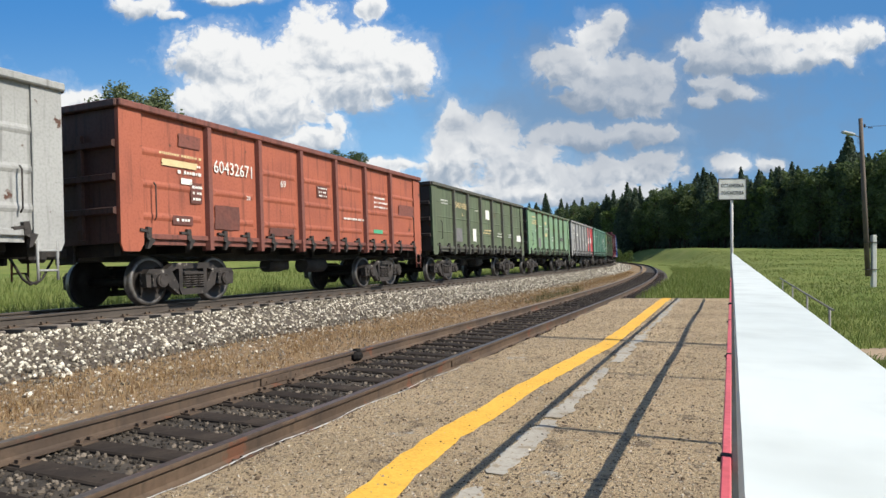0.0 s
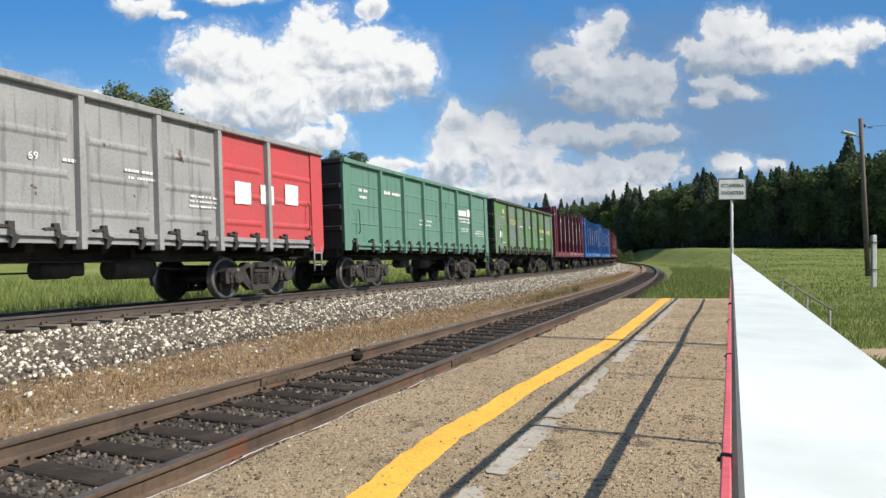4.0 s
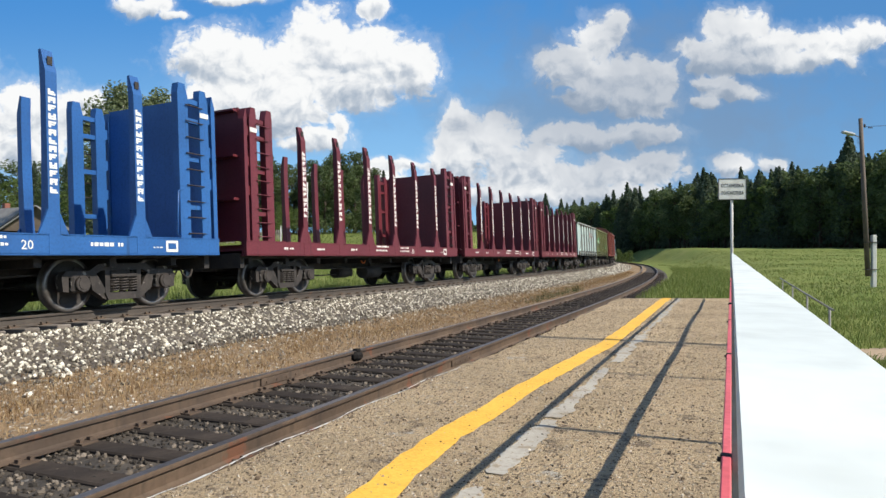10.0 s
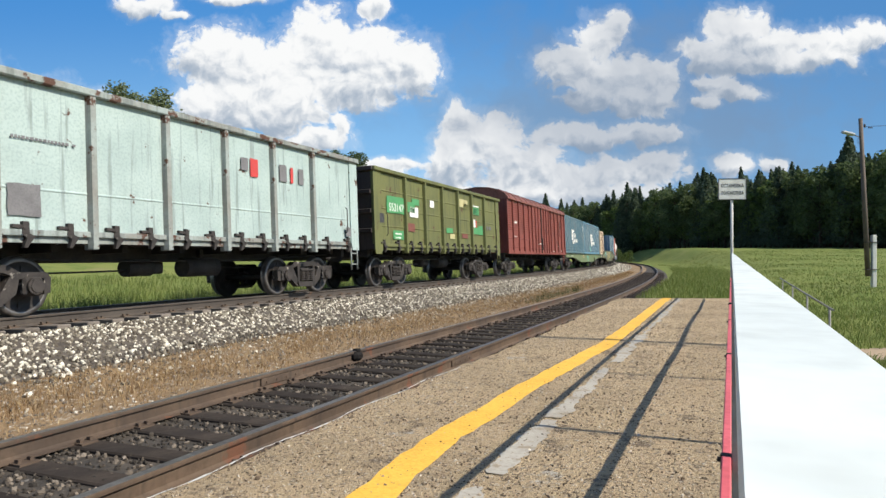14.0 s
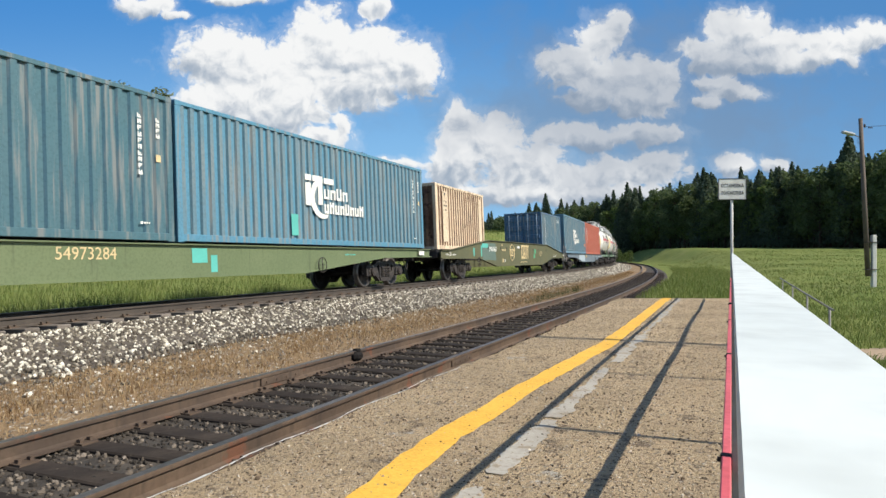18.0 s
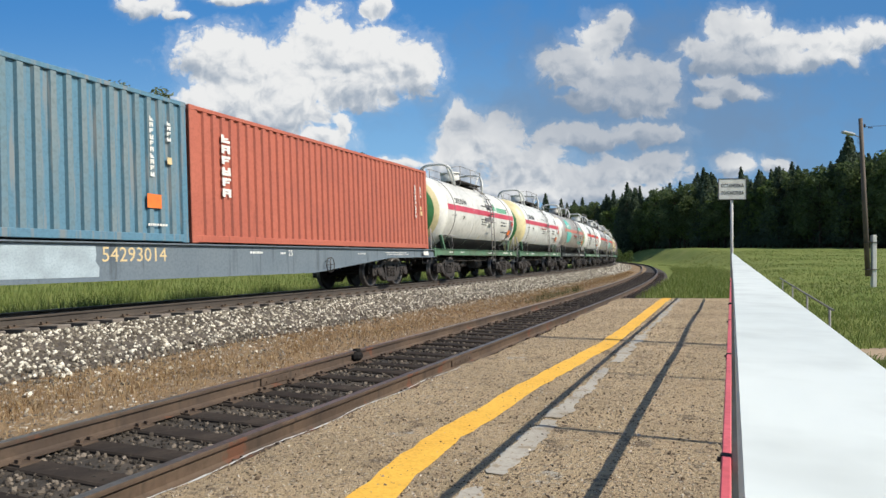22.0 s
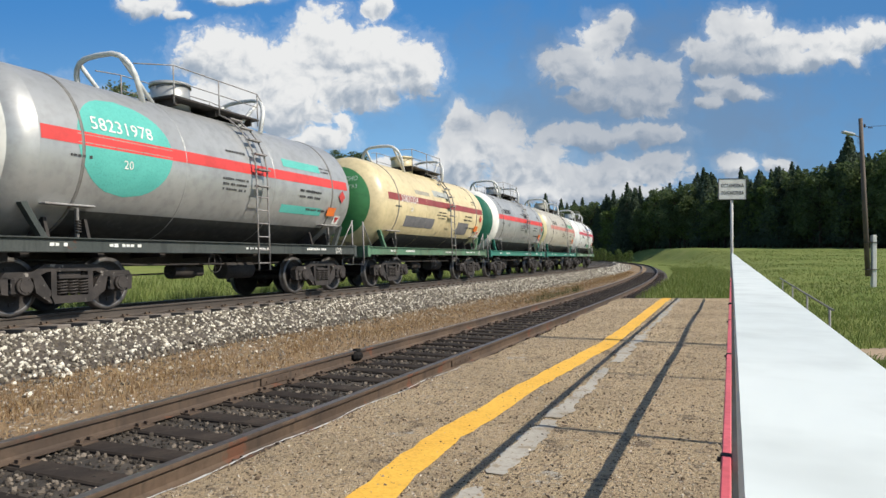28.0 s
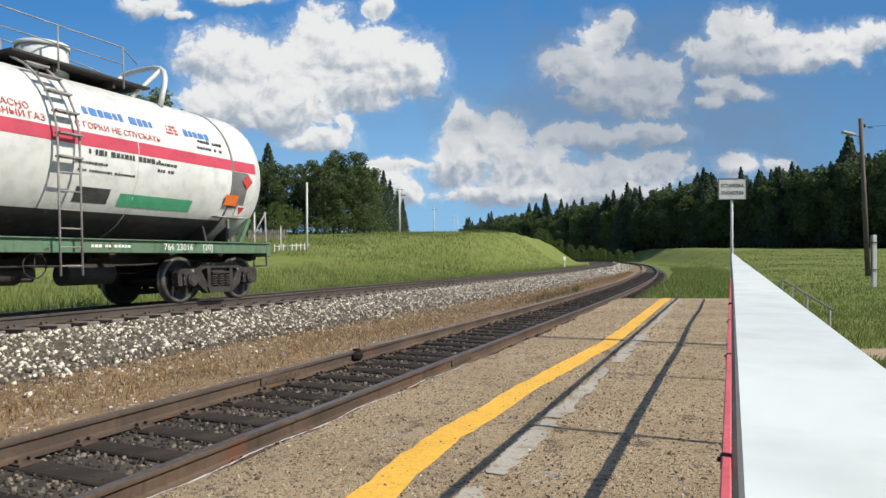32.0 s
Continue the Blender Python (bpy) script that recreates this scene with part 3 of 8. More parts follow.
def ends(wagon, half):
    for r, x in ((0, half), (180, -half)):
        put("coupler", COUPLER, wagon, m=pose(x, 0, 0, 0, 0, r))
        put("brake_hose", HOSE, wagon, m=pose(x, 0, 0, 0, 0, r))


def underframe(wagon, half, z, depth, wide=0.9, brake=True):
    bm = bmesh.new()
    bm_box(bm, (0, 0, z - depth / 2), (2 * half, 0.45, depth), bevel=0.02)
    bm_box(bm, (0, 0, z - 0.06), (2 * half - 0.1, wide * 2, 0.12))
    for x in np.arange(-half + 0.5, half, 1.45):
        bm_box(bm, (x, 0, z - 0.16), (0.14, wide * 2, 0.22))
    for x in (-half + 0.08, half - 0.08):
        bm_box(bm, (x, 0, z - 0.18), (0.14, wide * 2 + 0.2, 0.34))
    part("underframe", bm, M_STEEL_DARK, wagon)
    if brake:
        bm = bmesh.new()
        bm_cyl(bm, (-0.9, -0.35, z - 0.55), (-0.25, -0.35, z - 0.55), 0.17, 12)
        bm_box(bm, (-0.1, -0.35, z - 0.55), (0.3, 0.22, 0.26), bevel=0.04)
        bm_cyl(bm, (0.45, -0.55, z - 0.56), (1.45, -0.55, z - 0.56), 0.21, 14)
        bm_box(bm, (1.0, -0.55, z - 0.32), (0.1, 0.1, 0.3))
        bm_tube(bm, [(-half + 0.2, -0.62, z - 0.28), (-2, -0.66, z - 0.42), (2, -0.66, z - 0.42), (half - 0.2, -0.62, z - 0.28)], 0.022, 6)
        bm_tube(bm, [(-3.0, -0.5, z - 0.62), (-0.9, -0.4, z - 0.6)], 0.018, 5)
        bm_tube(bm, [(3.2, -0.2, z - 0.6), (1.4, -0.3, z - 0.55)], 0.018, 5)
        part("brake_gear", bm, M_STEEL_DARK, wagon, "black brake cylinder, reservoir and rods")


def ladder_mesh(h, w, n, material, r=0.014):
    bm = bmesh.new()
    for x in (-w / 2, w / 2):
        bm_cyl(bm, (x, 0, 0), (x, 0, h), r, 6)
    for i in range(n):
        z = h * (i + 0.5) / n
        bm_cyl(bm, (-w / 2, 0, z), (w / 2, 0, z), r * 0.9, 6)
    return finish("ladder", bm, material)


# ---- open wagons ----
def lever_mesh(material):
    bm = bmesh.new()
    bm_prism(bm, [(-0.05, 0.20), (0.05, 0.20), (0.06, 0.02), (0.16, -0.02), (0.03, -0.20), (-0.02, -0.20), (0.02, -0.05), (-0.06, 0.0)], "y", -0.035, 0.035)
    bm_box(bm, (-0.13, 0, 0.12), (0.16, 0.06, 0.05))
    bm_cyl(bm, (-0.02, -0.05, 0.10), (-0.02, 0.05, 0.10), 0.03, 8)
    return finish("hatch_lever", bm, material)


BAYS = [-6.5, -4.25] + [-4.25 + 1.68 * i for i in range(1, 6)] + [6.5]
# end walls turned from the sun: their shade is put into this dark paint
M_END = rusty("shaded_end_paint", (0.055, 0.040, 0.034), (0.042, 0.032, 0.028), 0.6, 0.5)


def side_panel_mesh(x0, x1, zb, zt, style, material, first):
    """A wall bay on the near side, its outer face at y = -1.46."""
    bm = bmesh.new()
    bm_box(bm, ((x0 + x1) / 2, -1.435, (zb + zt) / 2), (x1 - x0, 0.05, zt - zb))
    w = x1 - x0 - 0.36
    xc = (x0 + x1) / 2
    if style == "pressed":
        for z in (zb + 0.34, zb + 0.94, zb + 1.55):
            bm_prism(bm, [(xc - w / 2, z - 0.07), (xc + w / 2, z - 0.07), (xc + w / 2 - 0.05, z + 0.07), (xc - w / 2 + 0.05, z + 0.07)], "y", -1.462, -1.456)
            vs = [bm.verts.new(p) for p in ((xc - w / 2, -1.462, z - 0.075), (xc + w / 2, -1.462, z - 0.075), (xc + w / 2 - 0.06, -1.485, z - 0.02), (xc - w / 2 + 0.06, -1.485, z - 0.02),
                                            (xc + w / 2 - 0.06, -1.485, z + 0.02), (xc - w / 2 + 0.06, -1.485, z + 0.02), (xc + w / 2, -1.462, z + 0.075), (xc - w / 2, -1.462, z + 0.075))]
            for q in ((0, 1, 2, 3), (3, 2, 4, 5), (5, 4, 6, 7), (0, 3, 5, 7), (1, 6, 4, 2)):
                bm.faces.new([vs[i] for i in q])
    elif style == "planked":
        k = 4
        st = (zt - zb) / k
        for i in range(1, k):
            z = zb + i * st
            bm_prism(bm, [(-1.461, z - 0.022), (-1.476, z - 0.008), (-1.476, z + 0.008), (-1.461, z + 0.03)], "x", x0 + 0.05, x1 - 0.05)
    else:
        bm_prism(bm, [(-1.461, zb + 0.62), (-1.472, zb + 0.635), (-1.472, zb + 0.65), (-1.461, zb + 0.67)], "x", x0 + 0.05, x1 - 0.05)
    return finish("side_panel", bm, material)


def gondola(c, label, paint, style, trim=None, chamfer=True, last_paint=None, top=3.73, endp=None):
    """An open bogie wagon, 12.8 m long over its body. x runs along the train, the platform's side is -y."""
    w = tagged(new("gondola_wagon"), label, "freight wagon", "wagons of the train")
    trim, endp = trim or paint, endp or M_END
    zb, zt, L = 1.34, top - 0.13, 6.4
    underframe(w, L - 0.1, 1.30, 0.42, 1.0)
    for k, (a, b) in enumerate(zip(BAYS, BAYS[1:])):
        me = side_panel_mesh(a, b, zb, zt, style, last_paint if (last_paint and k >= 5) else paint, k == 0)
        put("side_panel", me, w)
        put("side_panel", me, w, m=pose(a + b, 0, 0, 0, 0, 180))
    # posts: hat-shaped, running down past the sill
    bm = bmesh.new()
    bm_prism(bm, [(-0.075, -1.46), (-0.055, -1.57), (0.055, -1.57), (0.075, -1.46)], "z", 1.06, zt)
    bm_box(bm, (0, -1.45, 1.14), (0.10, 0.2, 0.18))
    post = finish("post", bm, trim)
    for x in BAYS[1:-1]:
        put("post", post, w, m=pose(x, 0, 0))
        put("post", post, w, m=pose(x, 0, 0, 0, 0, 180))
    # end bays hang lower at the corners
    bm = bmesh.new()
    sh = [(-6.50, 1.16), (-6.44, 1.02), (-6.08, 1.02), (-5.98, 1.16), (-5.98, zt), (-6.50, zt)] if chamfer else [(-6.50, 1.12), (-6.15, 1.12), (-6.08, 1.3), (-6.08, zt), (-6.50, zt)]
    bm_prism(bm, sh, "y", -1.50, -1.462)
    cp = finish("corner_panel", bm, paint)
    for m in (pose(0, 0, 0), pose(0, 0, 0, 0, 0, 180)):
        put("corner_panel", cp, w, m=m)
    bm = bmesh.new()
    bm_prism(bm, [(-x, z) for x, z in sh], "y", -1.50, -1.462)
    cp = finish("corner_panel", bm, last_paint or paint)
    for m in (pose(0, 0, 0), pose(0, 0, 0, 0, 0, 180)):
        put("corner_panel", cp, w, m=m)
    for y in (-1, 1):
        bm = bmesh.new()
        bm_box(bm, (0, y * 1.49, top - 0.065), (13.06, 0.17, 0.13), bevel=0.02)
        part("top_rail", bm, trim, w)
        bm = bmesh.new()
        bm_box(bm, (0, y * 1.47, 1.30), (11.7, 0.10, 0.10), bevel=0.01)
        bm_box(bm, (0, y * 1.43, 1.21), (11.7, 0.05, 0.12))
        part("sill", bm, trim, w)
    # floor and ends
    bm = bmesh.new()
    bm_box(bm, (0, 0, 1.36), (12.6, 2.8, 0.08))
    part("floor", bm, M_STEEL_DARK, w)
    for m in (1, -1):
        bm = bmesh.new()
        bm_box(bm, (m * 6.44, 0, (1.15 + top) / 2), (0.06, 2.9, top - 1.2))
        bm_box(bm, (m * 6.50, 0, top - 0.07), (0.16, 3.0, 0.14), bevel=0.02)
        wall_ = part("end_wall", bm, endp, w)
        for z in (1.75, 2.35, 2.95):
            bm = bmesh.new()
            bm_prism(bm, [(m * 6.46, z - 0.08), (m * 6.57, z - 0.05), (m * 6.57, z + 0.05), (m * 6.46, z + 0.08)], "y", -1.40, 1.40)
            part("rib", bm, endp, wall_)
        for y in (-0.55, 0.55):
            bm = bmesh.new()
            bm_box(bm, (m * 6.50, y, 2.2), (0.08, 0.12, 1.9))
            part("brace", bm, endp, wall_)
    lv = lever_mesh(M_BOGIE)
    rr = random.Random(int(c * 10))
    for a, b in zip(BAYS, BAYS[1:]):
        for f in (0.27, 0.73):
            x = a + (b - a) * f
            put("hatch_lever", lv, w, m=pose(x, -1.5, 1.27, 0, rr.uniform(-9, 9), 0))
            put("hatch_lever", lv, w, m=pose(x, 1.5, 1.27, 0, rr.uniform(-9, 9), 180))
    for x in (-1, 1):
        for s in (-1, 1):
            bm = bmesh.new()
            bm_tube(bm, [(x * 5.75, s * 1.53, 1.6), (x * 5.75, s * 1.58, 1.66), (x * 5.75, s * 1.58, 2.25), (x * 5.75, s * 1.53, 2.31)], 0.014, 6)
            part("grab_handle", bm, M_STEEL_DARK, w)
    st = ladder_mesh(0.62, 0.34, 2, trim, 0.022)
    for m in (pose(6.2, -1.5, 0.56), pose(-6.2, 1.5, 0.56)):
        put("step", st, w, m=m)
    ends(w, 6.4)
    for x in (-4.325, 4.325):
        bogie(w, x, c)
    return w


# ---- log wagons ----
def stake_wagon(c, label, paint, number=""):
    w = tagged(new("stake_wagon"), label, "freight wagon", "wagons of the train")
    H = 6.55
    underframe(w, H - 0.05, 1.18, 0.40, 1.2)
    for y in (-1, 1):
        bm = bmesh.new()
        bm_box(bm, (0, y * 1.50, 1.28), (2 * H, 0.08, 0.34), bevel=0.012)
        bm_box(bm, (0, y * 1.46, 1.44), (2 * H, 0.16, 0.03))
        bm_box(bm, (0, y * 1.46, 1.12), (2 * H, 0.16, 0.03))
        part("side_beam", bm, paint, w)
    bm = bmesh.new()
    bm_box(bm, (0, 0, 1.25), (2 * H - 0.1, 2.86, 0.06))
    for x in np.arange(-5.8, 5.9, 1.45):
        bm_box(bm, (x, 0, 1.34), (0.16, 2.86, 0.12))
    part("deck", bm, paint, w)
    # stakes with bent tops and gussets
    bm = bmesh.new()
    prof = [(-1.545, 1.12), (-1.545, 4.12), (-1.45, 4.49), (-1.40, 4.48), (-1.42, 4.0), (-1.415, 3.0), (-1.39, 2.0), (-1.35, 1.45), (-1.40, 1.12)]
    bm_prism(bm, prof, "x", -0.10, 0.10)
    bm_prism(bm, [(-0.27, 1.45), (-0.10, 1.45), (-0.10, 1.86)], "y", -1.548, -1.50)
    bm_prism(bm, [(0.25, 1.45), (0.10, 1.45), (0.10, 1.80)], "y", -1.548, -1.50)
    stake = finish("stake", bm, paint)
    bm = bmesh.new()
    bm_box(bm, (0, -1.448, 4.30), (0.09, 0.012, 0.14), pose(0, 0, 0))
    stake_plate = finish("stake_hole", bm, M_STEEL_DARK)
    # the bulkheads: a ribbed end plate and a braced side frame with a ladder
    for m in (1, -1):
        bm = bmesh.new()
        bm_box(bm, (m * 6.46, 0, 3.0), (0.06, 2.7, 3.1))
        bulk = part("bulkhead", bm, paint, w, "tall ribbed steel end wall")
        for z, e in ((2.42, 0.20), (3.42, 0.18), (4.48, 0.16)):
            bm = bmesh.new()
            bm_prism(bm, [(m * 6.485, z - 0.04), (m * (6.49 + e), z - 0.02), (m * (6.49 + e), z + 0.02), (m * 6.485, z + 0.035)], "y", -1.33, 1.33)
            part("rib", bm, paint, bulk)
        bm = bmesh.new()
        bm_prism(bm, [(-0.62, 4.02), (-0.28, 4.02), (-0.38, 3.84), (-0.52, 3.84)], "x", m * 6.492, m * 6.496)
        part("builder_mark", bm, M_GREYPATCH, bulk)
        for y in (-0.5, 0.5):
            bm = bmesh.new()
            bm_prism(bm, [(m * 6.48, 1.45), (m * 6.70, 1.45), (m * 6.66, 2.40), (m * 6.48, 2.40)], "y", y - 0.05, y + 0.05)
            part("brace", bm, paint, bulk)
            bm = bmesh.new()
            bm_prism(bm, [(m * 6.48, 3.46), (m * 6.64, 3.46), (m * 6.52, 4.44), (m * 6.48, 4.44)], "y", y - 0.05, y + 0.05)
            part("brace", bm, paint, bulk)
        for y in (-1, 1):
            bm = bmesh.new()
            for z in (1.30, 2.62, 3.30, 4.02):
                bm_box(bm, (m * 6.36, y * 1.45, z), (0.16, 0.08, 0.22))
            for x, wd, hh in ((6.47, 0.11, 4.52), (6.20, 0.25, 4.58), (5.62, 0.27, 4.62)):
                bm_prism(bm, [(m * (x - wd / 2), 1.12), (m * (x + wd / 2), 1.12), (m * (x + wd / 2), hh - 0.25), (m * (x + wd / 2 - 0.07), hh), (m * (x - wd / 2 + 0.03), hh), (m * (x - wd / 2), hh - 0.2)], "y", y * 1.53, y * 1.37)
            for z in (2.1, 3.1, 3.9, 4.3):
                bm_box(bm, (m * 5.98, y * 1.44, z), (0.6, 0.10, 0.10))
            part("end_frame", bm, paint, w)
            bm = bmesh.new()
            for i in range(9):
                bm_cyl(bm, (m * 5.66, y * 1.56, 1.55 + i * 0.33), (m * 6.14, y * 1.56, 1.55 + i * 0.33), 0.013, 6)
            part("ladder", bm, paint if m < 0 else M_STEEL_DARK, w)
            bm = bmesh.new()
            bm_box(bm, (m * 6.20, y * 1.537, 4.05), (0.24, 0.012, 0.10))
            part("marker_plate", bm, M_LET_W, w, "small white marker plate")
    xs = [-4.2 + 1.737 * i for i in range(6)]
    for x in xs:
        put("stake", stake, w, m=pose(x, 0, 0))
        put("stake", stake, w, m=pose(x, 0, 0, 0, 0, 180))
        put("stake_hole", stake_plate, w, m=pose(x, -0.075, 0.0))
        marks(w, x - 0.07, 2.1, 0.14, 1.75, -1.549, M_LET_W, 13, 3, name="brand_mark", vertical=True)
    write(w, "20", 2.18, 1.20, 0.15, -1.543)
    if number:
        write(w, number, 3.25, 1.20, 0.19, -1.543)
    # release handle hanging by the inner post
    bm = bmesh.new()
    bm_tube(bm, [(5.42, -1.56, 1.48), (5.34, -1.57, 1.52), (5.40, -1.57, 2.40), (5.50, -1.56, 2.44)], 0.016, 6)
    part("release_handle", bm, paint, w)
    for k, (x, wd, hh, rws) in enumerate(((-5.2, 0.42, 0.13, 1), (-3.7, 0.34, 0.12, 1), (-2.0, 0.5, 0.14, 1), (-0.45, 0.85, 0.25, 2), (1.25, 0.70, 0.22, 2), (4.75, 0.25, 0.07, 1)) + (() if number else ((3.3, 0.95, 0.15, 1),))):
        marks(w, x, 1.22, wd, hh, -1.543, M_LET_W, rws, 20 + k)
    bm = bmesh.new()
    bm_box(bm, (5.22, -1.543, 1.28), (0.30, 0.004, 0.22))
    card = part("marker_plate", bm, M_LET_W, w, "white route card holder")
    bm = bmesh.new()
    bm_box(bm, (5.22, -1.547, 1.28), (0.20, 0.004, 0.12))
    part("card", bm, paint, card)
    bm = bmesh.new()
    bm_tube(bm, [(-0.62 + 0.12 * math.cos(a), -1.2, 0.98 + 0.08 * math.sin(a)) for a in [math.pi * i / 8 + math.pi for i in range(9)]], 0.016, 5)
    part("hand_loop", bm, M_LET_O, w, "orange loop of a release rod")
    lower = Matrix.Translation((0, 0, -0.12)) @ Matrix.Diagonal((1, 1, 0.97, 1))
    for ob in w.children:
        ob.matrix_basis = lower @ ob.matrix_basis
    ends(w, H)
    for x in (-4.45, 4.45):
        bogie(w, x, c)
    return w


# ---- covered wagon ----
M_BURNT = surf("scorched_paint", (0.100, 0.040, 0.032), (0.145, 0.048, 0.037), 0.8, 0, 2.5, 14, bump=0.1)


def boxcar(c, label, paint, roofm):
    w = tagged(new("boxcar"), label, "freight wagon", "wagons of the train")
    H = 7.6
    underframe(w, H - 0.1, 1.22, 0.45, 1.2)
    zb, zt = 1.16, 3.92
    xs = [-7.6, -6.5, -5.3, -4.15, -3.0, -2.2, -1.55, -0.83, -0.05, 0.70, 1.40, 2.1, 3.0, 4.15, 5.3, 6.5, 7.6]
    for y in (-1, 1):
        for k, (a, b) in enumerate(zip(xs, xs[1:])):
            bm = bmesh.new()
            door = 5 <= k <= 10
            off = 0.05 if door else 0.0
            bm_box(bm, ((a + b) / 2, y * (1.50 + off), (zb + zt) / 2), (b - a - 0.02, 0.06, zt - zb))
            nr = 9 if door else 12
            z0 = zb + (0.25 if door else 1.20)
            for i in range(nr):
                z = z0 + (zt - 0.15 - z0) * i / nr
                bm_prism(bm, [(y * (1.53 + off), z - 0.035), (y * (1.56 + off), z), (y * (1.53 + off), z + 0.035)], "x", a + 0.08, b - 0.08)
            if not door:
                for z in (zb + 0.30, zb + 0.75):
                    bm_prism(bm, [(y * 1.53, z - 0.03), (y * 1.555, z), (y * 1.53, z + 0.03)], "x", a + 0.08, b - 0.08)
            part("door_panel" if door else "side_panel", bm, paint, w)
        bm = bmesh.new()
        bm_box(bm, (0, y * 1.54, zb + 0.02), (2 * H, 0.10, 0.16))
        part("sill", bm, paint, w)
        for x in xs:
            bm = bmesh.new()
            bm_box(bm, (x, y * 1.56, (zb + zt) / 2), (0.10 if abs(x) > 2.15 else 0.06, 0.10 if abs(x) > 2.15 else 0.17, zt - zb), bevel=0.01)
            part("post", bm, paint if abs(x) > 0.1 else M_STEEL_DARK, w)
        bm = bmesh.new()
        bm_box(bm, (0.1, y * 1.62, 2.0), (0.3, 0.05, 0.08))
        bm_box(bm, (0.1, y * 1.64, 1.7), (0.05, 0.05, 0.7))
        part("door_lock", bm, M_STEEL_DARK, w)
    # arched roof with seams
    bm = bmesh.new()
    arc = [(-1.66, 3.86), (-1.64, 3.96), (-1.50, 4.14), (-1.15, 4.36), (-0.6, 4.50), (0, 4.55), (0.6, 4.50), (1.15, 4.36), (1.50, 4.14), (1.64, 3.96), (1.66, 3.86)]
    bm_prism(bm, arc, "x", -H - 0.06, H + 0.06)
    for x in np.arange(-7.2, 7.3, 1.2):
        bm_prism(bm, [(p * 1.006, q + 0.02) for p, q in arc], "x", x - 0.03, x + 0.03)
    part("roof", bm, roofm, w)
    for m in (1, -1):
        bm = bmesh.new()
        bm_box(bm, (m * (H - 0.03), 0, (zb + zt) / 2), (0.07, 2.98, zt - zb))
        bm_prism(bm, [(p * 0.9, q - 0.05) for p, q in arc], "x", m * (H - 0.06), m * H)
        for z in np.arange(1.5, 3.9, 0.34):
            bm_box(bm, (m * H, 0, z), (0.05, 2.7, 0.06))
        for y in (-1.5, -0.5, 0.5, 1.5):
            bm_box(bm, (m * (H + 0.01), y, 2.5), (0.08, 0.10, 2.7))
        part("end_wall", bm, paint, w)
    st = ladder_mesh(0.62, 0.4, 2, paint, 0.02)
    put("step", st, w, m=pose(7.3, -1.5, 0.52))
    put("step", st, w, m=pose(-7.3, 1.5, 0.52))
    rs = random.Random(44)
    for x0, z0, n, sx, sz, y in ((5.75, 2.85, 26, 0.30, 0.30, -1.566), (1.25, 2.55, 14, 0.35, 0.30, -1.594), (4.75, 1.85, 3, 0.08, 0.06, -1.566), (0.98, 1.6, 4, 0.12, 0.12, -1.594)):
        for i in range(n):
            patch(w, x0 + rs.gauss(0, sx * 0.6), z0 + rs.gauss(0, sz), rs.uniform(0.10, 0.36), rs.uniform(0.05, 0.11), y - 0.0004 * i, M_BURNT, "scorched_patch")
    for k, (x, z, wd, hh) in enumerate(((-0.65, 1.62, 0.42, 0.2), (0.15, 1.62, 0.42, 0.2), (-6.3, 2.6, 0.9, 0.28), (-6.4, 1.9, 0.6, 0.2), (4.9, 1.6, 0.45, 0.10), (6.2, 1.3, 0.4, 0.12), (3.5, 1.25, 0.5, 0.10))):
        marks(w, x, z, wd, hh, -1.594 if abs(x) < 1.9 else -1.566, M_LET_W, 1, 60 + k)
    ends(w, H)
    for x in (-6.12, 6.12):
        bogie(w, x, c)
    return w


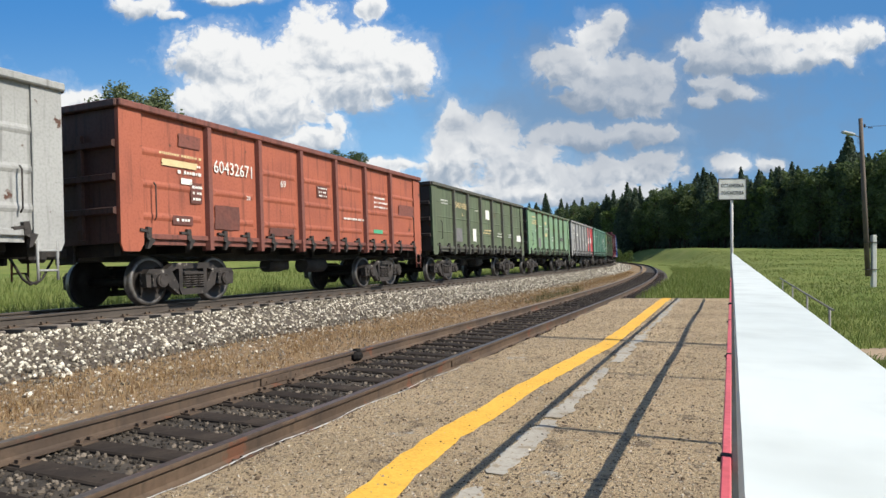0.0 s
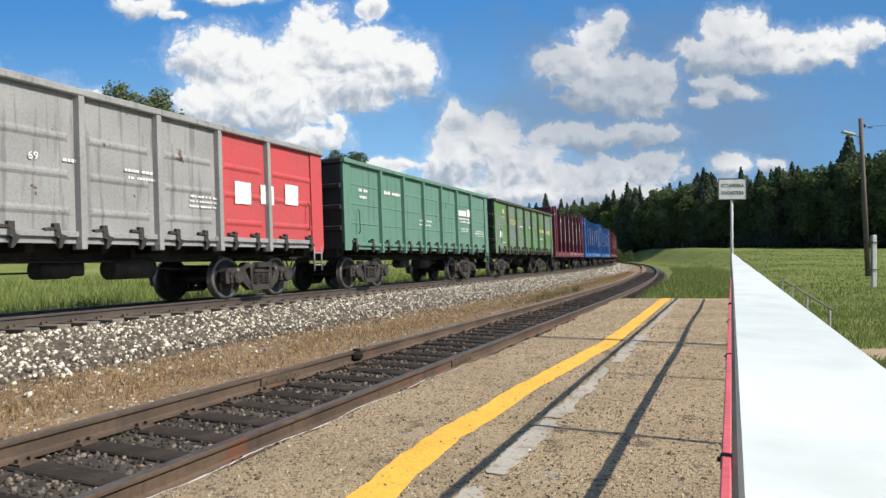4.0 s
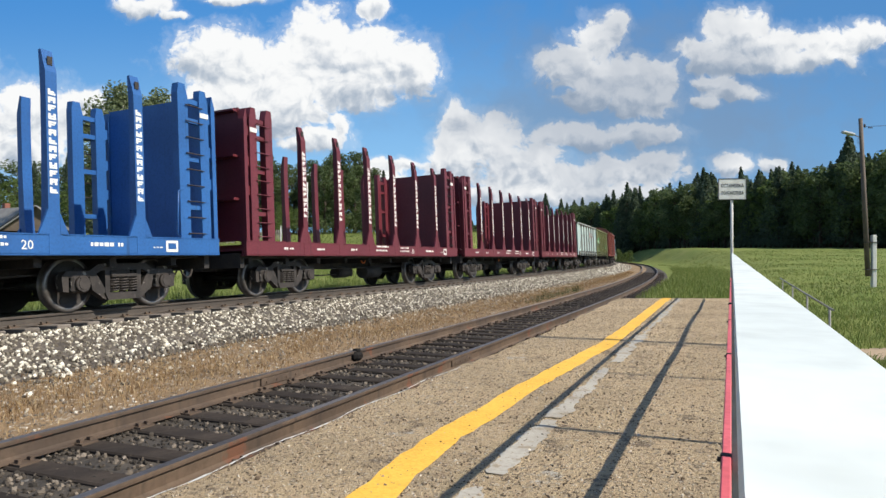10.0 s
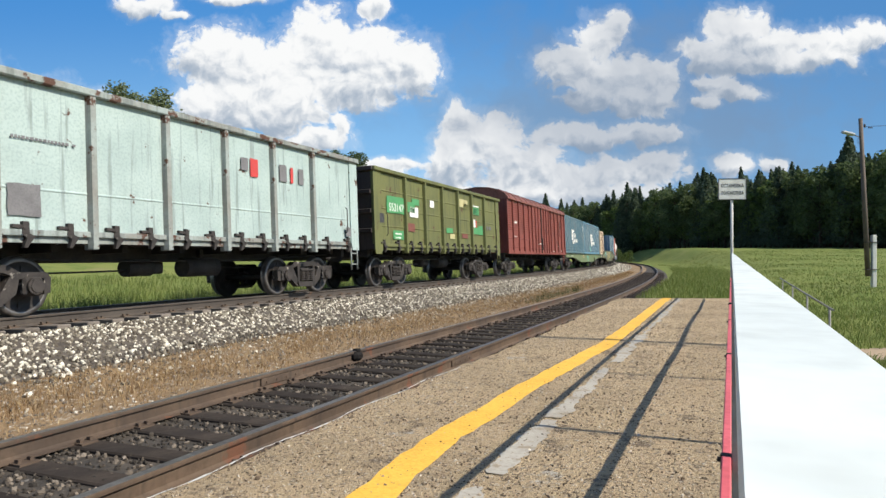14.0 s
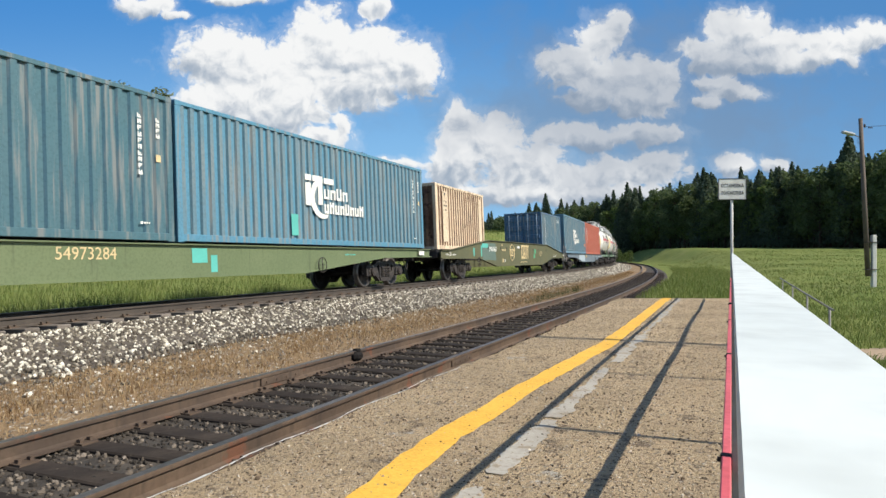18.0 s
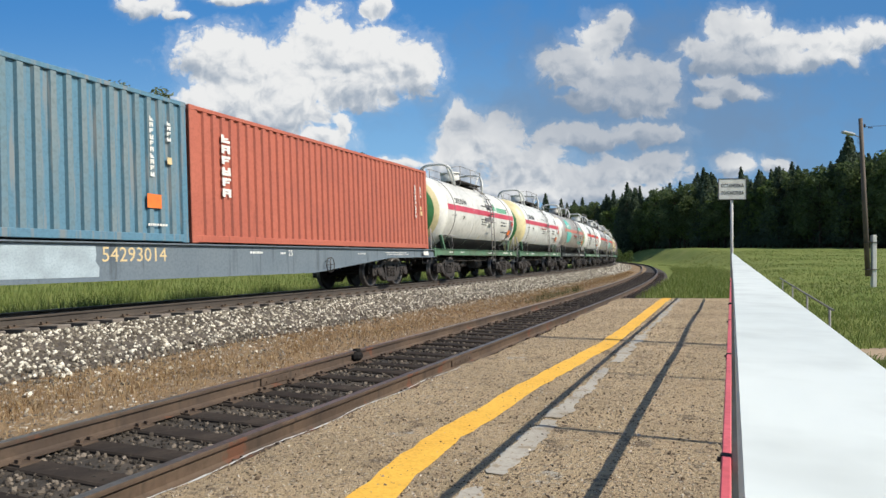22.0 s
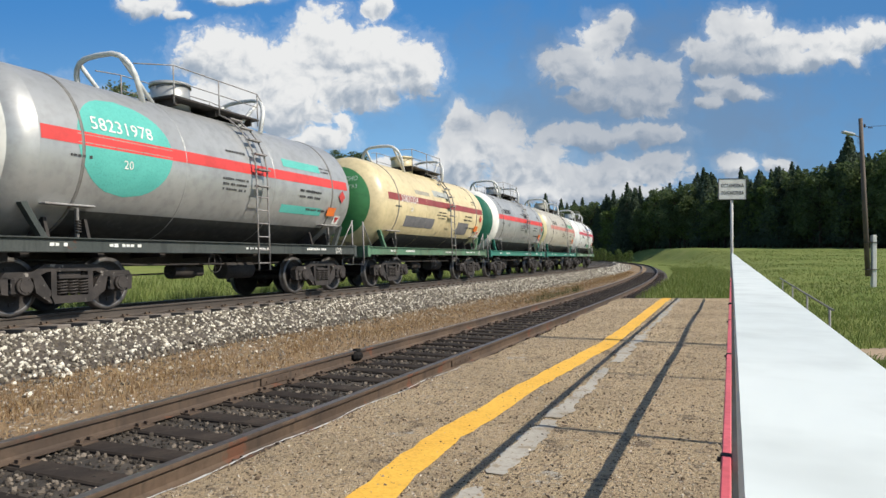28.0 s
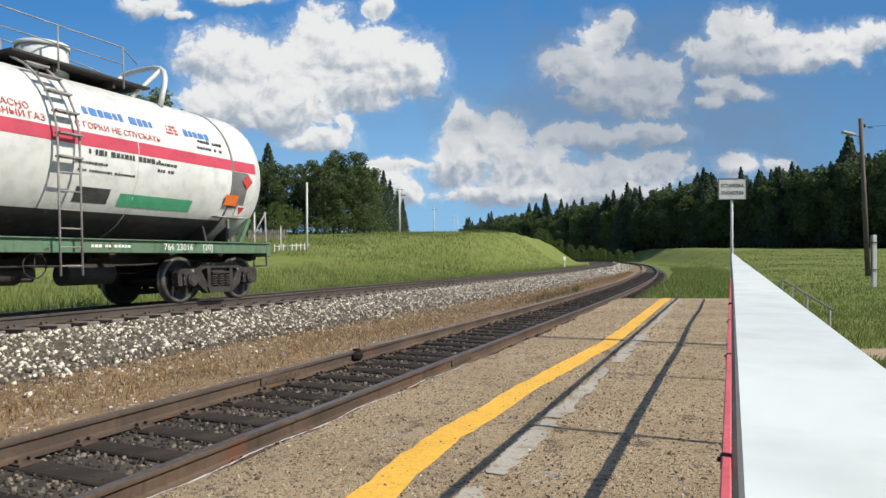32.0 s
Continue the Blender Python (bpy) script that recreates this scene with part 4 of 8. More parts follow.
# ---- container flats ----
def flat_wagon(c, label, paint, hump=False):
    w = tagged(new("container_flat"), label, "freight wagon", "wagons of the train")
    H = 12.25
    bm = bmesh.new()
    bm_box(bm, (0, 0, 1.0), (2 * H - 0.6, 0.5, 0.34), bevel=0.02)
    for x in np.arange(-11.4, 11.5, 1.9):
        bm_box(bm, (x, 0, 1.08), (0.16, 2.3, 0.14))
    for x in (-H + 0.1, H - 0.1):
        bm_box(bm, (x, 0, 1.05), (0.2, 2.5, 0.3), bevel=0.02)
    part("underframe", bm, M_STEEL_DARK, w)
    bm = bmesh.new()
    bm_cyl(bm, (-1.4, -0.4, 0.72), (-0.7, -0.4, 0.72), 0.17, 12)
    bm_cyl(bm, (0.4, -0.5, 0.72), (1.4, -0.5, 0.72), 0.2, 12)
    part("brake_gear", bm, M_STEEL_DARK, w)
    if hump:
        top = [(-H, 1.20), (-11.3, 1.21), (-6.45, 1.70), (-6.2, 1.72), (6.2, 1.72), (6.45, 1.70), (11.3, 1.21), (H, 1.20)]
        bot = [(H, 0.86), (7.6, 0.86), (4.9, 0.48), (-4.9, 0.48), (-7.6, 0.86), (-H, 0.86)]
    else:
        top = [(-H, 1.20), (H, 1.20)]
        bot = [(H, 0.92), (8.6, 0.90), (4.2, 0.52), (-4.2, 0.52), (-8.6, 0.90), (-H, 0.92)]
    for y in (-1, 1):
        bm = bmesh.new()
        bm_prism(bm, top + bot, "y", y * 1.40, y * 1.36)
        # flanges along the upper and lower edge
        for line, dz in ((top, -0.012), (bot, 0.012)):
            for (xa, za), (xb, zb) in zip(line, line[1:]):
                vs = [bm.verts.new((x, yy, z + dz + e)) for x, z in ((xa, za), (xb, zb)) for yy in (y * 1.34, y * 1.47) for e in (-0.012, 0.012)]
                for q in ((0, 1, 3, 2), (4, 6, 7, 5), (0, 4, 5, 1), (2, 3, 7, 6), (0, 2, 6, 4), (1, 5, 7, 3)):
                    bm.faces.new([vs[i] for i in q])
        part("side_beam", bm, paint, w)
        if hump:
            for x in (-6.2, -4.08, -3.0, -0.18, 2.69, 3.9, 6.14):
                bm = bmesh.new()
                bm_cyl(bm, (x, y * 1.395, 1.36), (x, y * 1.406, 1.36), 0.075, 14)
                part("beam_hole", bm, M_STEEL_DARK, w)
    for x in (-12.0, -6.2, 6.2, 12.0):
        for y in (-1.15, 1.15):
            bm = bmesh.new()
            bm_box(bm, (x, y, 1.215), (0.3, 0.22, 0.05), bevel=0.01)
            part("container_lock", bm, M_STEEL_DARK, w)
    bx = -7.86 if hump else 4.9
    bm = bmesh.new()
    bm_tube(bm, [(bx + 0.2 * math.cos(a), -1.5, 0.72 + 0.2 * math.sin(a)) for a in [2 * math.pi * i / 16 for i in range(17)]], 0.012, 5)
    for a in (0, 1.57, 3.14, 4.71):
        bm_cyl(bm, (bx, -1.5, 0.72), (bx + 0.2 * math.cos(a), -1.5, 0.72 + 0.2 * math.sin(a)), 0.01, 5)
    part("brake_wheel", bm, M_BOGIE, w, "small spoked hand brake wheel")
    for x in (11.45, 12.18) if hump else ():
        bm = bmesh.new()
        bm_tube(bm, [(x - 0.09, -1.5, 0.62), (x - 0.09, -1.5, 1.62), (x - 0.05, -1.5, 1.70), (x + 0.05, -1.5, 1.70), (x + 0.09, -1.5, 1.62), (x + 0.09, -1.5, 0.62), (x - 0.09, -1.5, 0.62)], 0.016, 6)
        part("grab_rail", bm, M_POST, w)
    bm = bmesh.new()
    bm_box(bm, (11.4, -1.473, 1.06), (0.42, 0.006, 0.14))
    part("marker_plate", bm, M_LET_W, w, "pale route card plate")
    ends(w, H)
    for x in (-9.25, 9.25):
        bogie(w, x, c)
    return w


M_LOCK = surf("faded_blue_bar_paint", (0.22, 0.30, 0.38), (0.16, 0.22, 0.29), 0.6, 0.1, 4, 20)


def container(label, paint, L, hgt, doors=False, pitch=0.29, slope=None, crest=None, endp=None):
    """A corrugated box on z = 0, x = 0 at its middle."""
    w = tagged(new("shipping_container"), label, "container", "containers on the train")
    hl, hw = L / 2, 1.219
    for y in (-1, 1):
        n = int((L - 0.3) / pitch)
        p = (L - 0.3) / n
        V, F = [], []
        for i in range(n):
            x = -hl + 0.15 + i * p
            for dx, dy in ((0, 0), (p * 0.36, 0), (p * 0.48, -0.046), (p * 0.88, -0.046)):
                V.append((x + dx, dy))
        V.append((hl - 0.15, 0))
        pts = [(x, y * (hw - 0.012 + dy)) for x, dy in V]
        me = bpy.data.meshes.new("side_panel")
        me.from_pydata([(a, b, z) for a, b in pts for z in (0.16, hgt - 0.08)], [], [(2 * i, 2 * i + 2, 2 * i + 3, 2 * i + 1) for i in range(len(pts) - 1)])
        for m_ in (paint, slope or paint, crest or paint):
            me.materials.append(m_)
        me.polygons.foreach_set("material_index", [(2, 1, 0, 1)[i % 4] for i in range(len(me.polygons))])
        put("side_panel", me, w)
        bm = bmesh.new()
        bm_box(bm, (0, y * (hw - 0.03), hgt - 0.05), (L - 0.2, 0.06, 0.09), bevel=0.01)
        part("top_rail", bm, paint, w)
        bm = bmesh.new()
        bm_box(bm, (0, y * (hw - 0.025), 0.095), (L - 0.2, 0.05, 0.15), bevel=0.01)
        part("bottom_rail", bm, paint, w)
    for m in (-1, 1):
        for y in (-1, 1):
            bm = bmesh.new()
            bm_box(bm, (m * (hl - 0.08), y * (hw - 0.07), hgt / 2), (0.155, 0.135, hgt - 0.2), bevel=0.012)
            part("corner_post", bm, paint, w)
            for z in (0.06, hgt - 0.06):
                bm = bmesh.new()
                bm_box(bm, (m * (hl - 0.09), y * (hw - 0.08), z), (0.185, 0.165, 0.12), bevel=0.012)
                bm_cyl(bm, (m * (hl - 0.09), y * (hw + 0.001), z), (m * (hl - 0.09), y * (hw + 0.003), z), 0.032, 8)
                part("corner_casting", bm, paint, w)
        if doors and m < 0:
            for y in (-0.58, 0.58):
                bm = bmesh.new()
                bm_box(bm, (m * (hl - 0.05), y, hgt / 2), (0.05, 1.13, hgt - 0.3))
                for k in range(4):
                    bm_box(bm, (m * (hl - 0.012), y, 0.48 + k * (hgt - 0.75) / 3.3), (0.05, 0.98, 0.30), bevel=0.02)
                part("door", bm, paint, w)
            for y in (-0.9, -0.32, 0.32, 0.9):
                bm = bmesh.new()
                bm_cyl(bm, (m * (hl + 0.005), y, 0.1), (m * (hl + 0.005), y, hgt - 0.1), 0.02, 6)
                for z in (0.35, 1.1, hgt - 0.4):
                    bm_box(bm, (m * (hl - 0.01), y, z), (0.05, 0.12, 0.09))
                part("lock_bar", bm, M_LOCK, w)
        else:
            n = 8
            p = 2.14 / n
            pts = []
            for i in range(n):
                for dx, dy in ((0, 0), (p * 0.27, 0), (p * 0.5, -0.045), (p * 0.77, -0.045)):
                    pts.append((m * (hl - 0.02 + dy), -1.07 + i * p + dx))
            pts.append((m * (hl - 0.02), 1.07))
            me = bpy.data.meshes.new("end_panel")
            me.from_pydata([(a, b, z) for a, b in pts for z in (0.12, hgt - 0.1)], [], [(2 * i, 2 * i + 2, 2 * i + 3, 2 * i + 1) for i in range(len(pts) - 1)])
            me.materials.append(endp or paint)
            put("end_panel", me, w)
        for z in (0.07, hgt - 0.06):
            bm = bmesh.new()
            bm_box(bm, (m * (hl - 0.06), 0, z), (0.10, 2.2, 0.12), bevel=0.01)
            part("end_beam", bm, paint, w)
    bm = bmesh.new()
    bm_box(bm, (0, 0, hgt - 0.025), (L - 0.3, 2.34, 0.03))
    for x in np.arange(-hl + 0.3, hl - 0.2, 0.45):
        bm_box(bm, (x, 0, hgt - 0.005), (0.16, 2.2, 0.016))
    part("roof", bm, paint, w)
    bm = bmesh.new()
    bm_box(bm, (0, 0, 0.12), (L - 0.3, 2.3, 0.06))
    part("floor", bm, M_STEEL_DARK, w)
    return w


# ---- gas tank wagons ----
TANK_R, TANK_Z, TANK_H = 1.50, 2.76, 5.52
M_BELLY = surf("black_belly", (0.035, 0.036, 0.034), (0.055, 0.055, 0.05), 0.6, 0, 0.8, 6, streak=((0.09, 0.088, 0.08), 0.56))
M_STRAP = surf("strap_steel", (0.20, 0.19, 0.175), (0.13, 0.12, 0.11), 0.6, 0.1, 4, 20)
M_HOOP = surf("pale_hoop_paint", (0.60, 0.60, 0.58), (0.50, 0.50, 0.48), 0.6, 0.1, 3, 12)


def lathe(bm, prof, n=48, mi=None):
    """prof: (x, r) along the tank's axis."""
    rg = []
    for x, r in prof:
        rg.append([bm.verts.new((x, r * math.cos(2 * math.pi * i / n), TANK_Z + r * math.sin(2 * math.pi * i / n))) for i in range(n)])
    for k in range(len(rg) - 1):
        for i in range(n):
            bm.faces.new((rg[k][i], rg[k][(i + 1) % n], rg[k + 1][(i + 1) % n], rg[k + 1][i])).smooth = True
    return rg


def head_prof(a, b):
    """The domed end between radii a and b: (distance beyond the barrel's end, r)."""
    out = []
    for i in range(9):
        r = a + (b - a) * i / 8
        out.append((0.80 * math.sqrt(max(0.0, 1 - (r / TANK_R) ** 2)), r))
    return out


def wrap_strip(bm, x0, x1, a0, a1, off=0.004, n=None):
    """A patch painted on the barrel between two heights given as angles over the middle."""
    n = n or max(2, int(abs(a1 - a0) / 5) + 1)
    cols = []
    for i in range(n + 1):
        a = radians(a0 + (a1 - a0) * i / n)
        cols.append([bm.verts.new((x, -(TANK_R + off) * math.cos(a), TANK_Z + (TANK_R + off) * math.sin(a))) for x in (x0, x1)])
    for a, b in zip(cols, cols[1:]):
        bm.faces.new((a[0], a[1], b[1], b[0])).smooth = True


def tank_letters(w, text, x, ang, h, material):
    a = radians(ang)
    return write(w, text, x, TANK_Z + (TANK_R + 0.014) * math.sin(a), h, -(TANK_R + 0.014) * math.cos(a), material, tilt=ang + 4)


def tank_marks(w, x, ang, wd, h, material, rows, seed, name="small_print"):
    a = radians(ang)
    return marks(w, x, TANK_Z + (TANK_R + 0.012) * math.sin(a), wd, h, -(TANK_R + 0.012) * math.cos(a), material, rows, seed, tilt=ang + 4, name=name)


def tank_patch(w, x0, x1, a0, a1, material, name="paint_patch"):
    bm = bmesh.new()
    wrap_strip(bm, x0, x1, a0, a1, 0.006)
    return part(name, bm, material, w)


def tank_ellipse(w, x, rx, a0, a1, material, label):
    bm = bmesh.new()
    n = 26
    prev = None
    for i in range(n + 1):
        t = -1 + 2 * i / n
        wdt = rx * math.sqrt(max(0.0, 1 - t * t)) + 0.002
        a = radians((a0 + a1) / 2 + (a1 - a0) / 2 * t)
        cur = [bm.verts.new((xx, -(TANK_R + 0.003) * math.cos(a), TANK_Z + (TANK_R + 0.003) * math.sin(a))) for xx in (x - wdt, x + wdt)]
        if prev:
            bm.faces.new((prev[0], prev[1], cur[1], cur[0])).smooth = True
        prev = cur
    part("paint_oval", bm, material, w, label)


def tank_wagon(c, label, shell, frame, cap, rim, stripe, head_shell=None, dome=None, ladder_x=0.68, dx=0.0):
    w = tagged(new("tank_wagon"), label, "tank wagon", "wagons of the train")
    B = TANK_H - 0.80
    bm = bmesh.new()
    prof = []
    for x in np.linspace(-B, B, 17):
        prof.append((float(x), TANK_R))
    lathe(bm, prof)
    part("barrel", bm, shell, w)
    for x in (-1.55, 1.35):
        bm = bmesh.new()
        lathe(bm, [(x - 0.012, TANK_R - 0.002), (x - 0.008, TANK_R + 0.007), (x + 0.008, TANK_R + 0.007), (x + 0.012, TANK_R - 0.002)])
        part("weld_seam", bm, shell, w)
    for m in (-1, 1):
        for a, b, mt, nm in ((1.50, 1.30, head_shell or shell, "head_shoulder"), (1.30, 1.12, rim, "head_rim"), (1.12, 0.001, cap, "head_cap")):
            bm = bmesh.new()
            lathe(bm, [(m * (B + e), r) for e, r in head_prof(a, b)])
            part(nm, bm, mt, w)
        if m < 0:
            # lines of warning print on the cap
            for i, (txt, hh, mt) in enumerate((("ПРОПАН", 0.13, 0), ("ОГНЕОПАСНО", 0.19, 0), ("СЖИЖЕННЫЙ ГАЗ", 0.15, 0))):
                z = TANK_Z + 0.86 - i * 0.25
                wd = {0: 0.32, 1: 0.68, 2: 0.72}[i]
                ob = put("lettering", letters(txt, hh * 0.8, M_LET_W), w)
                r = math.hypot(0.3, z - TANK_Z)
                e = 0.80 * math.sqrt(max(0.0, 1 - (r / TANK_R) ** 2))
                slope = math.degrees(math.atan2(z - TANK_Z, TANK_R * TANK_R / 0.8 * 0.5))
                ob.matrix_basis = Matrix.Translation((-(B + e) - 0.03, wd, z)) @ Matrix.Rotation(radians(-90), 4, "Z") @ Matrix.Rotation(radians(90 - slope * 0.8), 4, "X")
    # near-black strip around the barrel's underside, between the end straps
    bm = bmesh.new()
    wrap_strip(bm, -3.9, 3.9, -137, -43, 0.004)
    part("belly", bm, M_BELLY, w, "black underside of the barrel")
    # stripe along the platform's side and the far side
    bm = bmesh.new()
    wrap_strip(bm, -B + 0.02, B - 0.02, 1.5, 10.5)
    part("stripe", bm, stripe, w, "red warning stripe")
    # frame
    for y in (-1, 1):
        bm = bmesh.new()
        bm_box(bm, (-0.43, y * 1.38, 1.12), (11.25, 0.10, 0.24), bevel=0.01)
        bm_box(bm, (-0.43, y * 1.40, 1.235), (11.25, 0.16, 0.02))
        part("side_beam", bm, frame, w)
    for x in (-6.03, 5.18):
        bm = bmesh.new()
        bm_box(bm, (x, 0, 1.10), (0.16, 2.9, 0.34), bevel=0.015)
        bm_box(bm, (x * 0.96, 0, 1.23), (0.5, 2.8, 0.02))
        part("end_beam", bm, frame, w)
    underframe(w, 5.15, 1.22, 0.42, 1.0)
    for x in (-3.9, 3.9):
        for y in (-1, 1):
            for e in (-0.42, 0.36):
                bm = bmesh.new()
                bm_prism(bm, [(y * 0.5, 1.2), (y * 1.1, 1.2), (y * 1.0, 1.60), (y * 0.92, 1.62), (y * 0.7, 1.42)], "x", x + e, x + e + 0.06)
                part("saddle", bm, M_STEEL_DARK, w)
    for x in (-3.93, 3.93):
        bm = bmesh.new()
        lathe(bm, [(x - 0.03, TANK_R), (x - 0.028, TANK_R + 0.012), (x + 0.028, TANK_R + 0.012), (x + 0.03, TANK_R)])
        bm_box(bm, (x, -1.30, 1.50), (0.05, 0.07, 0.5), bevel=0.01)
        part("tie_strap", bm, M_STRAP, w)
        m = 1 if x > 0 else -1
        for y in (-1, 1):
            bm = bmesh.new()
            bm_box(bm, (x + m * 0.12, y * 1.25, 1.80), (0.95, 0.16, 0.035), bevel=0.01)
            part("saddle_plate", bm, M_POST, w)
            bm = bmesh.new()
            for i in range(5):
                bm_cyl(bm, (x, y * 1.33, 1.34 + i * 0.045), (x, y * 1.33, 1.365 + i * 0.045), 0.05, 8)
            part("strap_spring", bm, M_BOGIE, w)
            bm = bmesh.new()
            bm_prism(bm, [(m * 4.38, 1.23), (m * 4.50, 1.23), (m * 4.86, 1.80), (m * 4.76, 1.82)], "y", y * 1.10, y * 1.22)
            part("end_brace", bm, frame, w)
    # walkway, valve dome and hoops on top
    zt = TANK_Z + TANK_R
    dome = dome or shell
    bm = bmesh.new()
    bm_box(bm, (0.35 + dx * 0.6, 0, zt + 0.10), (2.9, 1.5, 0.04))
    for x in (-0.9, 0.35, 1.6):
        bm_box(bm, (x, 0, zt + 0.02), (0.06, 1.3, 0.16))
    part("walkway", bm, M_STEEL_DARK, w)
    bm = bmesh.new()
    bm_cyl(bm, (-0.38 + dx, 0, zt - 0.05), (-0.38 + dx, 0, zt + 0.55), 0.42, 24)
    bm_cyl(bm, (-0.38 + dx, 0, zt + 0.50), (-0.38 + dx, 0, zt + 0.58), 0.45, 24)
    part("valve_dome", bm, dome, w)
    for m in (-1, 1):
        bm = bmesh.new()
        x0, x1 = (-1.95, -1.95) if m < 0 else (1.75 + dx * 0.85, 1.75 + dx * 0.85)
        for xx, lean in ((x0, 0.55),):
            pts = []
            for i in range(13):
                a = math.pi * i / 12
                pts.append((xx + m * 0.34 * math.sin(a) ** 0.6, -0.80 * math.copysign(abs(math.cos(a)) ** 0.6, math.cos(a)), zt - 0.25 + 0.98 * math.sin(a) ** 0.5))
            bm_tube(bm, pts, 0.055, 8)
        for y in (-0.55, 0.55):
            bm_tube(bm, [(x0 + m * 0.32, y, zt + 0.66), (x0 - m * 0.50, y, zt - 0.12)], 0.045, 6)
        part("guard_hoop", bm, M_HOOP, w, "pale grey tubular guard hoop")
    bm = bmesh.new()
    for y in (-0.74, 0.74):
        for x in (-1.05, 0.35, 1.75):
            bm_cyl(bm, (x, y, zt - 0.05), (x, y, zt + 0.75), 0.016, 5)
        bm_tube(bm, [(-1.9, y * 0.7, zt + 0.60), (-1.05, y, zt + 0.75), (1.75, y, zt + 0.75), (2.3, y * 0.7, zt + 0.6)], 0.014, 5)
        bm_tube(bm, [(-1.05, y, zt + 0.42), (1.75, y, zt + 0.42)], 0.012, 5)
    part("handrail", bm, M_POST, w)
    # ladder over the side
    bm = bmesh.new()
    for dx in (-0.2, 0.2):
        pts = [(ladder_x + dx, -1.62, 0.62), (ladder_x + dx, -1.62, 2.2)]
        for k in range(1, 8):
            a = radians(-18 + k * 12.5)
            pts.append((ladder_x + dx, -(TANK_R + 0.13) * math.cos(a), TANK_Z + (TANK_R + 0.13) * math.sin(a)))
        bm_tube(bm, pts, 0.02, 6)
    for i in range(6):
        z = 0.78 + i * 0.3
        bm_cyl(bm, (ladder_x - 0.2, -1.62, z), (ladder_x + 0.2, -1.62, z), 0.016, 6)
    for k in range(6):
        a = radians(-8 + k * 13)
        bm_box(bm, (ladder_x, -(TANK_R + 0.15) * math.cos(a), TANK_Z + (TANK_R + 0.15) * math.sin(a)), (0.42, 0.14, 0.03))
    part("ladder", bm, M_POST, w, "grey steel ladder with steps")
    # end brackets
    for x, e in ((-6.12, -5.5), (5.27, 4.72)):
        for y in (-1.3, 1.3):
            bm = bmesh.new()
            bm_tube(bm, [(x, y, 0.72), (x, y, 2.0)], 0.022, 6)
            bm_tube(bm, [(x, y, 1.95), (e, y * 0.96, 1.25)], 0.018, 6)
            bm_tube(bm, [(x, y, 0.72), (x, y * 0.72, 0.72), (x, y * 0.72, 1.1)], 0.02, 6)
            part("grab_rail", bm, M_POST, w)
    bm = bmesh.new()
    bm_tube(bm, [(-0.6 + 0.2 * math.cos(a), -1.30, 0.80 + 0.2 * math.sin(a)) for a in [2 * math.pi * i / 14 for i in range(15)]], 0.012, 5)
    bm_cyl(bm, (-0.8, -1.3, 0.8), (-0.4, -1.3, 0.8), 0.01, 5)
    bm_cyl(bm, (-0.6, -1.3, 0.6), (-0.6, -1.3, 1.0), 0.01, 5)
    part("brake_wheel", bm, M_STEEL_DARK, w)
    # hazard diamond and orange plate
    a = radians(-8)
    bm = bmesh.new()
    bm_prism(bm, [(0, -0.17), (0.17, 0), (0, 0.17), (-0.17, 0)], "z", 0, 0.004)
    put("hazard_diamond", finish("hazard_diamond", bm, M_LET_R), w, "red hazard diamond", side_m(4.40, TANK_Z - 0.16, -(TANK_R + 0.014), -6))
    bm = bmesh.new()
    bm_box(bm, (0, 0, 0), (0.30, 0.26, 0.003))
    plate = put("hazard_plate", finish("hazard_plate", bm, M_LET_W), w, "white plate with a red triangle", side_m(4.36, TANK_Z - 0.80, -(TANK_R - 0.205), -32))
    bm = bmesh.new()
    bm_prism(bm, [(-0.11, 0.09), (0.11, 0.09), (0, -0.10)], "z", 0.002, 0.005)
    part("triangle", bm, M_LET_R, plate)
    bm = bmesh.new()
    bm_box(bm, (0.2, 0.11, 0), (0.40, 0.24, 0.006))
    put("hazard_plate", finish("hazard_plate", bm, M_LET_O), w, "orange hazard plate", side_m(3.74, TANK_Z - 0.70, -(TANK_R - 0.125), -24))
    ends(w, 5.6)
    for x in (-3.88, 3.88):
        bogie(w, x, c)
    return w


# ---- the train ----
def travelled(t):
    return 12.1093 * t + 0.01575 * t * t


def wagon_pose(s, base):
    (xa, ya, _), (xb, yb, _) = trk(s - base / 2), trk(s + base / 2)
    za, zb = float(grade(s - base / 2)), float(grade(s + base / 2))
    h = math.atan2(yb - ya, xb - xa)
    tilt = -math.atan2(zb - za, base)
    return Matrix.Translation(((xa + xb) / 2, (ya + yb) / 2, (za + zb) / 2)) @ Matrix.Rotation(h, 4, "Z") @ Matrix.Rotation(tilt, 4, "Y") @ Matrix.Rotation(-CANT, 4, "X")


TRAIN = []              # (thing, place along the track at the start, distance of the bogies, pose on the wagon)


def couple(w, c, base, m=None):
    TRAIN.append((w, c, base, m))
    w.matrix_basis = wagon_pose(c, base) @ (m or Matrix.Identity(4))
    return w


GY = -1.488             # just proud of an open wagon's wall
# 1: pale grey open wagon
c = -8.48
w = couple(gondola(c, "pale grey open freight wagon with pressed sides and rust", rusty("grey_wagon_paint", (0.325, 0.325, 0.315), (0.27, 0.27, 0.262), 0.66, 0.54), "pressed"), c, 8.65)
marks(w, 3.6, 2.5, 1.4, 0.5, GY, M_LET_W, 1, 7, name="brand_mark")
marks(w, 1.0, 2.2, 0.9, 0.3, GY, M_LET_K, 2, 8)
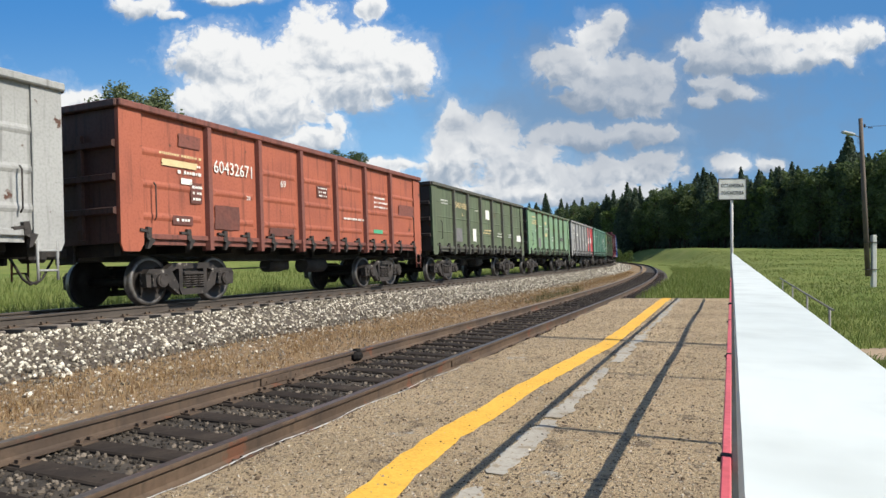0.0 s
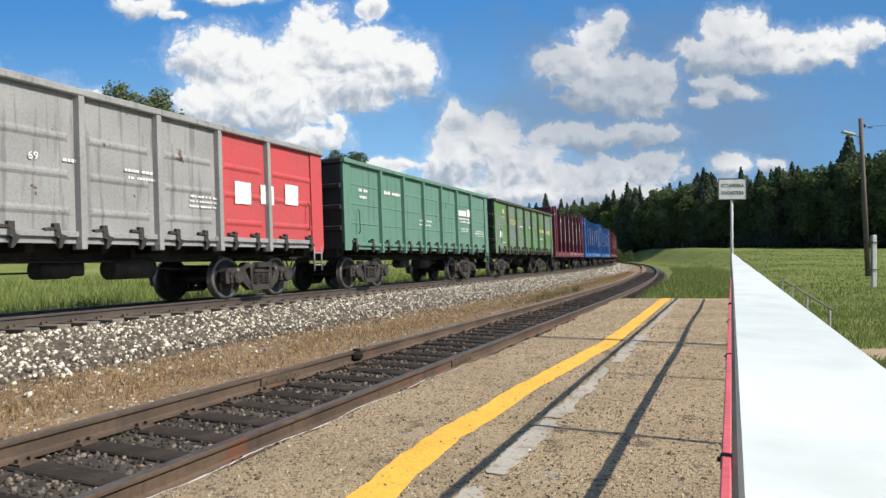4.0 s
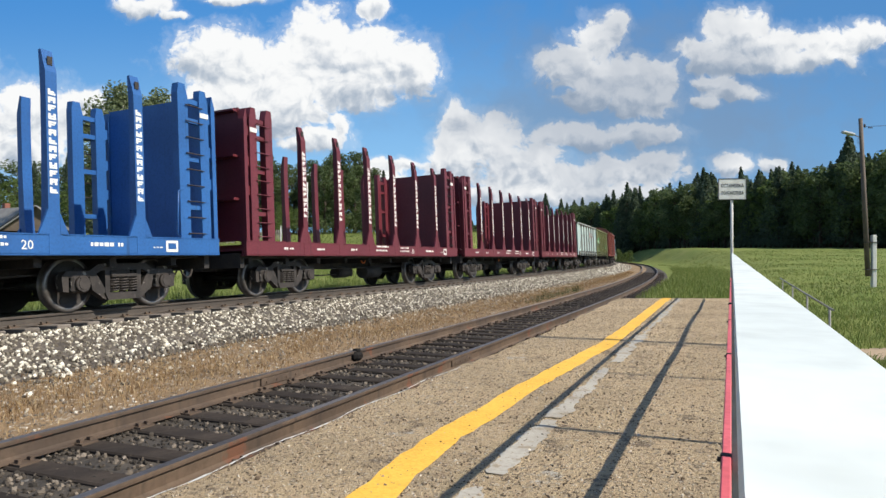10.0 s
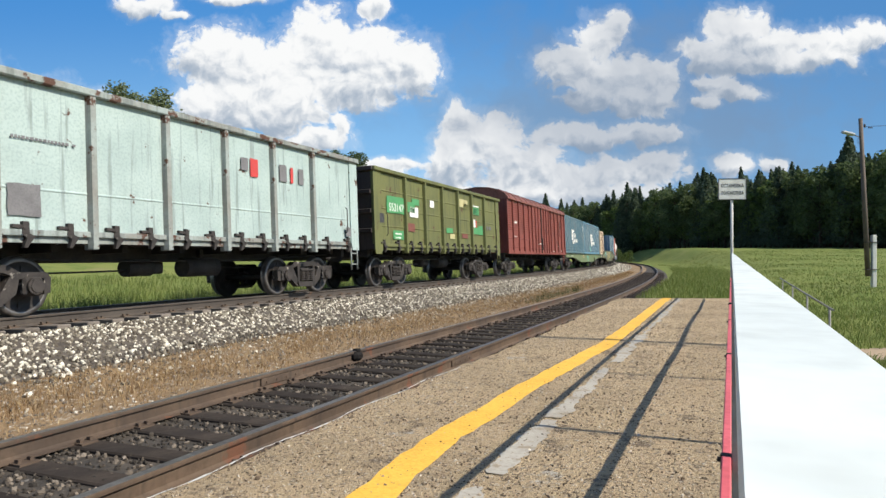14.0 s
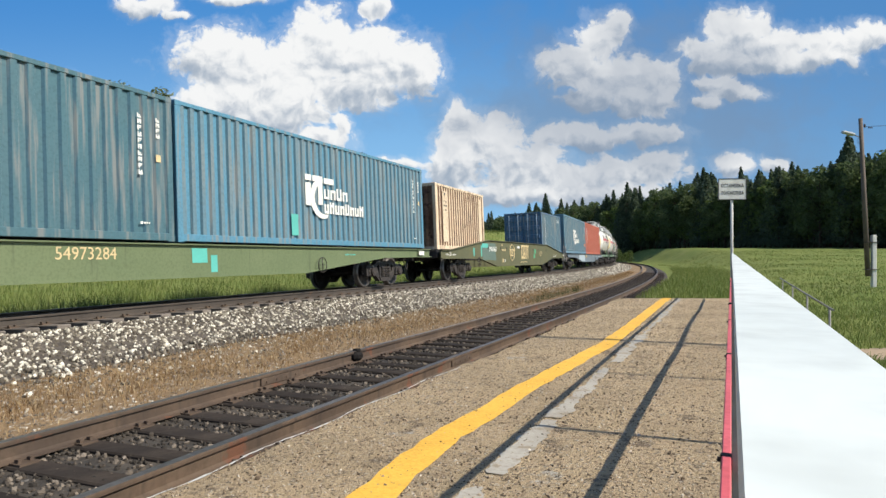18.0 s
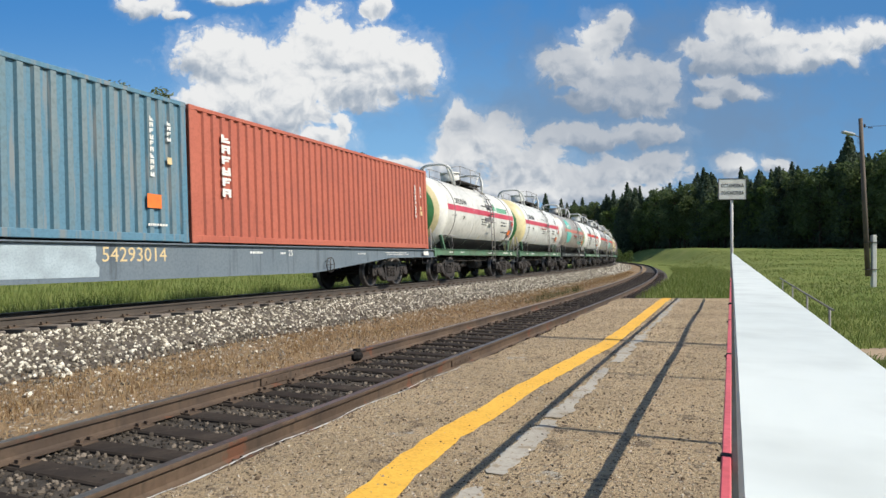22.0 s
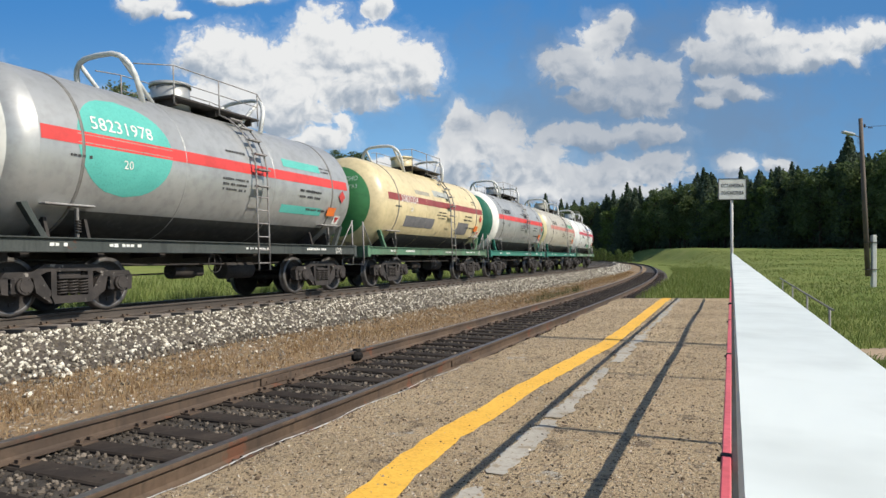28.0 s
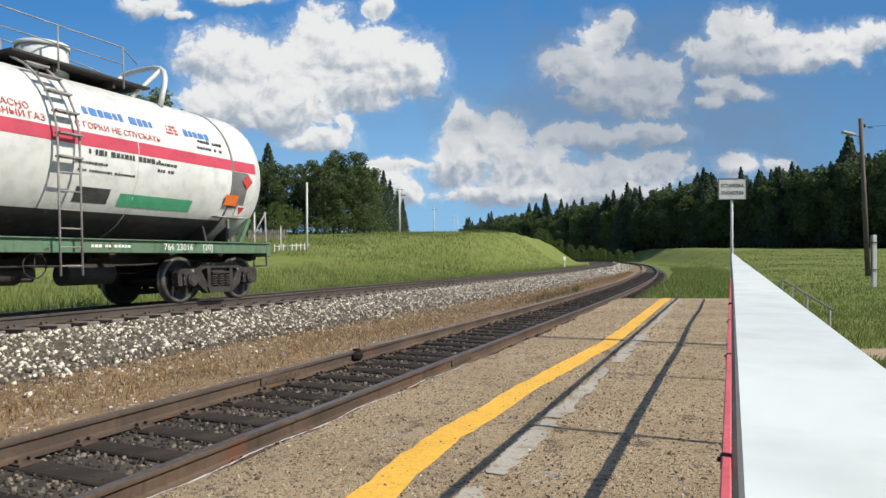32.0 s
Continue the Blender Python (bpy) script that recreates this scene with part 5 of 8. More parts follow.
# 2: orange-red open wagon
c = 5.62
P = rusty("orange_red_wagon_paint", (0.335, 0.094, 0.052), (0.275, 0.078, 0.046), 0.66, 0.53)
M_REDTRIM = rusty("dark_red_trim", (0.175, 0.058, 0.042), None, 0.62, 0.50)
# this wagon's end shade is painted in as dark red-brown
w = couple(gondola(c, "orange-red open freight wagon with faded stencils and rust", P, "pressed", M_REDTRIM, endp=rusty("shaded_red_end_paint", (0.085, 0.036, 0.028), None, 0.6, 0.5)), c, 8.65)
write(w, "60432671", -4.06, 2.70, 0.28, GY, wide=0.86)
marks(w, -5.55, 2.86, 1.3, 0.11, GY, M_LET_Y, 1, 31)
patch(w, -5.50, 2.68, 0.95, 0.13, GY, M_LET_Y)
marks(w, -4.95, 2.70, 0.5, 0.10, GY, M_LET_W, 1, 33)
marks(w, -5.15, 2.52, 0.8, 0.15, GY, M_LET_W, 1, 34)
patch(w, -5.05, 3.10, 0.62, 0.26, GY, M_REDTRIM)
patch(w, -5.0, 2.36, 0.30, 0.12, GY, M_LET_W, "white_triangle")
patch(w, -4.75, 2.0, 0.32, 0.42, GY, M_BURNT)
marks(w, -4.72, 2.03, 0.28, 0.36, GY - 0.003, M_LET_W, 3, 36)
patch(w, -5.25, 1.55, 0.55, 0.18, GY, M_BURNT)
marks(w, -5.2, 1.58, 0.5, 0.13, GY - 0.003, M_LET_W, 1, 37)
patch(w, -4.06, 1.5, 0.80, 0.52, GY, M_BURNT)
write(w, "69", -1.72, 2.62, 0.17, GY)
write(w, "20", -3.0, 2.2, 0.09, GY)
patch(w, -2.2, 1.42, 1.0, 0.2, GY, M_BURNT)
patch(w, -0.10, 2.5, 0.5, 0.32, GY, M_BURNT)
marks(w, -0.08, 2.5, 0.48, 0.30, GY - 0.003, M_LET_W, 3, 40)
marks(w, 1.15, 1.95, 1.5, 0.13, GY, M_LET_W, 1, 41)
marks(w, 3.0, 2.4, 1.0, 0.42, GY, M_LET_W, 3, 42)
patch(w, 4.8, 2.3, 1.3, 0.36, GY, M_REDTRIM)
patch(w, 3.0, 1.65, 0.6, 0.12, GY, M_LET_G)
# 3: dull green open wagon
c += 14.1
P = rusty("dull_green_wagon_paint", (0.088, 0.105, 0.062), (0.105, 0.135, 0.078), 0.66, 0.5)
T = rusty("brown_green_trim", (0.085, 0.083, 0.066), None, 0.6, 0.5)
w = couple(gondola(c, "dull olive-green open freight wagon with planked sides", P, "planked", T), c, 8.65)
write(w, "54014006", -4.0, 2.92, 0.25, GY, M_LET_Y)
write(w, "26", -3.3, 2.62, 0.12, GY, M_LET_Y)
marks(w, -5.6, 2.95, 0.8, 0.22, GY, M_LET_W, 2, 51)
patch(w, -4.05, 1.55, 0.75, 0.55, GY, M_GREYPATCH)
patch(w, -1.95, 1.6, 0.45, 0.55, GY, M_LET_W)
patch(w, -0.1, 2.65, 0.55, 0.42, GY, M_LET_W)
marks(w, -1.6, 2.9, 0.5, 0.11, GY, M_LET_W, 1, 52)
marks(w, -0.5, 1.95, 1.2, 0.26, GY, M_LET_Y, 2, 53)
marks(w, 1.6, 1.85, 1.2, 0.26, GY, M_LET_W, 2, 54)
marks(w, 3.5, 1.9, 0.9, 0.2, GY, M_LET_W, 2, 55)
patch(w, 5.1, 1.75, 0.8, 0.32, GY, M_LET_W)
# 4: light green open wagon
c += 14.1
P = rusty("light_green_wagon_paint", (0.155, 0.245, 0.135), (0.170, 0.265, 0.185), 0.68, 0.58)
w = couple(gondola(c, "light green open freight wagon with planked sides", P, "planked", rusty("worn_green_trim", (0.115, 0.165, 0.10), (0.10, 0.12, 0.08), 0.55, 0.46), chamfer=False), c, 8.65)
write(w, "62043559", -5.4, 2.85, 0.27, GY, M_LET_Y)
marks(w, -5.4, 3.2, 0.9, 0.16, GY, M_LET_Y, 1, 61)
write(w, "20", -4.65, 2.4, 0.15, GY)
patch(w, -3.95, 1.55, 0.75, 0.55, GY, M_GREYPATCH)
marks(w, -3.7, 2.75, 0.9, 0.12, GY, M_LET_W, 1, 62)
patch(w, -1.9, 2.95, 0.4, 0.18, GY, M_LET_Y)
marks(w, -2.0, 2.6, 1.3, 0.15, GY, M_LET_W, 2, 63)
patch(w, -1.9, 2.22, 0.55, 0.2, GY, M_LET_Y)
marks(w, 0.1, 1.95, 1.2, 0.3, GY, M_LET_W, 3, 64)
patch(w, 3.1, 2.05, 1.25, 0.22, GY, M_LET_K)
marks(w, 3.5, 2.1, 0.8, 0.1, GY - 0.003, M_LET_W, 1, 65)
# 5: grey open wagon with a red end
c += 14.1
P = rusty("mid_grey_wagon_paint", (0.265, 0.262, 0.258), (0.225, 0.22, 0.215), 0.64, 0.53)
w = couple(gondola(c, "grey open freight wagon with a red painted end", P, "pressed", last_paint=rusty("bright_red_wagon_paint", (0.44, 0.055, 0.06), None, 0.7, 0.62)), c, 8.65)
write(w, "61960647", -4.02, 2.62, 0.26, GY)
marks(w, -5.2, 2.72, 0.7, 0.2, GY, M_LET_W, 2, 71)
patch(w, -5.1, 3.1, 0.3, 0.18, GY, M_LET_W)
patch(w, -4.05, 1.55, 0.8, 0.52, GY, M_GREYPATCH)
write(w, "69", -1.8, 2.45, 0.13, GY)
marks(w, -1.2, 2.45, 0.4, 0.12, GY, M_LET_W, 1, 72)
marks(w, 0.0, 2.3, 1.0, 0.25, GY, M_LET_W, 2, 73)
marks(w, 1.5, 1.9, 1.2, 0.3, GY, M_LET_W, 3, 74)
patch(w, 3.0, 2.1, 0.55, 0.5, GY, M_LET_W, "brand_mark")
patch(w, 3.9, 2.15, 0.5, 0.45, GY, M_LET_W, "brand_mark")
patch(w, 4.85, 2.2, 0.55, 0.5, GY, M_LET_W, "brand_mark")
# 6: sea green open wagon
c += 14.1
P = rusty("sea_green_wagon_paint", (0.090, 0.190, 0.140), (0.105, 0.20, 0.155), 0.66, 0.55)
w = couple(gondola(c, "sea-green open freight wagon with white company marks", P, "planked", chamfer=False), c, 8.65)
marks(w, -4.0, 2.85, 1.3, 0.24, GY, M_LET_W, 1, 80)
marks(w, 0.9 - 2.2, 2.0, 1.2, 0.3, GY, M_LET_W, 2, 81)
patch(w, 2.75, 2.62, 0.9, 0.22, GY, M_LET_W, "brand_mark")
patch(w, 3.75, 2.62, 0.35, 0.30, GY, M_LET_W, "brand_mark")
marks(w, 2.75, 2.32, 1.4, 0.24, GY, M_LET_W, 2, 82, name="brand_mark")
marks(w, 2.9, 1.95, 1.0, 0.2, GY, M_LET_W, 2, 83)
marks(w, 4.6, 1.8, 1.2, 0.3, GY, M_LET_W, 3, 84)
marks(w, -5.6, 2.6, 0.5, 0.4, GY, M_LET_W, 2, 85)
# 7: patched green open wagon
c += 14.1
k = Nodes("patched_green_wagon_paint")
v = k.coords((0.55, 0.55, 1.15))
a = k.ramp(k.noise(v, 1.0, 3), 0.44, 0.54)
col = k.mix(a, (0.085, 0.165, 0.055), (0.125, 0.165, 0.140))
col = k.mix(k.ramp(k.noise(k.coords((1.2, 1.2, 1.2)), 1.4, 4), 0.58, 0.64), col, (0.065, 0.22, 0.07))
col = k.mix(k.ramp(k.noise(k.coords(), 2.6, 6, 0.65), 0.60, 0.66), col, (0.115, 0.062, 0.035))
f = k.noise(k.coords(), 20, 3)
col = k.mix(k.ramp(f, 0.45, 0.75), col, k.mix(0.4, col, (0.05, 0.06, 0.04)))
k.bump(f, 0.2, 0.006)
P = k.done(col, 0.65, 0, 0.4)
w = couple(gondola(c, "patched green open freight wagon with rust and grey repairs", P, "planked", rusty("dark_green_trim", (0.060, 0.085, 0.048), None, 0.54, 0.46), chamfer=False), c, 8.65)
write(w, "55353296", -4.02, 2.62, 0.26, GY, M_LET_Y)
marks(w, -5.4, 2.8, 0.7, 0.16, GY, M_LET_Y, 2, 91)
patch(w, -5.1, 3.1, 0.25, 0.2, GY, M_LET_Y)
patch(w, -5.7, 1.9, 0.4, 0.3, GY, M_LET_W)
marks(w, -5.5, 1.62, 0.9, 0.08, GY, M_LET_W, 1, 92)
marks(w, -1.9, 2.5, 0.9, 0.14, GY, M_LET_W, 1, 93)
marks(w, 0.1, 2.5, 0.7, 0.18, GY, M_LET_W, 2, 94)
marks(w, 2.75, 2.35, 1.3, 0.30, GY, M_LET_Y, 1, 95, name="brand_mark")
marks(w, 4.5, 2.3, 0.7, 0.30, GY, M_LET_Y, 1, 96, name="brand_mark")
patch(w, 5.35, 2.3, 0.12, 0.3, GY, M_LET_Y, "brand_mark")
patch(w, 5.6, 2.3, 0.12, 0.3, GY, M_LET_Y, "brand_mark")
marks(w, 2.9, 1.95, 0.9, 0.15, GY, M_LET_W, 2, 97)
# 8 to 13: log wagons
MAROON = rusty("maroon_paint", (0.120, 0.019, 0.028), (0.10, 0.017, 0.025), 0.72, 0.60, 0.5)
BLUE = rusty("bright_blue_paint", (0.020, 0.098, 0.295), (0.017, 0.080, 0.245), 0.74, 0.60, 0.45)
c = 89.8
for i, pm in enumerate((MAROON, BLUE, BLUE, MAROON, MAROON, MAROON)):
    couple(stake_wagon(c, ("bright blue" if pm is BLUE else "maroon") + " empty log wagon with tall stakes and end walls", pm, "94938396" if i == 1 else ""), c, 8.9)
    c += 13.97
# 14: pale blue-grey open wagon
c = 173.75
P = rusty("pale_aqua_wagon_paint", (0.36, 0.44, 0.42), (0.30, 0.375, 0.36), 0.64, 0.55)
w = couple(gondola(c, "pale aqua open freight wagon with smooth worn sides", P, "smooth", rusty("worn_aqua_trim", (0.27, 0.31, 0.295), (0.20, 0.19, 0.17), 0.56, 0.48), chamfer=False, top=3.77), c, 8.65)
patch(w, 1.65, 2.75, 0.28, 0.42, GY, M_LET_R, "brand_mark")
marks(w, 1.3, 2.8, 0.35, 0.42, GY, M_GREYPATCH, 1, 101, name="brand_mark")
patch(w, 2.75, 2.75, 0.30, 0.42, GY, M_GREYPATCH, "brand_mark")
patch(w, 3.2, 2.75, 0.12, 0.40, GY, M_LET_R, "brand_mark")
patch(w, 3.55, 2.75, 0.22, 0.40, GY, M_GREYPATCH, "brand_mark")
marks(w, -4.0, 2.7, 1.2, 0.12, GY, M_GREYPATCH, 1, 102)
patch(w, -4.05, 1.55, 0.55, 0.5, GY, M_GREYPATCH)
patch(w, 5.75, 1.5, 0.28, 0.26, GY - 0.035, M_GREYPATCH)
# 15: olive open wagon with patches
c = 187.75
P = rusty("olive_wagon_paint", (0.130, 0.135, 0.046), (0.105, 0.112, 0.042), 0.62, 0.52)
M_GRN = surf("bright_green_patch", (0.07, 0.26, 0.10), (0.06, 0.22, 0.09), 0.6, 0, 2, 25)
M_CRM = surf("cream_patch", (0.42, 0.38, 0.20), (0.36, 0.33, 0.17), 0.7, 0, 2, 25)
w = couple(gondola(c, "olive open freight wagon with green and cream paint patches", P, "planked", chamfer=True), c, 8.65)
write(w, "55314793", -5.45, 2.42, 0.26, GY - 0.003)
patch(w, -5.6, 2.35, 1.35, 0.55, GY, M_GRN)
rr = random.Random(77)
for i in range(16):
    x = rr.choice([-4.0, -2.3, -0.6, 1.1, 2.8]) + rr.uniform(-0.1, 0.6)
    patch(w, x, rr.uniform(1.5, 3.0), rr.uniform(0.3, 0.8), rr.uniform(0.18, 0.42), GY - 0.001 * (i % 3), (M_GRN, M_CRM, M_GRN, M_LET_W, P, M_REDTRIM)[i % 6])
patch(w, -5.2, 1.5, 0.8, 0.3, GY, M_GRN)
marks(w, -5.1, 1.5, 0.6, 0.25, GY - 0.003, M_LET_W, 2, 111)
patch(w, -6.15, 2.0, 0.3, 0.3, -1.503, M_LET_K)
patch(w, 2.75, 2.05, 0.26, 0.5, GY, M_LET_W, "brand_mark")
patch(w, 3.05, 2.1, 0.12, 0.42, GY, M_LET_R, "brand_mark")
marks(w, 4.5, 2.1, 0.8, 0.3, GY, M_GREYPATCH, 1, 112, name="brand_mark")
# 16: covered wagon
c = 203.05
couple(boxcar(c, "rust-red covered wagon with ribbed sides and arched roof", rusty("brick_red_wagon_paint", (0.210, 0.052, 0.038), (0.175, 0.046, 0.034), 0.66, 0.53), rusty("brown_roof", (0.19, 0.062, 0.042), None, 0.55, 0.55)), c, 12.24)
# 17: flat with two long containers
def dusty(name, c):
    return surf(name, c, tuple(x * 0.9 + 0.012 for x in c), 0.55, 0.0, 0.7, 20, spot=((0.10, 0.075, 0.06), 0.70, 3.0), streak=((0.20, 0.20, 0.19), 0.50), bump=0.12, bdist=0.006)


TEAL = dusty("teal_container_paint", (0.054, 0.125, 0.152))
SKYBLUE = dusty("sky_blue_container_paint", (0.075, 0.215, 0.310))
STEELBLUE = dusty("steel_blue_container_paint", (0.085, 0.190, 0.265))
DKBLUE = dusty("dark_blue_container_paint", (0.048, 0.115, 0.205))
ORANGE = rusty("orange_container_paint", (0.41, 0.115, 0.072), (0.37, 0.10, 0.064), 0.78, 0.62, 0.55)
BEIGE = surf("weathered_beige_container", (0.66, 0.53, 0.38), (0.56, 0.43, 0.30), 0.7, 0, 0.8, 18, spot=((0.085, 0.045, 0.03), 0.64, 4.4), streak=((0.20, 0.12, 0.08), 0.52), bump=0.2)
OLIVEF = rusty("olive_flat_paint", (0.105, 0.102, 0.050), (0.090, 0.092, 0.048), 0.68, 0.56)
GREENF = rusty("green_flat_paint", (0.130, 0.162, 0.080), (0.115, 0.148, 0.072), 0.72, 0.60)
SLATE = rusty("slate_flat_paint", (0.118, 0.148, 0.175), (0.135, 0.165, 0.19), 0.70, 0.55)
CY_ = -1.228


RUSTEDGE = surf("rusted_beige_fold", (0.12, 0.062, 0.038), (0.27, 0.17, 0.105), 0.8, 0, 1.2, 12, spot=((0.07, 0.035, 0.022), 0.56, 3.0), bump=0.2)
# blue corrugation slopes: their shade is put into this darker colour
FOLD = dusty("shaded_blue_fold", (0.050, 0.120, 0.165))
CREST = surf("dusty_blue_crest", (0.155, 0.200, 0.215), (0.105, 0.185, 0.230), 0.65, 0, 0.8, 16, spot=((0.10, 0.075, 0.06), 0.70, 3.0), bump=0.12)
# orange box: slope shade put in as a darker red-brown
REDFOLD = rusty("shaded_red_fold", (0.33, 0.088, 0.056), None, 0.78, 0.6)


def brand_block(cb):
    """A company's mark in plain shapes: a block, a crescent, and two rows of blocks."""
    for x, z, wd, h in ((-1.53, 1.06, 0.26, 0.62), (-1.53, 1.74, 0.30, 0.16), (-1.18, 1.74, 0.50, 0.16), (-0.62, 1.72, 0.52, 0.16), (-0.92, 1.12, 0.22, 0.62)):
        patch(cb, x, z, wd, h, CY_, M_LET_W, "brand_mark")
    bm = bmesh.new()
    arc = [radians(100 + 19 * i) for i in range(11)]
    bm_prism(bm, [(0.62 * math.cos(a), 0.56 * math.sin(a)) for a in arc] + [(0.10 + 0.50 * math.cos(a), 0.44 * math.sin(a)) for a in arc[::-1]], "z", 0, 0.003)
    put("brand_mark", finish("brand_mark", bm, M_LET_W), cb, m=side_m(-0.70, 1.30, CY_ - 0.003))
    for n, x0, z, wd, h in ((4, -0.62, 1.30, 0.30, 0.27), (8, -0.62, 0.90, 0.25, 0.26)):
        for i in range(n):
            bm = bmesh.new()
            for dx in (0.04, wd - 0.07):
                bm_box(bm, (dx, h * (0.5 if (i + n) % 3 else 0.62), 0), (0.085, h * (1.0 if (i + n) % 3 else 1.24), 0.003))
            bm_box(bm, (wd / 2 - 0.015, h * (0.86 if i % 2 else 0.14), 0), (wd - 0.04, 0.07, 0.0036))
            put("brand_mark", finish("brand_mark", bm, M_LET_W), cb, m=side_m(x0 + i * (wd + 0.03), z, CY_))


def codes(cb, x, z0, n=1):
    marks(cb, x, z0, 0.10, 1.2, CY_, M_LET_W, 10, 5, vertical=True)
    marks(cb, x + 0.45, z0 + 0.75, 0.10, 0.42, CY_, M_LET_W, 4, 6, vertical=True)
    patch(cb, x + 0.44, z0 + 0.30, 0.12, 0.14, CY_, M_LET_Y, "small_label")


c = 223.85
w = couple(flat_wagon(c, "dull green long flat wagon carrying two containers", GREENF), c, 18.5)
write(w, "54973284", -2.86, 0.90, 0.22, -1.404, M_LET_Y)
patch(w, 0.2, 0.82, 0.45, 0.3, -1.404, M_LET_T)
patch(w, 0.75, 0.62, 0.2, 0.36, -1.404, M_LET_T)
marks(w, -9.5, 0.98, 1.2, 0.13, -1.404, M_LET_W, 1, 131)
marks(w, -11.3, 1.0, 0.12, 0.12, -1.404, M_LET_W, 1, 132)
marks(w, 6.2, 0.95, 0.7, 0.1, -1.404, M_LET_T, 1, 133)
for x in (-6.14, 6.14):
    m = pose(x, 0, 1.245)
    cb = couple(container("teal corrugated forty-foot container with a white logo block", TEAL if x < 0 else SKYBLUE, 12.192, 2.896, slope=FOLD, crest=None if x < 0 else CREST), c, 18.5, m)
    brand_block(cb)
    codes(cb, 5.2, 1.25)
    marks(cb, 5.2, 0.3, 0.3, 0.1, CY_, M_LET_W, 1, 134)
patch(cb, -2.2, 0.25, 0.3, 0.55, CY_, M_LET_T)
# 18: hump-sided flat with two short containers
c = 249.4
w = couple(flat_wagon(c, "olive-green hump-sided flat wagon with faded lettering", OLIVEF, hump=True), c, 18.5)
SLATEGREEN = rusty("slate_green_patch", (0.105, 0.150, 0.125), (0.09, 0.135, 0.115), 0.68, 0.56)
patch(w, -7.1, 0.78, 2.15, 0.80, -1.402, SLATEGREEN)
patch(w, -8.35, 0.98, 0.16, 0.36, -1.404, M_LET_T)
patch(w, -7.3, 0.95, 0.16, 0.52, -1.404, M_LET_T)
patch(w, -7.1, 1.36, 0.9, 0.20, -1.404, M_LET_T)
write(w, "59870667", -6.02, 1.20, 0.235, -1.405, M_LET_W)
write(w, "25", -11.35, 0.98, 0.16, -1.404, M_LET_W)
marks(w, -11.75, 0.98, 0.34, 0.12, -1.404, M_LET_W, 1, 139)
marks(w, -11.0, 0.98, 0.45, 0.10, -1.404, M_LET_W, 1, 140)
bm = bmesh.new()
bm_tube(bm, [(0.44 * math.cos(a), 0.41 * math.sin(a), 0) for a in [2 * math.pi * i / 28 for i in range(29)]], 0.022, 4)
bm_box(bm, (0.12, 0.14, 0), (0.95, 0.055, 0.004))
bm_box(bm, (-0.10, -0.16, 0), (0.55, 0.055, 0.0045))
for x in (-0.30, -0.12, 0.04, 0.22):
    bm_box(bm, (x, 0.0, 0), (0.055, 0.32, 0.005))
put("brand_mark", finish("brand_mark", bm, M_LET_Y), w, m=side_m(-2.0, 1.17, -1.404))
for x, wd, gap in ((-0.07, 0.42, 0.10), (0.44, 0.36, 0.30), (0.88, 0.34, 0.0), (1.30, 0.30, 0.0)):
    bm = bmesh.new()
    bm_box(bm, (wd / 2, 0.70, 0), (wd, 0.11, 0.004))
    bm_box(bm, (0.055 if gap else (wd / 2 if wd > 0.32 else 0.055), 0.37, 0), (0.11, 0.74, 0.0045))
    if gap:
        bm_box(bm, (wd - 0.055, 0.37, 0), (0.11, 0.74, 0.0045))
        bm_box(bm, (wd / 2, gap, 0), (wd, 0.10, 0.004))
        bm_box(bm, (wd / 2, 0.05, 0), (wd, 0.10, 0.0042))
    put("brand_mark", finish("brand_mark", bm, M_LET_Y), w, m=side_m(x, 0.84, -1.405))
marks(w, -0.6, 0.60, 2.2, 0.13, -1.404, M_LET_Y, 1, 141)
marks(w, -3.95, 1.44, 0.22, 0.16, -1.404, M_LET_Y, 1, 145, name="brand_mark")
marks(w, -3.95, 1.22, 0.85, 0.14, -1.404, M_LET_Y, 1, 147, name="brand_mark")
write(w, "69", -3.45, 0.70, 0.13, -1.404, M_LET_W)
patch(w, -3.82, 0.68, 0.18, 0.18, -1.404, M_LET_Y, "brand_mark")
patch(w, -0.95, 1.40, 0.5, 0.12, -1.404, M_LET_W)
patch(w, 2.95, 1.15, 0.42, 0.24, -1.404, M_LET_G)
patch(w, 2.72, 0.86, 0.36, 0.26, -1.404, M_LET_G)
marks(w, 4.2, 1.0, 0.8, 0.3, -1.404, M_LET_Y, 3, 142)
marks(w, 8.3, 0.95, 0.9, 0.16, -1.404, M_LET_W, 2, 143)
cb = couple(container("rust-streaked beige twenty-foot container", BEIGE, 6.058, 2.591, pitch=0.265, slope=RUSTEDGE, endp=RUSTEDGE), c, 18.5, pose(-9.1, 0, 1.225))
patch(cb, -2.35, 0.3, 0.5, 2.05, CY_, BEIGE, "plain_panel")
patch(cb, 2.2, 0.3, 0.45, 2.05, CY_, BEIGE, "plain_panel")
marks(cb, -2.25, 1.5, 0.35, 0.5, CY_ - 0.004, M_LET_K, 3, 144)
patch(cb, -2.15, 2.15, 0.16, 0.12, CY_ - 0.004, M_LET_K, "brand_mark")
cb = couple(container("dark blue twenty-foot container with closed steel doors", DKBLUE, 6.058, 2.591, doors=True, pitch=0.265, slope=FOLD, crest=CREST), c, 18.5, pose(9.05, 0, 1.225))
marks(cb, -2.1, 0.5, 0.14, 1.75, CY_, M_LET_W, 14, 9, vertical=True, name="brand_mark")
marks(cb, 1.6, 2.1, 0.9, 0.2, CY_, M_LET_W, 2, 146)
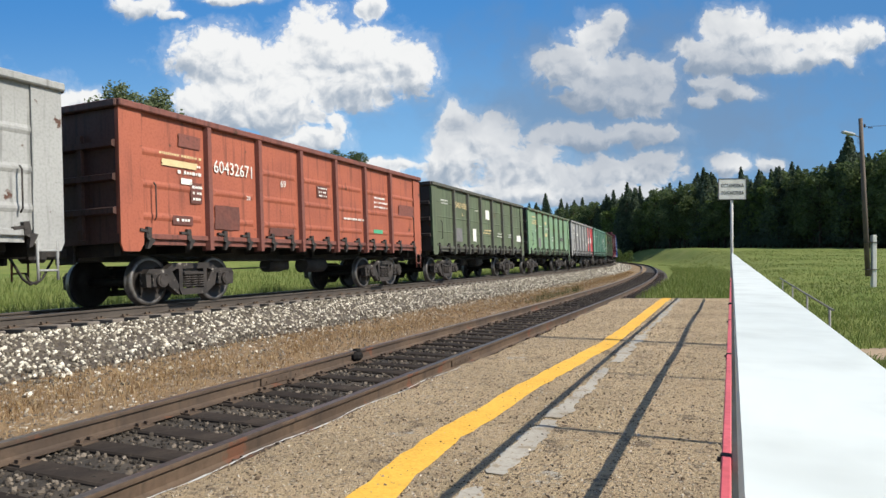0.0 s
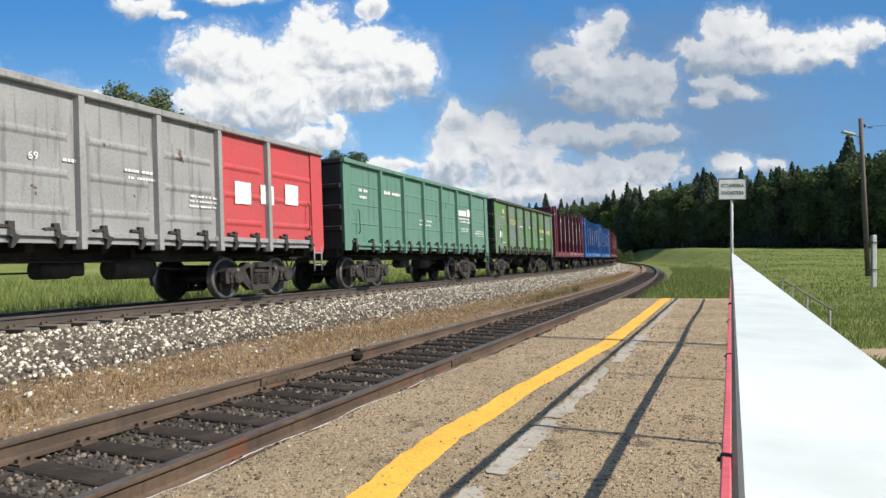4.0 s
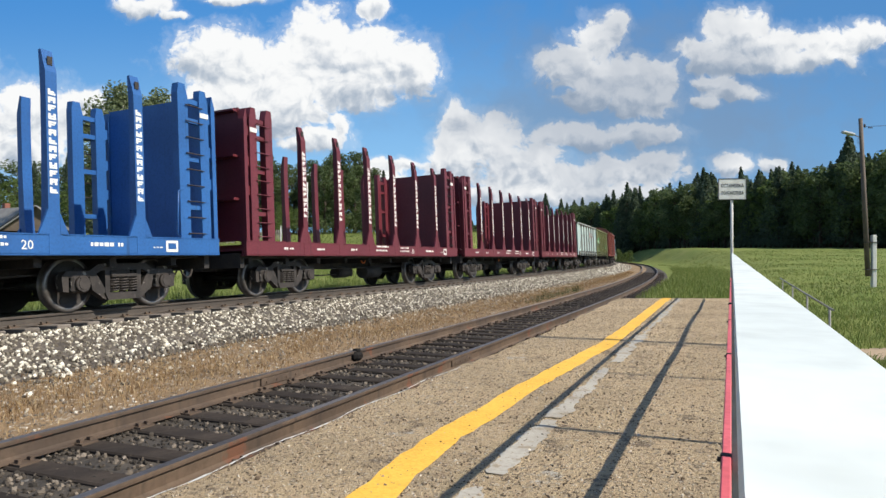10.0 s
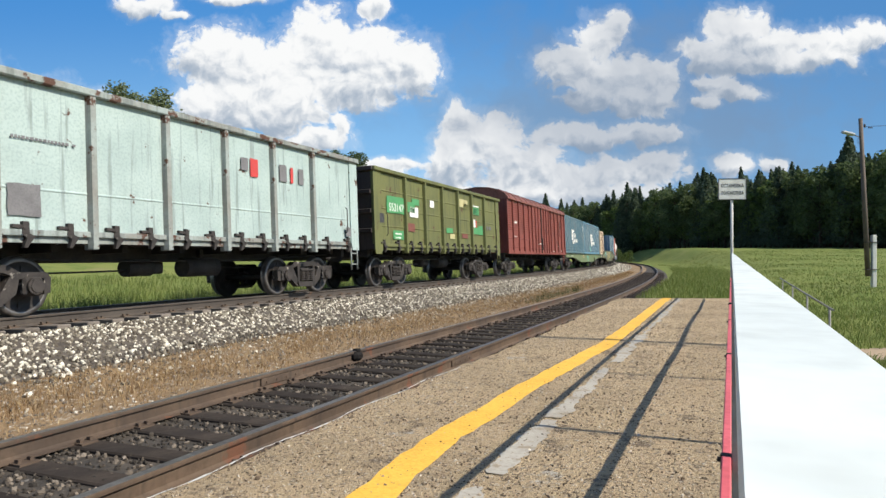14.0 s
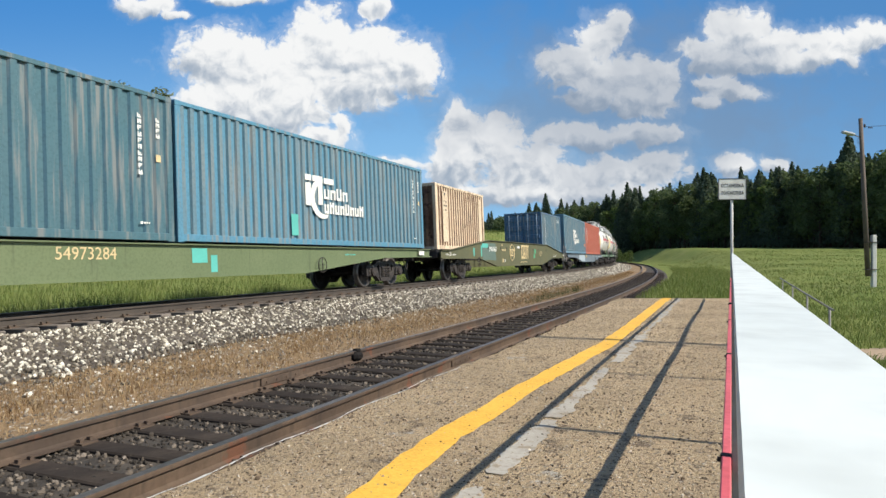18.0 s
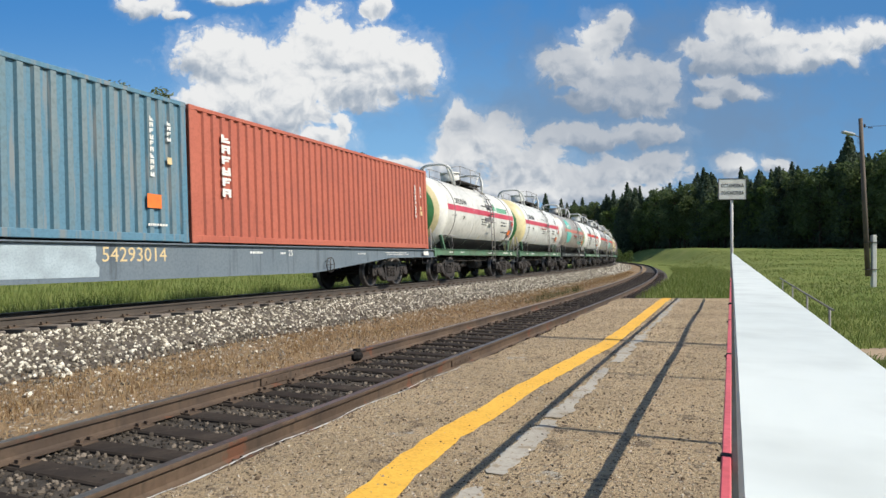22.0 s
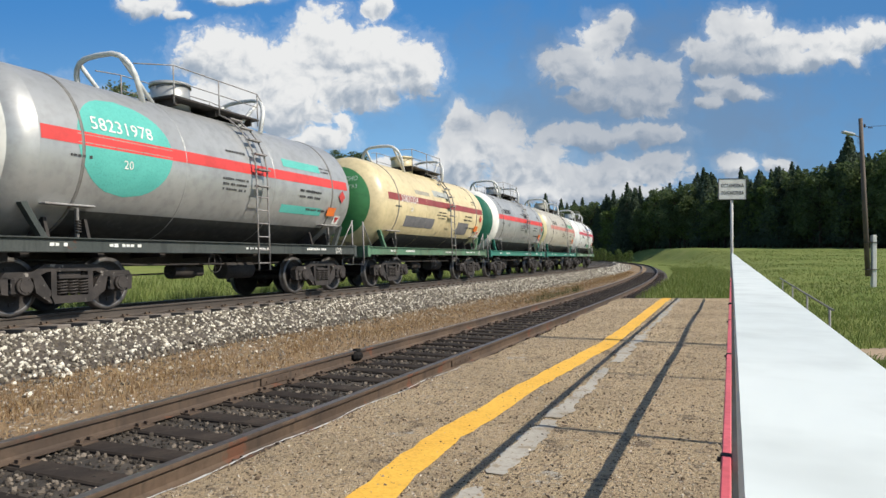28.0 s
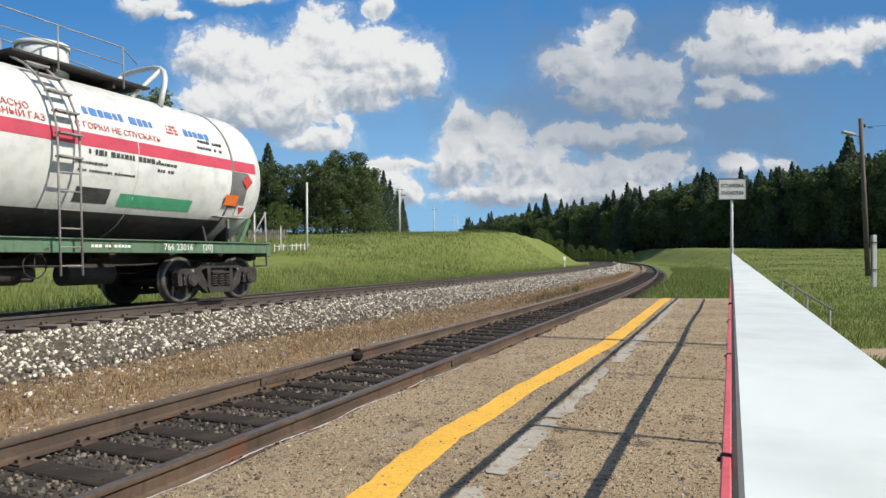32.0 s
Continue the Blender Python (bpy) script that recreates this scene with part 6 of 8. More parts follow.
# 19: flat with a blue and an orange container
c = 275.2
w = couple(flat_wagon(c, "slate-grey long flat wagon carrying two containers", SLATE), c, 18.5)
write(w, "54293014", -2.36, 0.86, 0.27, -1.404, M_LET_Y)
patch(w, -6.25, 0.60, 3.82, 0.54, -1.404, surf("pale_blue_patch", (0.36, 0.43, 0.47), None, 0.6), "paint_patch")
marks(w, 1.6, 0.98, 0.5, 0.12, -1.404, M_LET_W, 1, 151)
marks(w, 2.75, 0.98, 0.35, 0.10, -1.404, M_LET_W, 1, 152)
write(w, "25", 3.12, 0.97, 0.14, -1.404)
marks(w, 8.2, 0.98, 1.9, 0.12, -1.404, M_LET_W, 2, 155)
marks(w, 6.5, 0.98, 0.7, 0.1, -1.404, M_LET_W, 1, 153)
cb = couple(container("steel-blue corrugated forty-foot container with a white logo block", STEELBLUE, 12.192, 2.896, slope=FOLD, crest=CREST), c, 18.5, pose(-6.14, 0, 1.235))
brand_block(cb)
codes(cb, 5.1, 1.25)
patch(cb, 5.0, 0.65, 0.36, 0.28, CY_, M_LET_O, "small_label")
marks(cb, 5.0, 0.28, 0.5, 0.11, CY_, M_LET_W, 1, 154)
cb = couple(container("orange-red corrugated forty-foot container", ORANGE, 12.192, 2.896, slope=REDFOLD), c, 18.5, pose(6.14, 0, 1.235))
marks(cb, -5.15, 1.0, 0.30, 1.45, CY_, M_LET_W, 6, 10, vertical=True, name="brand_mark")
codes(cb, 5.0, 1.1)
patch(cb, 5.45, 1.2, 0.16, 0.16, CY_, M_LET_Y, "small_label")
# 20 to 29: gas tank wagons
def tank_paint(name, c, stain=None):
    return surf(name, c, tuple(x * 0.86 for x in c), 0.40, 0.0, 0.7, 5, spot=(stain, 0.66, 1.1) if stain else None, streak=(tuple(x * 0.82 for x in c), 0.60), bump=0.04, spec=0.5)


def silver_paint(name, c):
    return surf(name, c, tuple(x * 0.85 for x in c), 0.42, 0.45, 0.8, 5, streak=(tuple(x * 0.8 for x in c), 0.60), bump=0.04)


WHITE_T = tank_paint("white_tank_paint", (0.60, 0.59, 0.55), (0.60, 0.50, 0.27))
WHITE_U = tank_paint("clean_white_tank_paint", (0.62, 0.625, 0.60))
SILVER = silver_paint("silver_tank_paint", (0.42, 0.42, 0.41))
SILVER_W = silver_paint("warm_silver_tank_paint", (0.42, 0.395, 0.36))
CREAM = tank_paint("cream_tank_paint", (0.62, 0.51, 0.30), (0.28, 0.24, 0.19))
IVORY = tank_paint("ivory_tank_paint", (0.44, 0.405, 0.34))
CAP_G = tank_paint("green_cap_paint", (0.055, 0.22, 0.075))
CAP_P = tank_paint("pale_green_cap_paint", (0.26, 0.40, 0.21))
CAP_D = tank_paint("dark_green_cap_paint", (0.022, 0.062, 0.045))
CAP_T = tank_paint("sea_green_cap_paint", (0.025, 0.155, 0.095))
RIM_Y = tank_paint("pale_yellow_rim_paint", (0.70, 0.60, 0.34))
RIM_W = tank_paint("white_rim_paint", (0.76, 0.74, 0.68))
STR = tank_paint("red_stripe_paint", (0.50, 0.055, 0.085))
STR_F = tank_paint("faded_red_stripe", (0.52, 0.19, 0.15))
STR_V = tank_paint("vivid_red_stripe", (0.62, 0.055, 0.045))
FR_G = rusty("green_frame_paint", (0.085, 0.180, 0.108), (0.095, 0.140, 0.085), 0.62, 0.50)
FR_T = rusty("sea_green_frame_paint", (0.03, 0.17, 0.125), None, 0.66, 0.58)
FR_K = rusty("dark_frame_paint", (0.040, 0.048, 0.044), (0.055, 0.06, 0.055), 0.64, 0.5)
GREYOVAL = surf("grey_oval_paint", (0.16, 0.165, 0.17), None, 0.55)
TANKS = [
    ("white gas tank wagon with green end and red stripe", WHITE_T, FR_G, CAP_G, RIM_Y, STR, RIM_W, "58230194", M_LET_K, None),
    ("white gas tank wagon with yellowed end and red stripe", WHITE_U, FR_G, CAP_G, RIM_Y, STR, RIM_Y, "58232588", M_LET_K, None),
    ("silver gas tank wagon with turquoise oval and faded stripe", SILVER_W, FR_K, CAP_D, RIM_W, STR_F, SILVER_W, "58230392", M_LET_W, "oval"),
    ("white gas tank wagon with pale green end and grey oval", WHITE_U, FR_G, CAP_P, CAP_P, STR_V, RIM_W, "77270999", M_LET_W, "grey"),
    ("grey gas tank wagon with green end on a black frame", SILVER, FR_K, CAP_T, CAP_T, STR_V, RIM_W, "57448722", M_LET_K, None),
    ("silver gas tank wagon with turquoise oval and red stripe", SILVER, FR_K, CAP_D, RIM_W, STR_V, SILVER, "58231978", M_LET_W, "oval"),
    ("cream gas tank wagon with rust stains and dark red stripe", CREAM, FR_G, CAP_G, CREAM, tank_paint("dark_red_stripe", (0.27, 0.05, 0.04)), CREAM, "50835354", M_LET_W, None),
    ("silver gas tank wagon with dark green end and red stripe", SILVER, FR_T, CAP_T, CAP_T, STR_V, RIM_W, "50887884", M_LET_K, None),
    ("ivory gas tank wagon with green end and pale red stripe", IVORY, FR_T, CAP_T, RIM_Y, STR_F, IVORY, "58230491", M_LET_K, None),
    ("clean white gas tank wagon closing the train", WHITE_U, FR_G, CAP_G, RIM_W, STR, WHITE_U, "766 23016", M_LET_K, None),
]
c = 293.60
for i, (lab, shell, frm, cap, rim, stripe, head, num, nm, oval) in enumerate(TANKS):
    w = couple(tank_wagon(c, lab, shell, frm, cap, rim, stripe, head, ladder_x=-0.2 if i == 9 else 0.68, dx=1.0 if i == 9 else 0.0), c, 7.76)
    if oval == "oval":
        tank_ellipse(w, -2.98, 1.05, -30, 42, M_LET_T, "turquoise painted oval")
        tank_patch(w, 1.75, 3.4, 15, 23, M_LET_T, "brand_mark")
        tank_patch(w, 1.7, 3.5, -29, -21, M_LET_T)
    if oval == "grey":
        tank_ellipse(w, -2.3, 0.85, -28, 40, GREYOVAL, "grey painted oval")
    zz = 13.5 if i not in (3, 6, 9) else (-17 if i != 6 else 1)
    if i != 9:
        tank_letters(w, num, -3.75 if oval != "grey" else -2.85, zz, 0.25, nm)
    tank_letters(w, "20", -3.1 if oval == "oval" else -3.0, -10 if i not in (3, 9) else -27, 0.16, nm)
    dk = M_LET_K if i not in (3,) else M_GREYPATCH
    for j, (x, ang, wd, h, rws) in enumerate(((-4.2, -8, 0.45, 0.12, 1), (-0.6, -16, 1.0, 0.34, 3), (2.3, -14, 1.1, 0.30, 2), (-0.4, 16, 0.8, 0.14, 1), (3.4, 15, 0.5, 0.2, 2), (2.6, -26, 1.3, 0.14, 1))):
        if i != 9:
            tank_marks(w, x, ang, wd, h, dk, rws, 200 + j + i * 7)
    if i in (0, 8):
        for q in range(5):
            tank_patch(w, 1.95 + q * 0.34, 2.22 + q * 0.34, 12.5, 21.5, M_LET_G, "brand_mark")
        bm = bmesh.new()
        bm_prism(bm, [(0, 0), (0.42, 0), (0.21, 0.4)], "z", 0, 0.003)
        put("brand_mark", finish("brand_mark", bm, M_LET_G), w, m=side_m(1.35, TANK_Z + 0.38, -(TANK_R * 0.965 + 0.012), 16))
    if i == 9:
        tank_marks(w, 0.14, 22, 1.95, 0.26, M_LET_B, 1, 310, "brand_mark")
        tank_marks(w, 2.15, 22, 0.34, 0.24, M_LET_R, 3, 311, "brand_mark")
        tank_marks(w, 2.58, 22, 0.80, 0.26, M_LET_B, 1, 313, "brand_mark")
        tank_letters(w, "С ГОРКИ НЕ СПУСКАТЬ", 0.05, 13.5, 0.115, M_LET_R)
        tank_marks(w, 0.10, -4.5, 1.85, 0.15, M_LET_K, 1, 312, "brand_mark")
        tank_letters(w, "СЖИЖЕННЫЙ ГАЗ", -1.95, 12.5, 0.115, M_LET_R)
        tank_letters(w, "ОГНЕОПАСНО", -1.85, 18.5, 0.115, M_LET_R)
        tank_patch(w, 0.14, 0.83, -36, -25, M_LET_K)
        tank_patch(w, 1.05, 2.85, -37, -27, M_LET_G)
        tank_patch(w, 3.95, 4.42, -30, 1, M_GREYPATCH, "label_panel")
        tank_marks(w, 0.0, -11, 0.8, 0.10, M_LET_K, 1, 314)
        tank_marks(w, 0.0, -16, 1.4, 0.10, M_LET_K, 1, 315)
        tank_marks(w, 1.75, -10, 0.45, 0.26, M_LET_K, 2, 316)
        tank_marks(w, 2.9, 13, 0.9, 0.30, M_LET_K, 2, 317)
        tank_letters(w, "766 23016", -3.05, -8, 0.22, M_LET_K)
        write(w, "766 23016", 1.95, 1.06, 0.13, -1.437, M_LET_W)
        write(w, "[20]", 3.0, 1.06, 0.13, -1.437, M_LET_W)
    if i in (1, 2):
        tank_letters(w, "С ГОРКИ НЕ СПУСКАТЬ", -1.1, -6 if i == 1 else -9, 0.11, M_LET_R)
    if i == 0:
        tank_patch(w, 3.98, 4.54, -34, 0, M_GREYPATCH, "label_panel")
    if i == 6:
        tank_patch(w, -3.3, -0.75, -31, -16, M_GREYPATCH)
        tank_patch(w, 1.75, 3.0, -36, -16, M_GREYPATCH)
        tank_patch(w, -0.75, 0.95, 17, 27, surf("pale_blue_grey_patch", (0.40, 0.41, 0.38), None, 0.5))
        tank_patch(w, -2.45, -1.15, 15, 21, surf("dusty_grey_patch", (0.36, 0.33, 0.26), None, 0.6))
    if i in (0, 7):
        tank_patch(w, 0.3, 1.2, 13, 24, M_GREYPATCH)
        tank_patch(w, -0.1, 1.15, -8, -1, M_GREYPATCH)
    marks(w, -4.6, 1.06, 0.4, 0.14, -1.435, M_LET_W, 1, 330)
    marks(w, -3.4, 1.06, 0.7, 0.14, -1.435, M_LET_W, 1, 331 + i)
    marks(w, 0.2, 1.06, 1.0, 0.12, -1.435, M_LET_W, 1, 341 + i)
    if i != 9:
        write(w, "[20]", 4.1, 1.06, 0.13, -1.437, M_LET_W)
        marks(w, 2.6, 1.06, 1.1, 0.14, -1.435, M_LET_W, 1, 351 + i)
    c += 12.03


# ---- sleepers, stones and grass along the line ----
def track_pose(s, d, z, canted=False):
    x, y, th = trk(s, d + (float(drift(s)) if d > 3 else 0.0))
    m = Matrix.Translation((x, y, z + float(grade(s)))) @ Matrix.Rotation(float(th), 4, "Z") @ Matrix.Rotation(0.0074, 4, "Y")
    return m @ Matrix.Rotation(-CANT, 4, "X") if canted else m


def sleeper_mesh(material, length, height, plates):
    bm = bmesh.new()
    bm_box(bm, (0, 0, -height / 2), (0.25, length, height), bevel=0.014)
    for y in (-0.79, 0.79):
        bm_box(bm, (0, y, 0.008), (0.17, 0.36, 0.018), mi=1)
        if plates:
            for dy in (-0.115, 0.115):
                for dx in (-0.05, 0.05):
                    bm_box(bm, (dx, y + dy, 0.028), (0.03, 0.04, 0.035), mi=1)
    return finish("sleeper", bm, [material, M_RAIL])


sl_main, sl_side = sleeper_mesh(M_SLEEPER, 2.75, 0.18, True), sleeper_mesh(M_SLEEPER_D, 2.75, 0.16, True)
rnd = random.Random(12)
for i in range(150):
    put("sleeper", sl_main, main_track, m=track_pose(-14 + i * 0.55, rnd.uniform(-0.03, 0.03), -0.168, True) @ pose(rnd.uniform(-0.02, 0.02), 0, 0, 0, 0, rnd.uniform(-1, 1)))
for i in range(130):
    put("sleeper", sl_side, side_track, m=track_pose(-14 + i * 0.60, SIDE + rnd.uniform(-0.05, 0.05), zs - 0.172 + rnd.uniform(-0.008, 0.002)) @ pose(rnd.uniform(-0.04, 0.04), 0, 0, 0, 0, rnd.uniform(-2, 2)))
M_LUMP = surf("black_lump", (0.010, 0.009, 0.009), (0.018, 0.016, 0.015), 0.95, 0, 4, 20, spec=0.1)
JOINT_A, JOINT_B, LUMP_S = -2.74, -0.59, -0.88
# joint bars on the siding's far rail and a black lump set on it
for s, d in ((JOINT_A, SIDE - 0.79), (22.4, SIDE - 0.79), (JOINT_B, SIDE + 0.79)):
    bm = bmesh.new()
    for y in (-0.022, 0.022):
        bm_box(bm, (0, y, -0.09), (0.8, 0.018, 0.09), bevel=0.004)
    for x in (-0.3, -0.1, 0.1, 0.3):
        bm_cyl(bm, (x, -0.045, -0.09), (x, 0.045, -0.09), 0.018, 6)
    ob = part("joint_bar", bm, M_RAIL, side_track, "bolted rail joint bar")
    ob.matrix_basis = track_pose(s, d, zs)

# plain black lump added for a dark spot of unknown origin
bm = bmesh.new()
bm_box(bm, (0, -0.03, -0.08), (0.24, 0.14, 0.15), bevel=0.05)
bm_box(bm, (0.02, -0.02, 0.0), (0.12, 0.10, 0.05), bevel=0.02)
ob = part("rail_lump", bm, M_LUMP, side_track, "black lump on the rail")
ob.matrix_basis = track_pose(LUMP_S, SIDE - 0.79, zs)

ICO_V = np.array([(0, 1, 1.618), (0, 1, -1.618), (0, -1, 1.618), (0, -1, -1.618), (1, 1.618, 0), (1, -1.618, 0), (-1, 1.618, 0), (-1, -1.618, 0), (1.618, 0, 1), (-1.618, 0, 1), (1.618, 0, -1), (-1.618, 0, -1)]) / 1.9
ICO_F = []
for a in range(12):
    for b in range(a + 1, 12):
        for cc in range(b + 1, 12):
            if all(abs(np.linalg.norm(ICO_V[p] - ICO_V[q_]) - 2 / 1.9) < 0.1 for p, q_ in ((a, b), (b, cc), (a, cc))):
                nrm = np.cross(ICO_V[b] - ICO_V[a], ICO_V[cc] - ICO_V[a])
                ICO_F.append((a, b, cc) if np.dot(nrm, ICO_V[a]) > 0 else (a, cc, b))
ICO_F = np.array(ICO_F)


def stones(name, pos, size, material, label, seed):
    """Loose stones: jittered, flattened and turned at random, all in one mesh."""
    r = np.random.RandomState(seed)
    n = len(pos)
    V = ICO_V[None] * (1 + r.uniform(-0.28, 0.28, (n, 12, 1)))
    V = V * r.uniform(0.55, 1.25, (n, 1, 3)) * size[:, None, None]
    qn = r.normal(size=(n, 4))
    qn /= np.linalg.norm(qn, axis=1)[:, None]
    w_, x_, y_, z_ = qn.T
    R = np.stack([1 - 2 * (y_**2 + z_**2), 2 * (x_ * y_ - z_ * w_), 2 * (x_ * z_ + y_ * w_), 2 * (x_ * y_ + z_ * w_), 1 - 2 * (x_**2 + z_**2), 2 * (y_ * z_ - x_ * w_),
                  2 * (x_ * z_ - y_ * w_), 2 * (y_ * z_ + x_ * w_), 1 - 2 * (x_**2 + y_**2)], -1).reshape(n, 3, 3)
    V = np.einsum("nij,nkj->nki", R, V) + pos[:, None, :]
    F = (ICO_F[None] + 12 * np.arange(n)[:, None, None]).reshape(-1, 3)
    return tagged(soup(name, V.reshape(-1, 3), F, material), label, "stones", kind="stuff")


def stone_mat(name, lo, hi, mid):
    k = Nodes(name)
    geo = k.n("NewGeometry")
    rv = geo.outputs["Random Per Island"]
    col = k.mix(k.ramp(rv, 0.25, 0.75), lo, mid)
    col = k.mix(k.ramp(rv, 0.60, 0.98), col, hi)
    f = k.noise(k.coords(), 45, 3)
    col = k.mix(k.ramp(f, 0.45, 0.8), col, k.mix(0.35, col, (0.12, 0.10, 0.08)))
    return k.done(col, 0.9, 0, 0.25)


def bed_z(d):
    return np.interp(d, [1.27, 1.43, 1.64, 2.6, 3.5, 4.2], [-0.262, -0.178, -0.165, -0.45, -0.56, -0.56])


def place(s, d, z):
    x, y, _ = trk(s, d + drift(s) * sstep((d - 4.2) / 0.8))
    return np.stack([x, y, z + grade(s)], -1)


r = np.random.RandomState(21)
M_STONE_W = stone_mat("white_crushed_stone", (0.105, 0.088, 0.068), (0.72, 0.67, 0.56), (0.33, 0.29, 0.225))
M_STONE_D = stone_mat("oily_gravel", (0.026, 0.022, 0.018), (0.20, 0.165, 0.13), (0.072, 0.058, 0.045))
n = 34000
s = -14 + 66 * r.random(n) ** 1.35
d = 1.42 + np.abs(r.normal(0, 1, n)) * 1.0
d = np.where(d > 4.6, 1.4 + 2.2 * r.random(n), d)
stones("ballast_stones", place(s, d, bed_z(d) + 0.005), r.uniform(0.014, 0.036, n) * np.where(r.random(n) > 0.96, 1.5, 1), M_STONE_W, "white and grey crushed ballast stones beside the main track", 1)
n = 15000
s, d = 50 + 120 * r.random(n), 1.3 + 2.4 * r.random(n)
stones("ballast_stones", place(s, d, bed_z(d) + 0.01), r.uniform(0.035, 0.075, n) * (0.7 + s / 180), M_STONE_W, "white and grey crushed ballast stones along the far curve", 2)
n = 3200
s, d = -14 + 45 * r.random(n), r.uniform(-1.2, 1.2, n)
stones("ballast_stones", place(s, d, -0.295 + 0.02 * d), r.uniform(0.02, 0.04, n), stone_mat("brown_ballast", (0.035, 0.029, 0.025), (0.15, 0.13, 0.11), (0.070, 0.058, 0.050)), "brown ballast stones between the rails", 3)
n = 11000
s, d = -14 + 50 * r.random(n) ** 1.4, 2.9 + 2.8 * r.random(n)
stones("verge_stones", place(s, d, -0.56), r.uniform(0.008, 0.024, n), stone_mat("dusty_pebbles", (0.11, 0.09, 0.07), (0.50, 0.46, 0.39), (0.24, 0.20, 0.155)), "scattered pale stones in the dry verge", 4)
n = 30000
s, d = -12 + 50 * r.random(n) ** 1.6, SIDE + r.uniform(-1.35, 1.3, n)
stones("siding_gravel", place(s, d, zs - 0.200), r.uniform(0.010, 0.028, n) * np.where(r.random(n) > 0.97, 1.5, 1), M_STONE_D, "dark oily gravel between the siding rails", 5)

n = 18000
y = 1.6 + 17 * r.random(n) ** 1.9
x = np.array([edge_at(v) for v in y]) + 0.04 + 3.0 * r.random(n)
lat = x * NX + y * NY
x, y = x[lat < -0.02], y[lat < -0.02]
n = len(x)
stones("platform_grit", np.stack([x, y, np.full(n, PLAT_Z + 0.001)], -1), r.uniform(0.003, 0.009, n) * np.where(r.random(n) > 0.97, 1.7, 1), stone_mat("tan_grit", (0.12, 0.085, 0.055), (0.62, 0.54, 0.43), (0.36, 0.27, 0.17)), "loose tan grit on the platform", 17)


def blades(name, base, height, width, material, label, seed, lean=0.35, category="grass"):
    """Grass: each blade two bent triangles."""
    r = np.random.RandomState(seed)
    n = len(base)
    a = r.uniform(0, 2 * np.pi, n)
    b = r.uniform(0, 2 * np.pi, n)
    dx, dy = np.cos(a) * width / 2, np.sin(a) * width / 2
    lx, ly = np.cos(b) * height * lean * r.random(n), np.sin(b) * height * lean * r.random(n)
    z0 = np.zeros(n)
    V = np.stack([base + np.stack([-dx, -dy, z0 - 0.03], -1), base + np.stack([dx, dy, z0 - 0.03], -1),
                  base + np.stack([dx * 0.7 + lx * 0.35, dy * 0.7 + ly * 0.35, height * 0.6], -1), base + np.stack([-dx * 0.7 + lx * 0.35, -dy * 0.7 + ly * 0.35, height * 0.6], -1),
                  base + np.stack([lx, ly, height], -1)], 1)
    i = 5 * np.arange(n)[:, None]
    F = np.concatenate([i + np.array([[0, 1, 2]]), i + np.array([[0, 2, 3]]), i + np.array([[3, 2, 4]])])
    return tagged(soup(name, V.reshape(-1, 3), F, material), label, category, kind="stuff")


def leaf_mat(name, a, b, c_, trans=0.35, size=0.15):
    k = Nodes(name)
    rv = k.n("NewGeometry").outputs["Random Per Island"]
    col = k.mix(k.ramp(rv, 0.1, 0.6), a, b)
    col = k.mix(k.ramp(rv, 0.65, 1.0), col, c_)
    col = k.mix(k.ramp(k.noise(k.coords(), size, 3), 0.35, 0.65), col, k.mix(0.4, col, a))
    m = k.done(col, 0.7, 0, 0.25)
    tr = k.n("BsdfTranslucent")
    k.link(col, tr.inputs["Color"])
    mx = k.n("MixShader")
    mx.inputs[0].default_value = trans
    k.link(k.bsdf.outputs[0], mx.inputs[1]), k.link(tr.outputs[0], mx.inputs[2])
    k.link(mx.outputs[0], k.t.nodes["Material Output"].inputs["Surface"])
    return m


M_DRY = leaf_mat("dry_grass", (0.15, 0.085, 0.038), (0.34, 0.220, 0.105), (0.56, 0.44, 0.26), 0.25, 1.5)
M_GRASS = leaf_mat("green_grass", (0.112, 0.150, 0.036), (0.168, 0.205, 0.052), (0.26, 0.27, 0.105), 0.42, 0.2)
M_WEED = leaf_mat("dark_weeds", (0.030, 0.050, 0.016), (0.075, 0.09, 0.03), (0.13, 0.10, 0.045), 0.3, 1.0)
n = 95000
s, d = -14 + 80 * r.random(n) ** 1.45, 2.75 + 2.85 * np.clip(r.beta(1.9, 1.5, n), 0, 1)
clump = np.sin(s * 2.3 + d * 3.1) + np.sin(s * 0.9 - d * 1.7) + r.normal(0, 0.9, n)
keep = clump > -1.5
s, d = s[keep], d[keep]
blades("dry_grass", place(s, d, -0.57), r.uniform(0.02, 0.11, len(s)), r.uniform(0.004, 0.011, len(s)), M_DRY, "dry brown grass on the verge between the tracks", 6, 1.4)
n = 420
s = 12 + 10 * r.random(n)
d = 5.35 + r.normal(0, 0.10, n)
blades("dead_weeds", place(s, d, -0.57), r.uniform(0.15, 0.45, n), r.uniform(0.006, 0.012, n), M_WEED, "dark dead weeds beside the siding", 16, 0.9, "weeds")


def on_ground(x, y):
    return np.stack([x, y, ground_z(x, y)], -1)


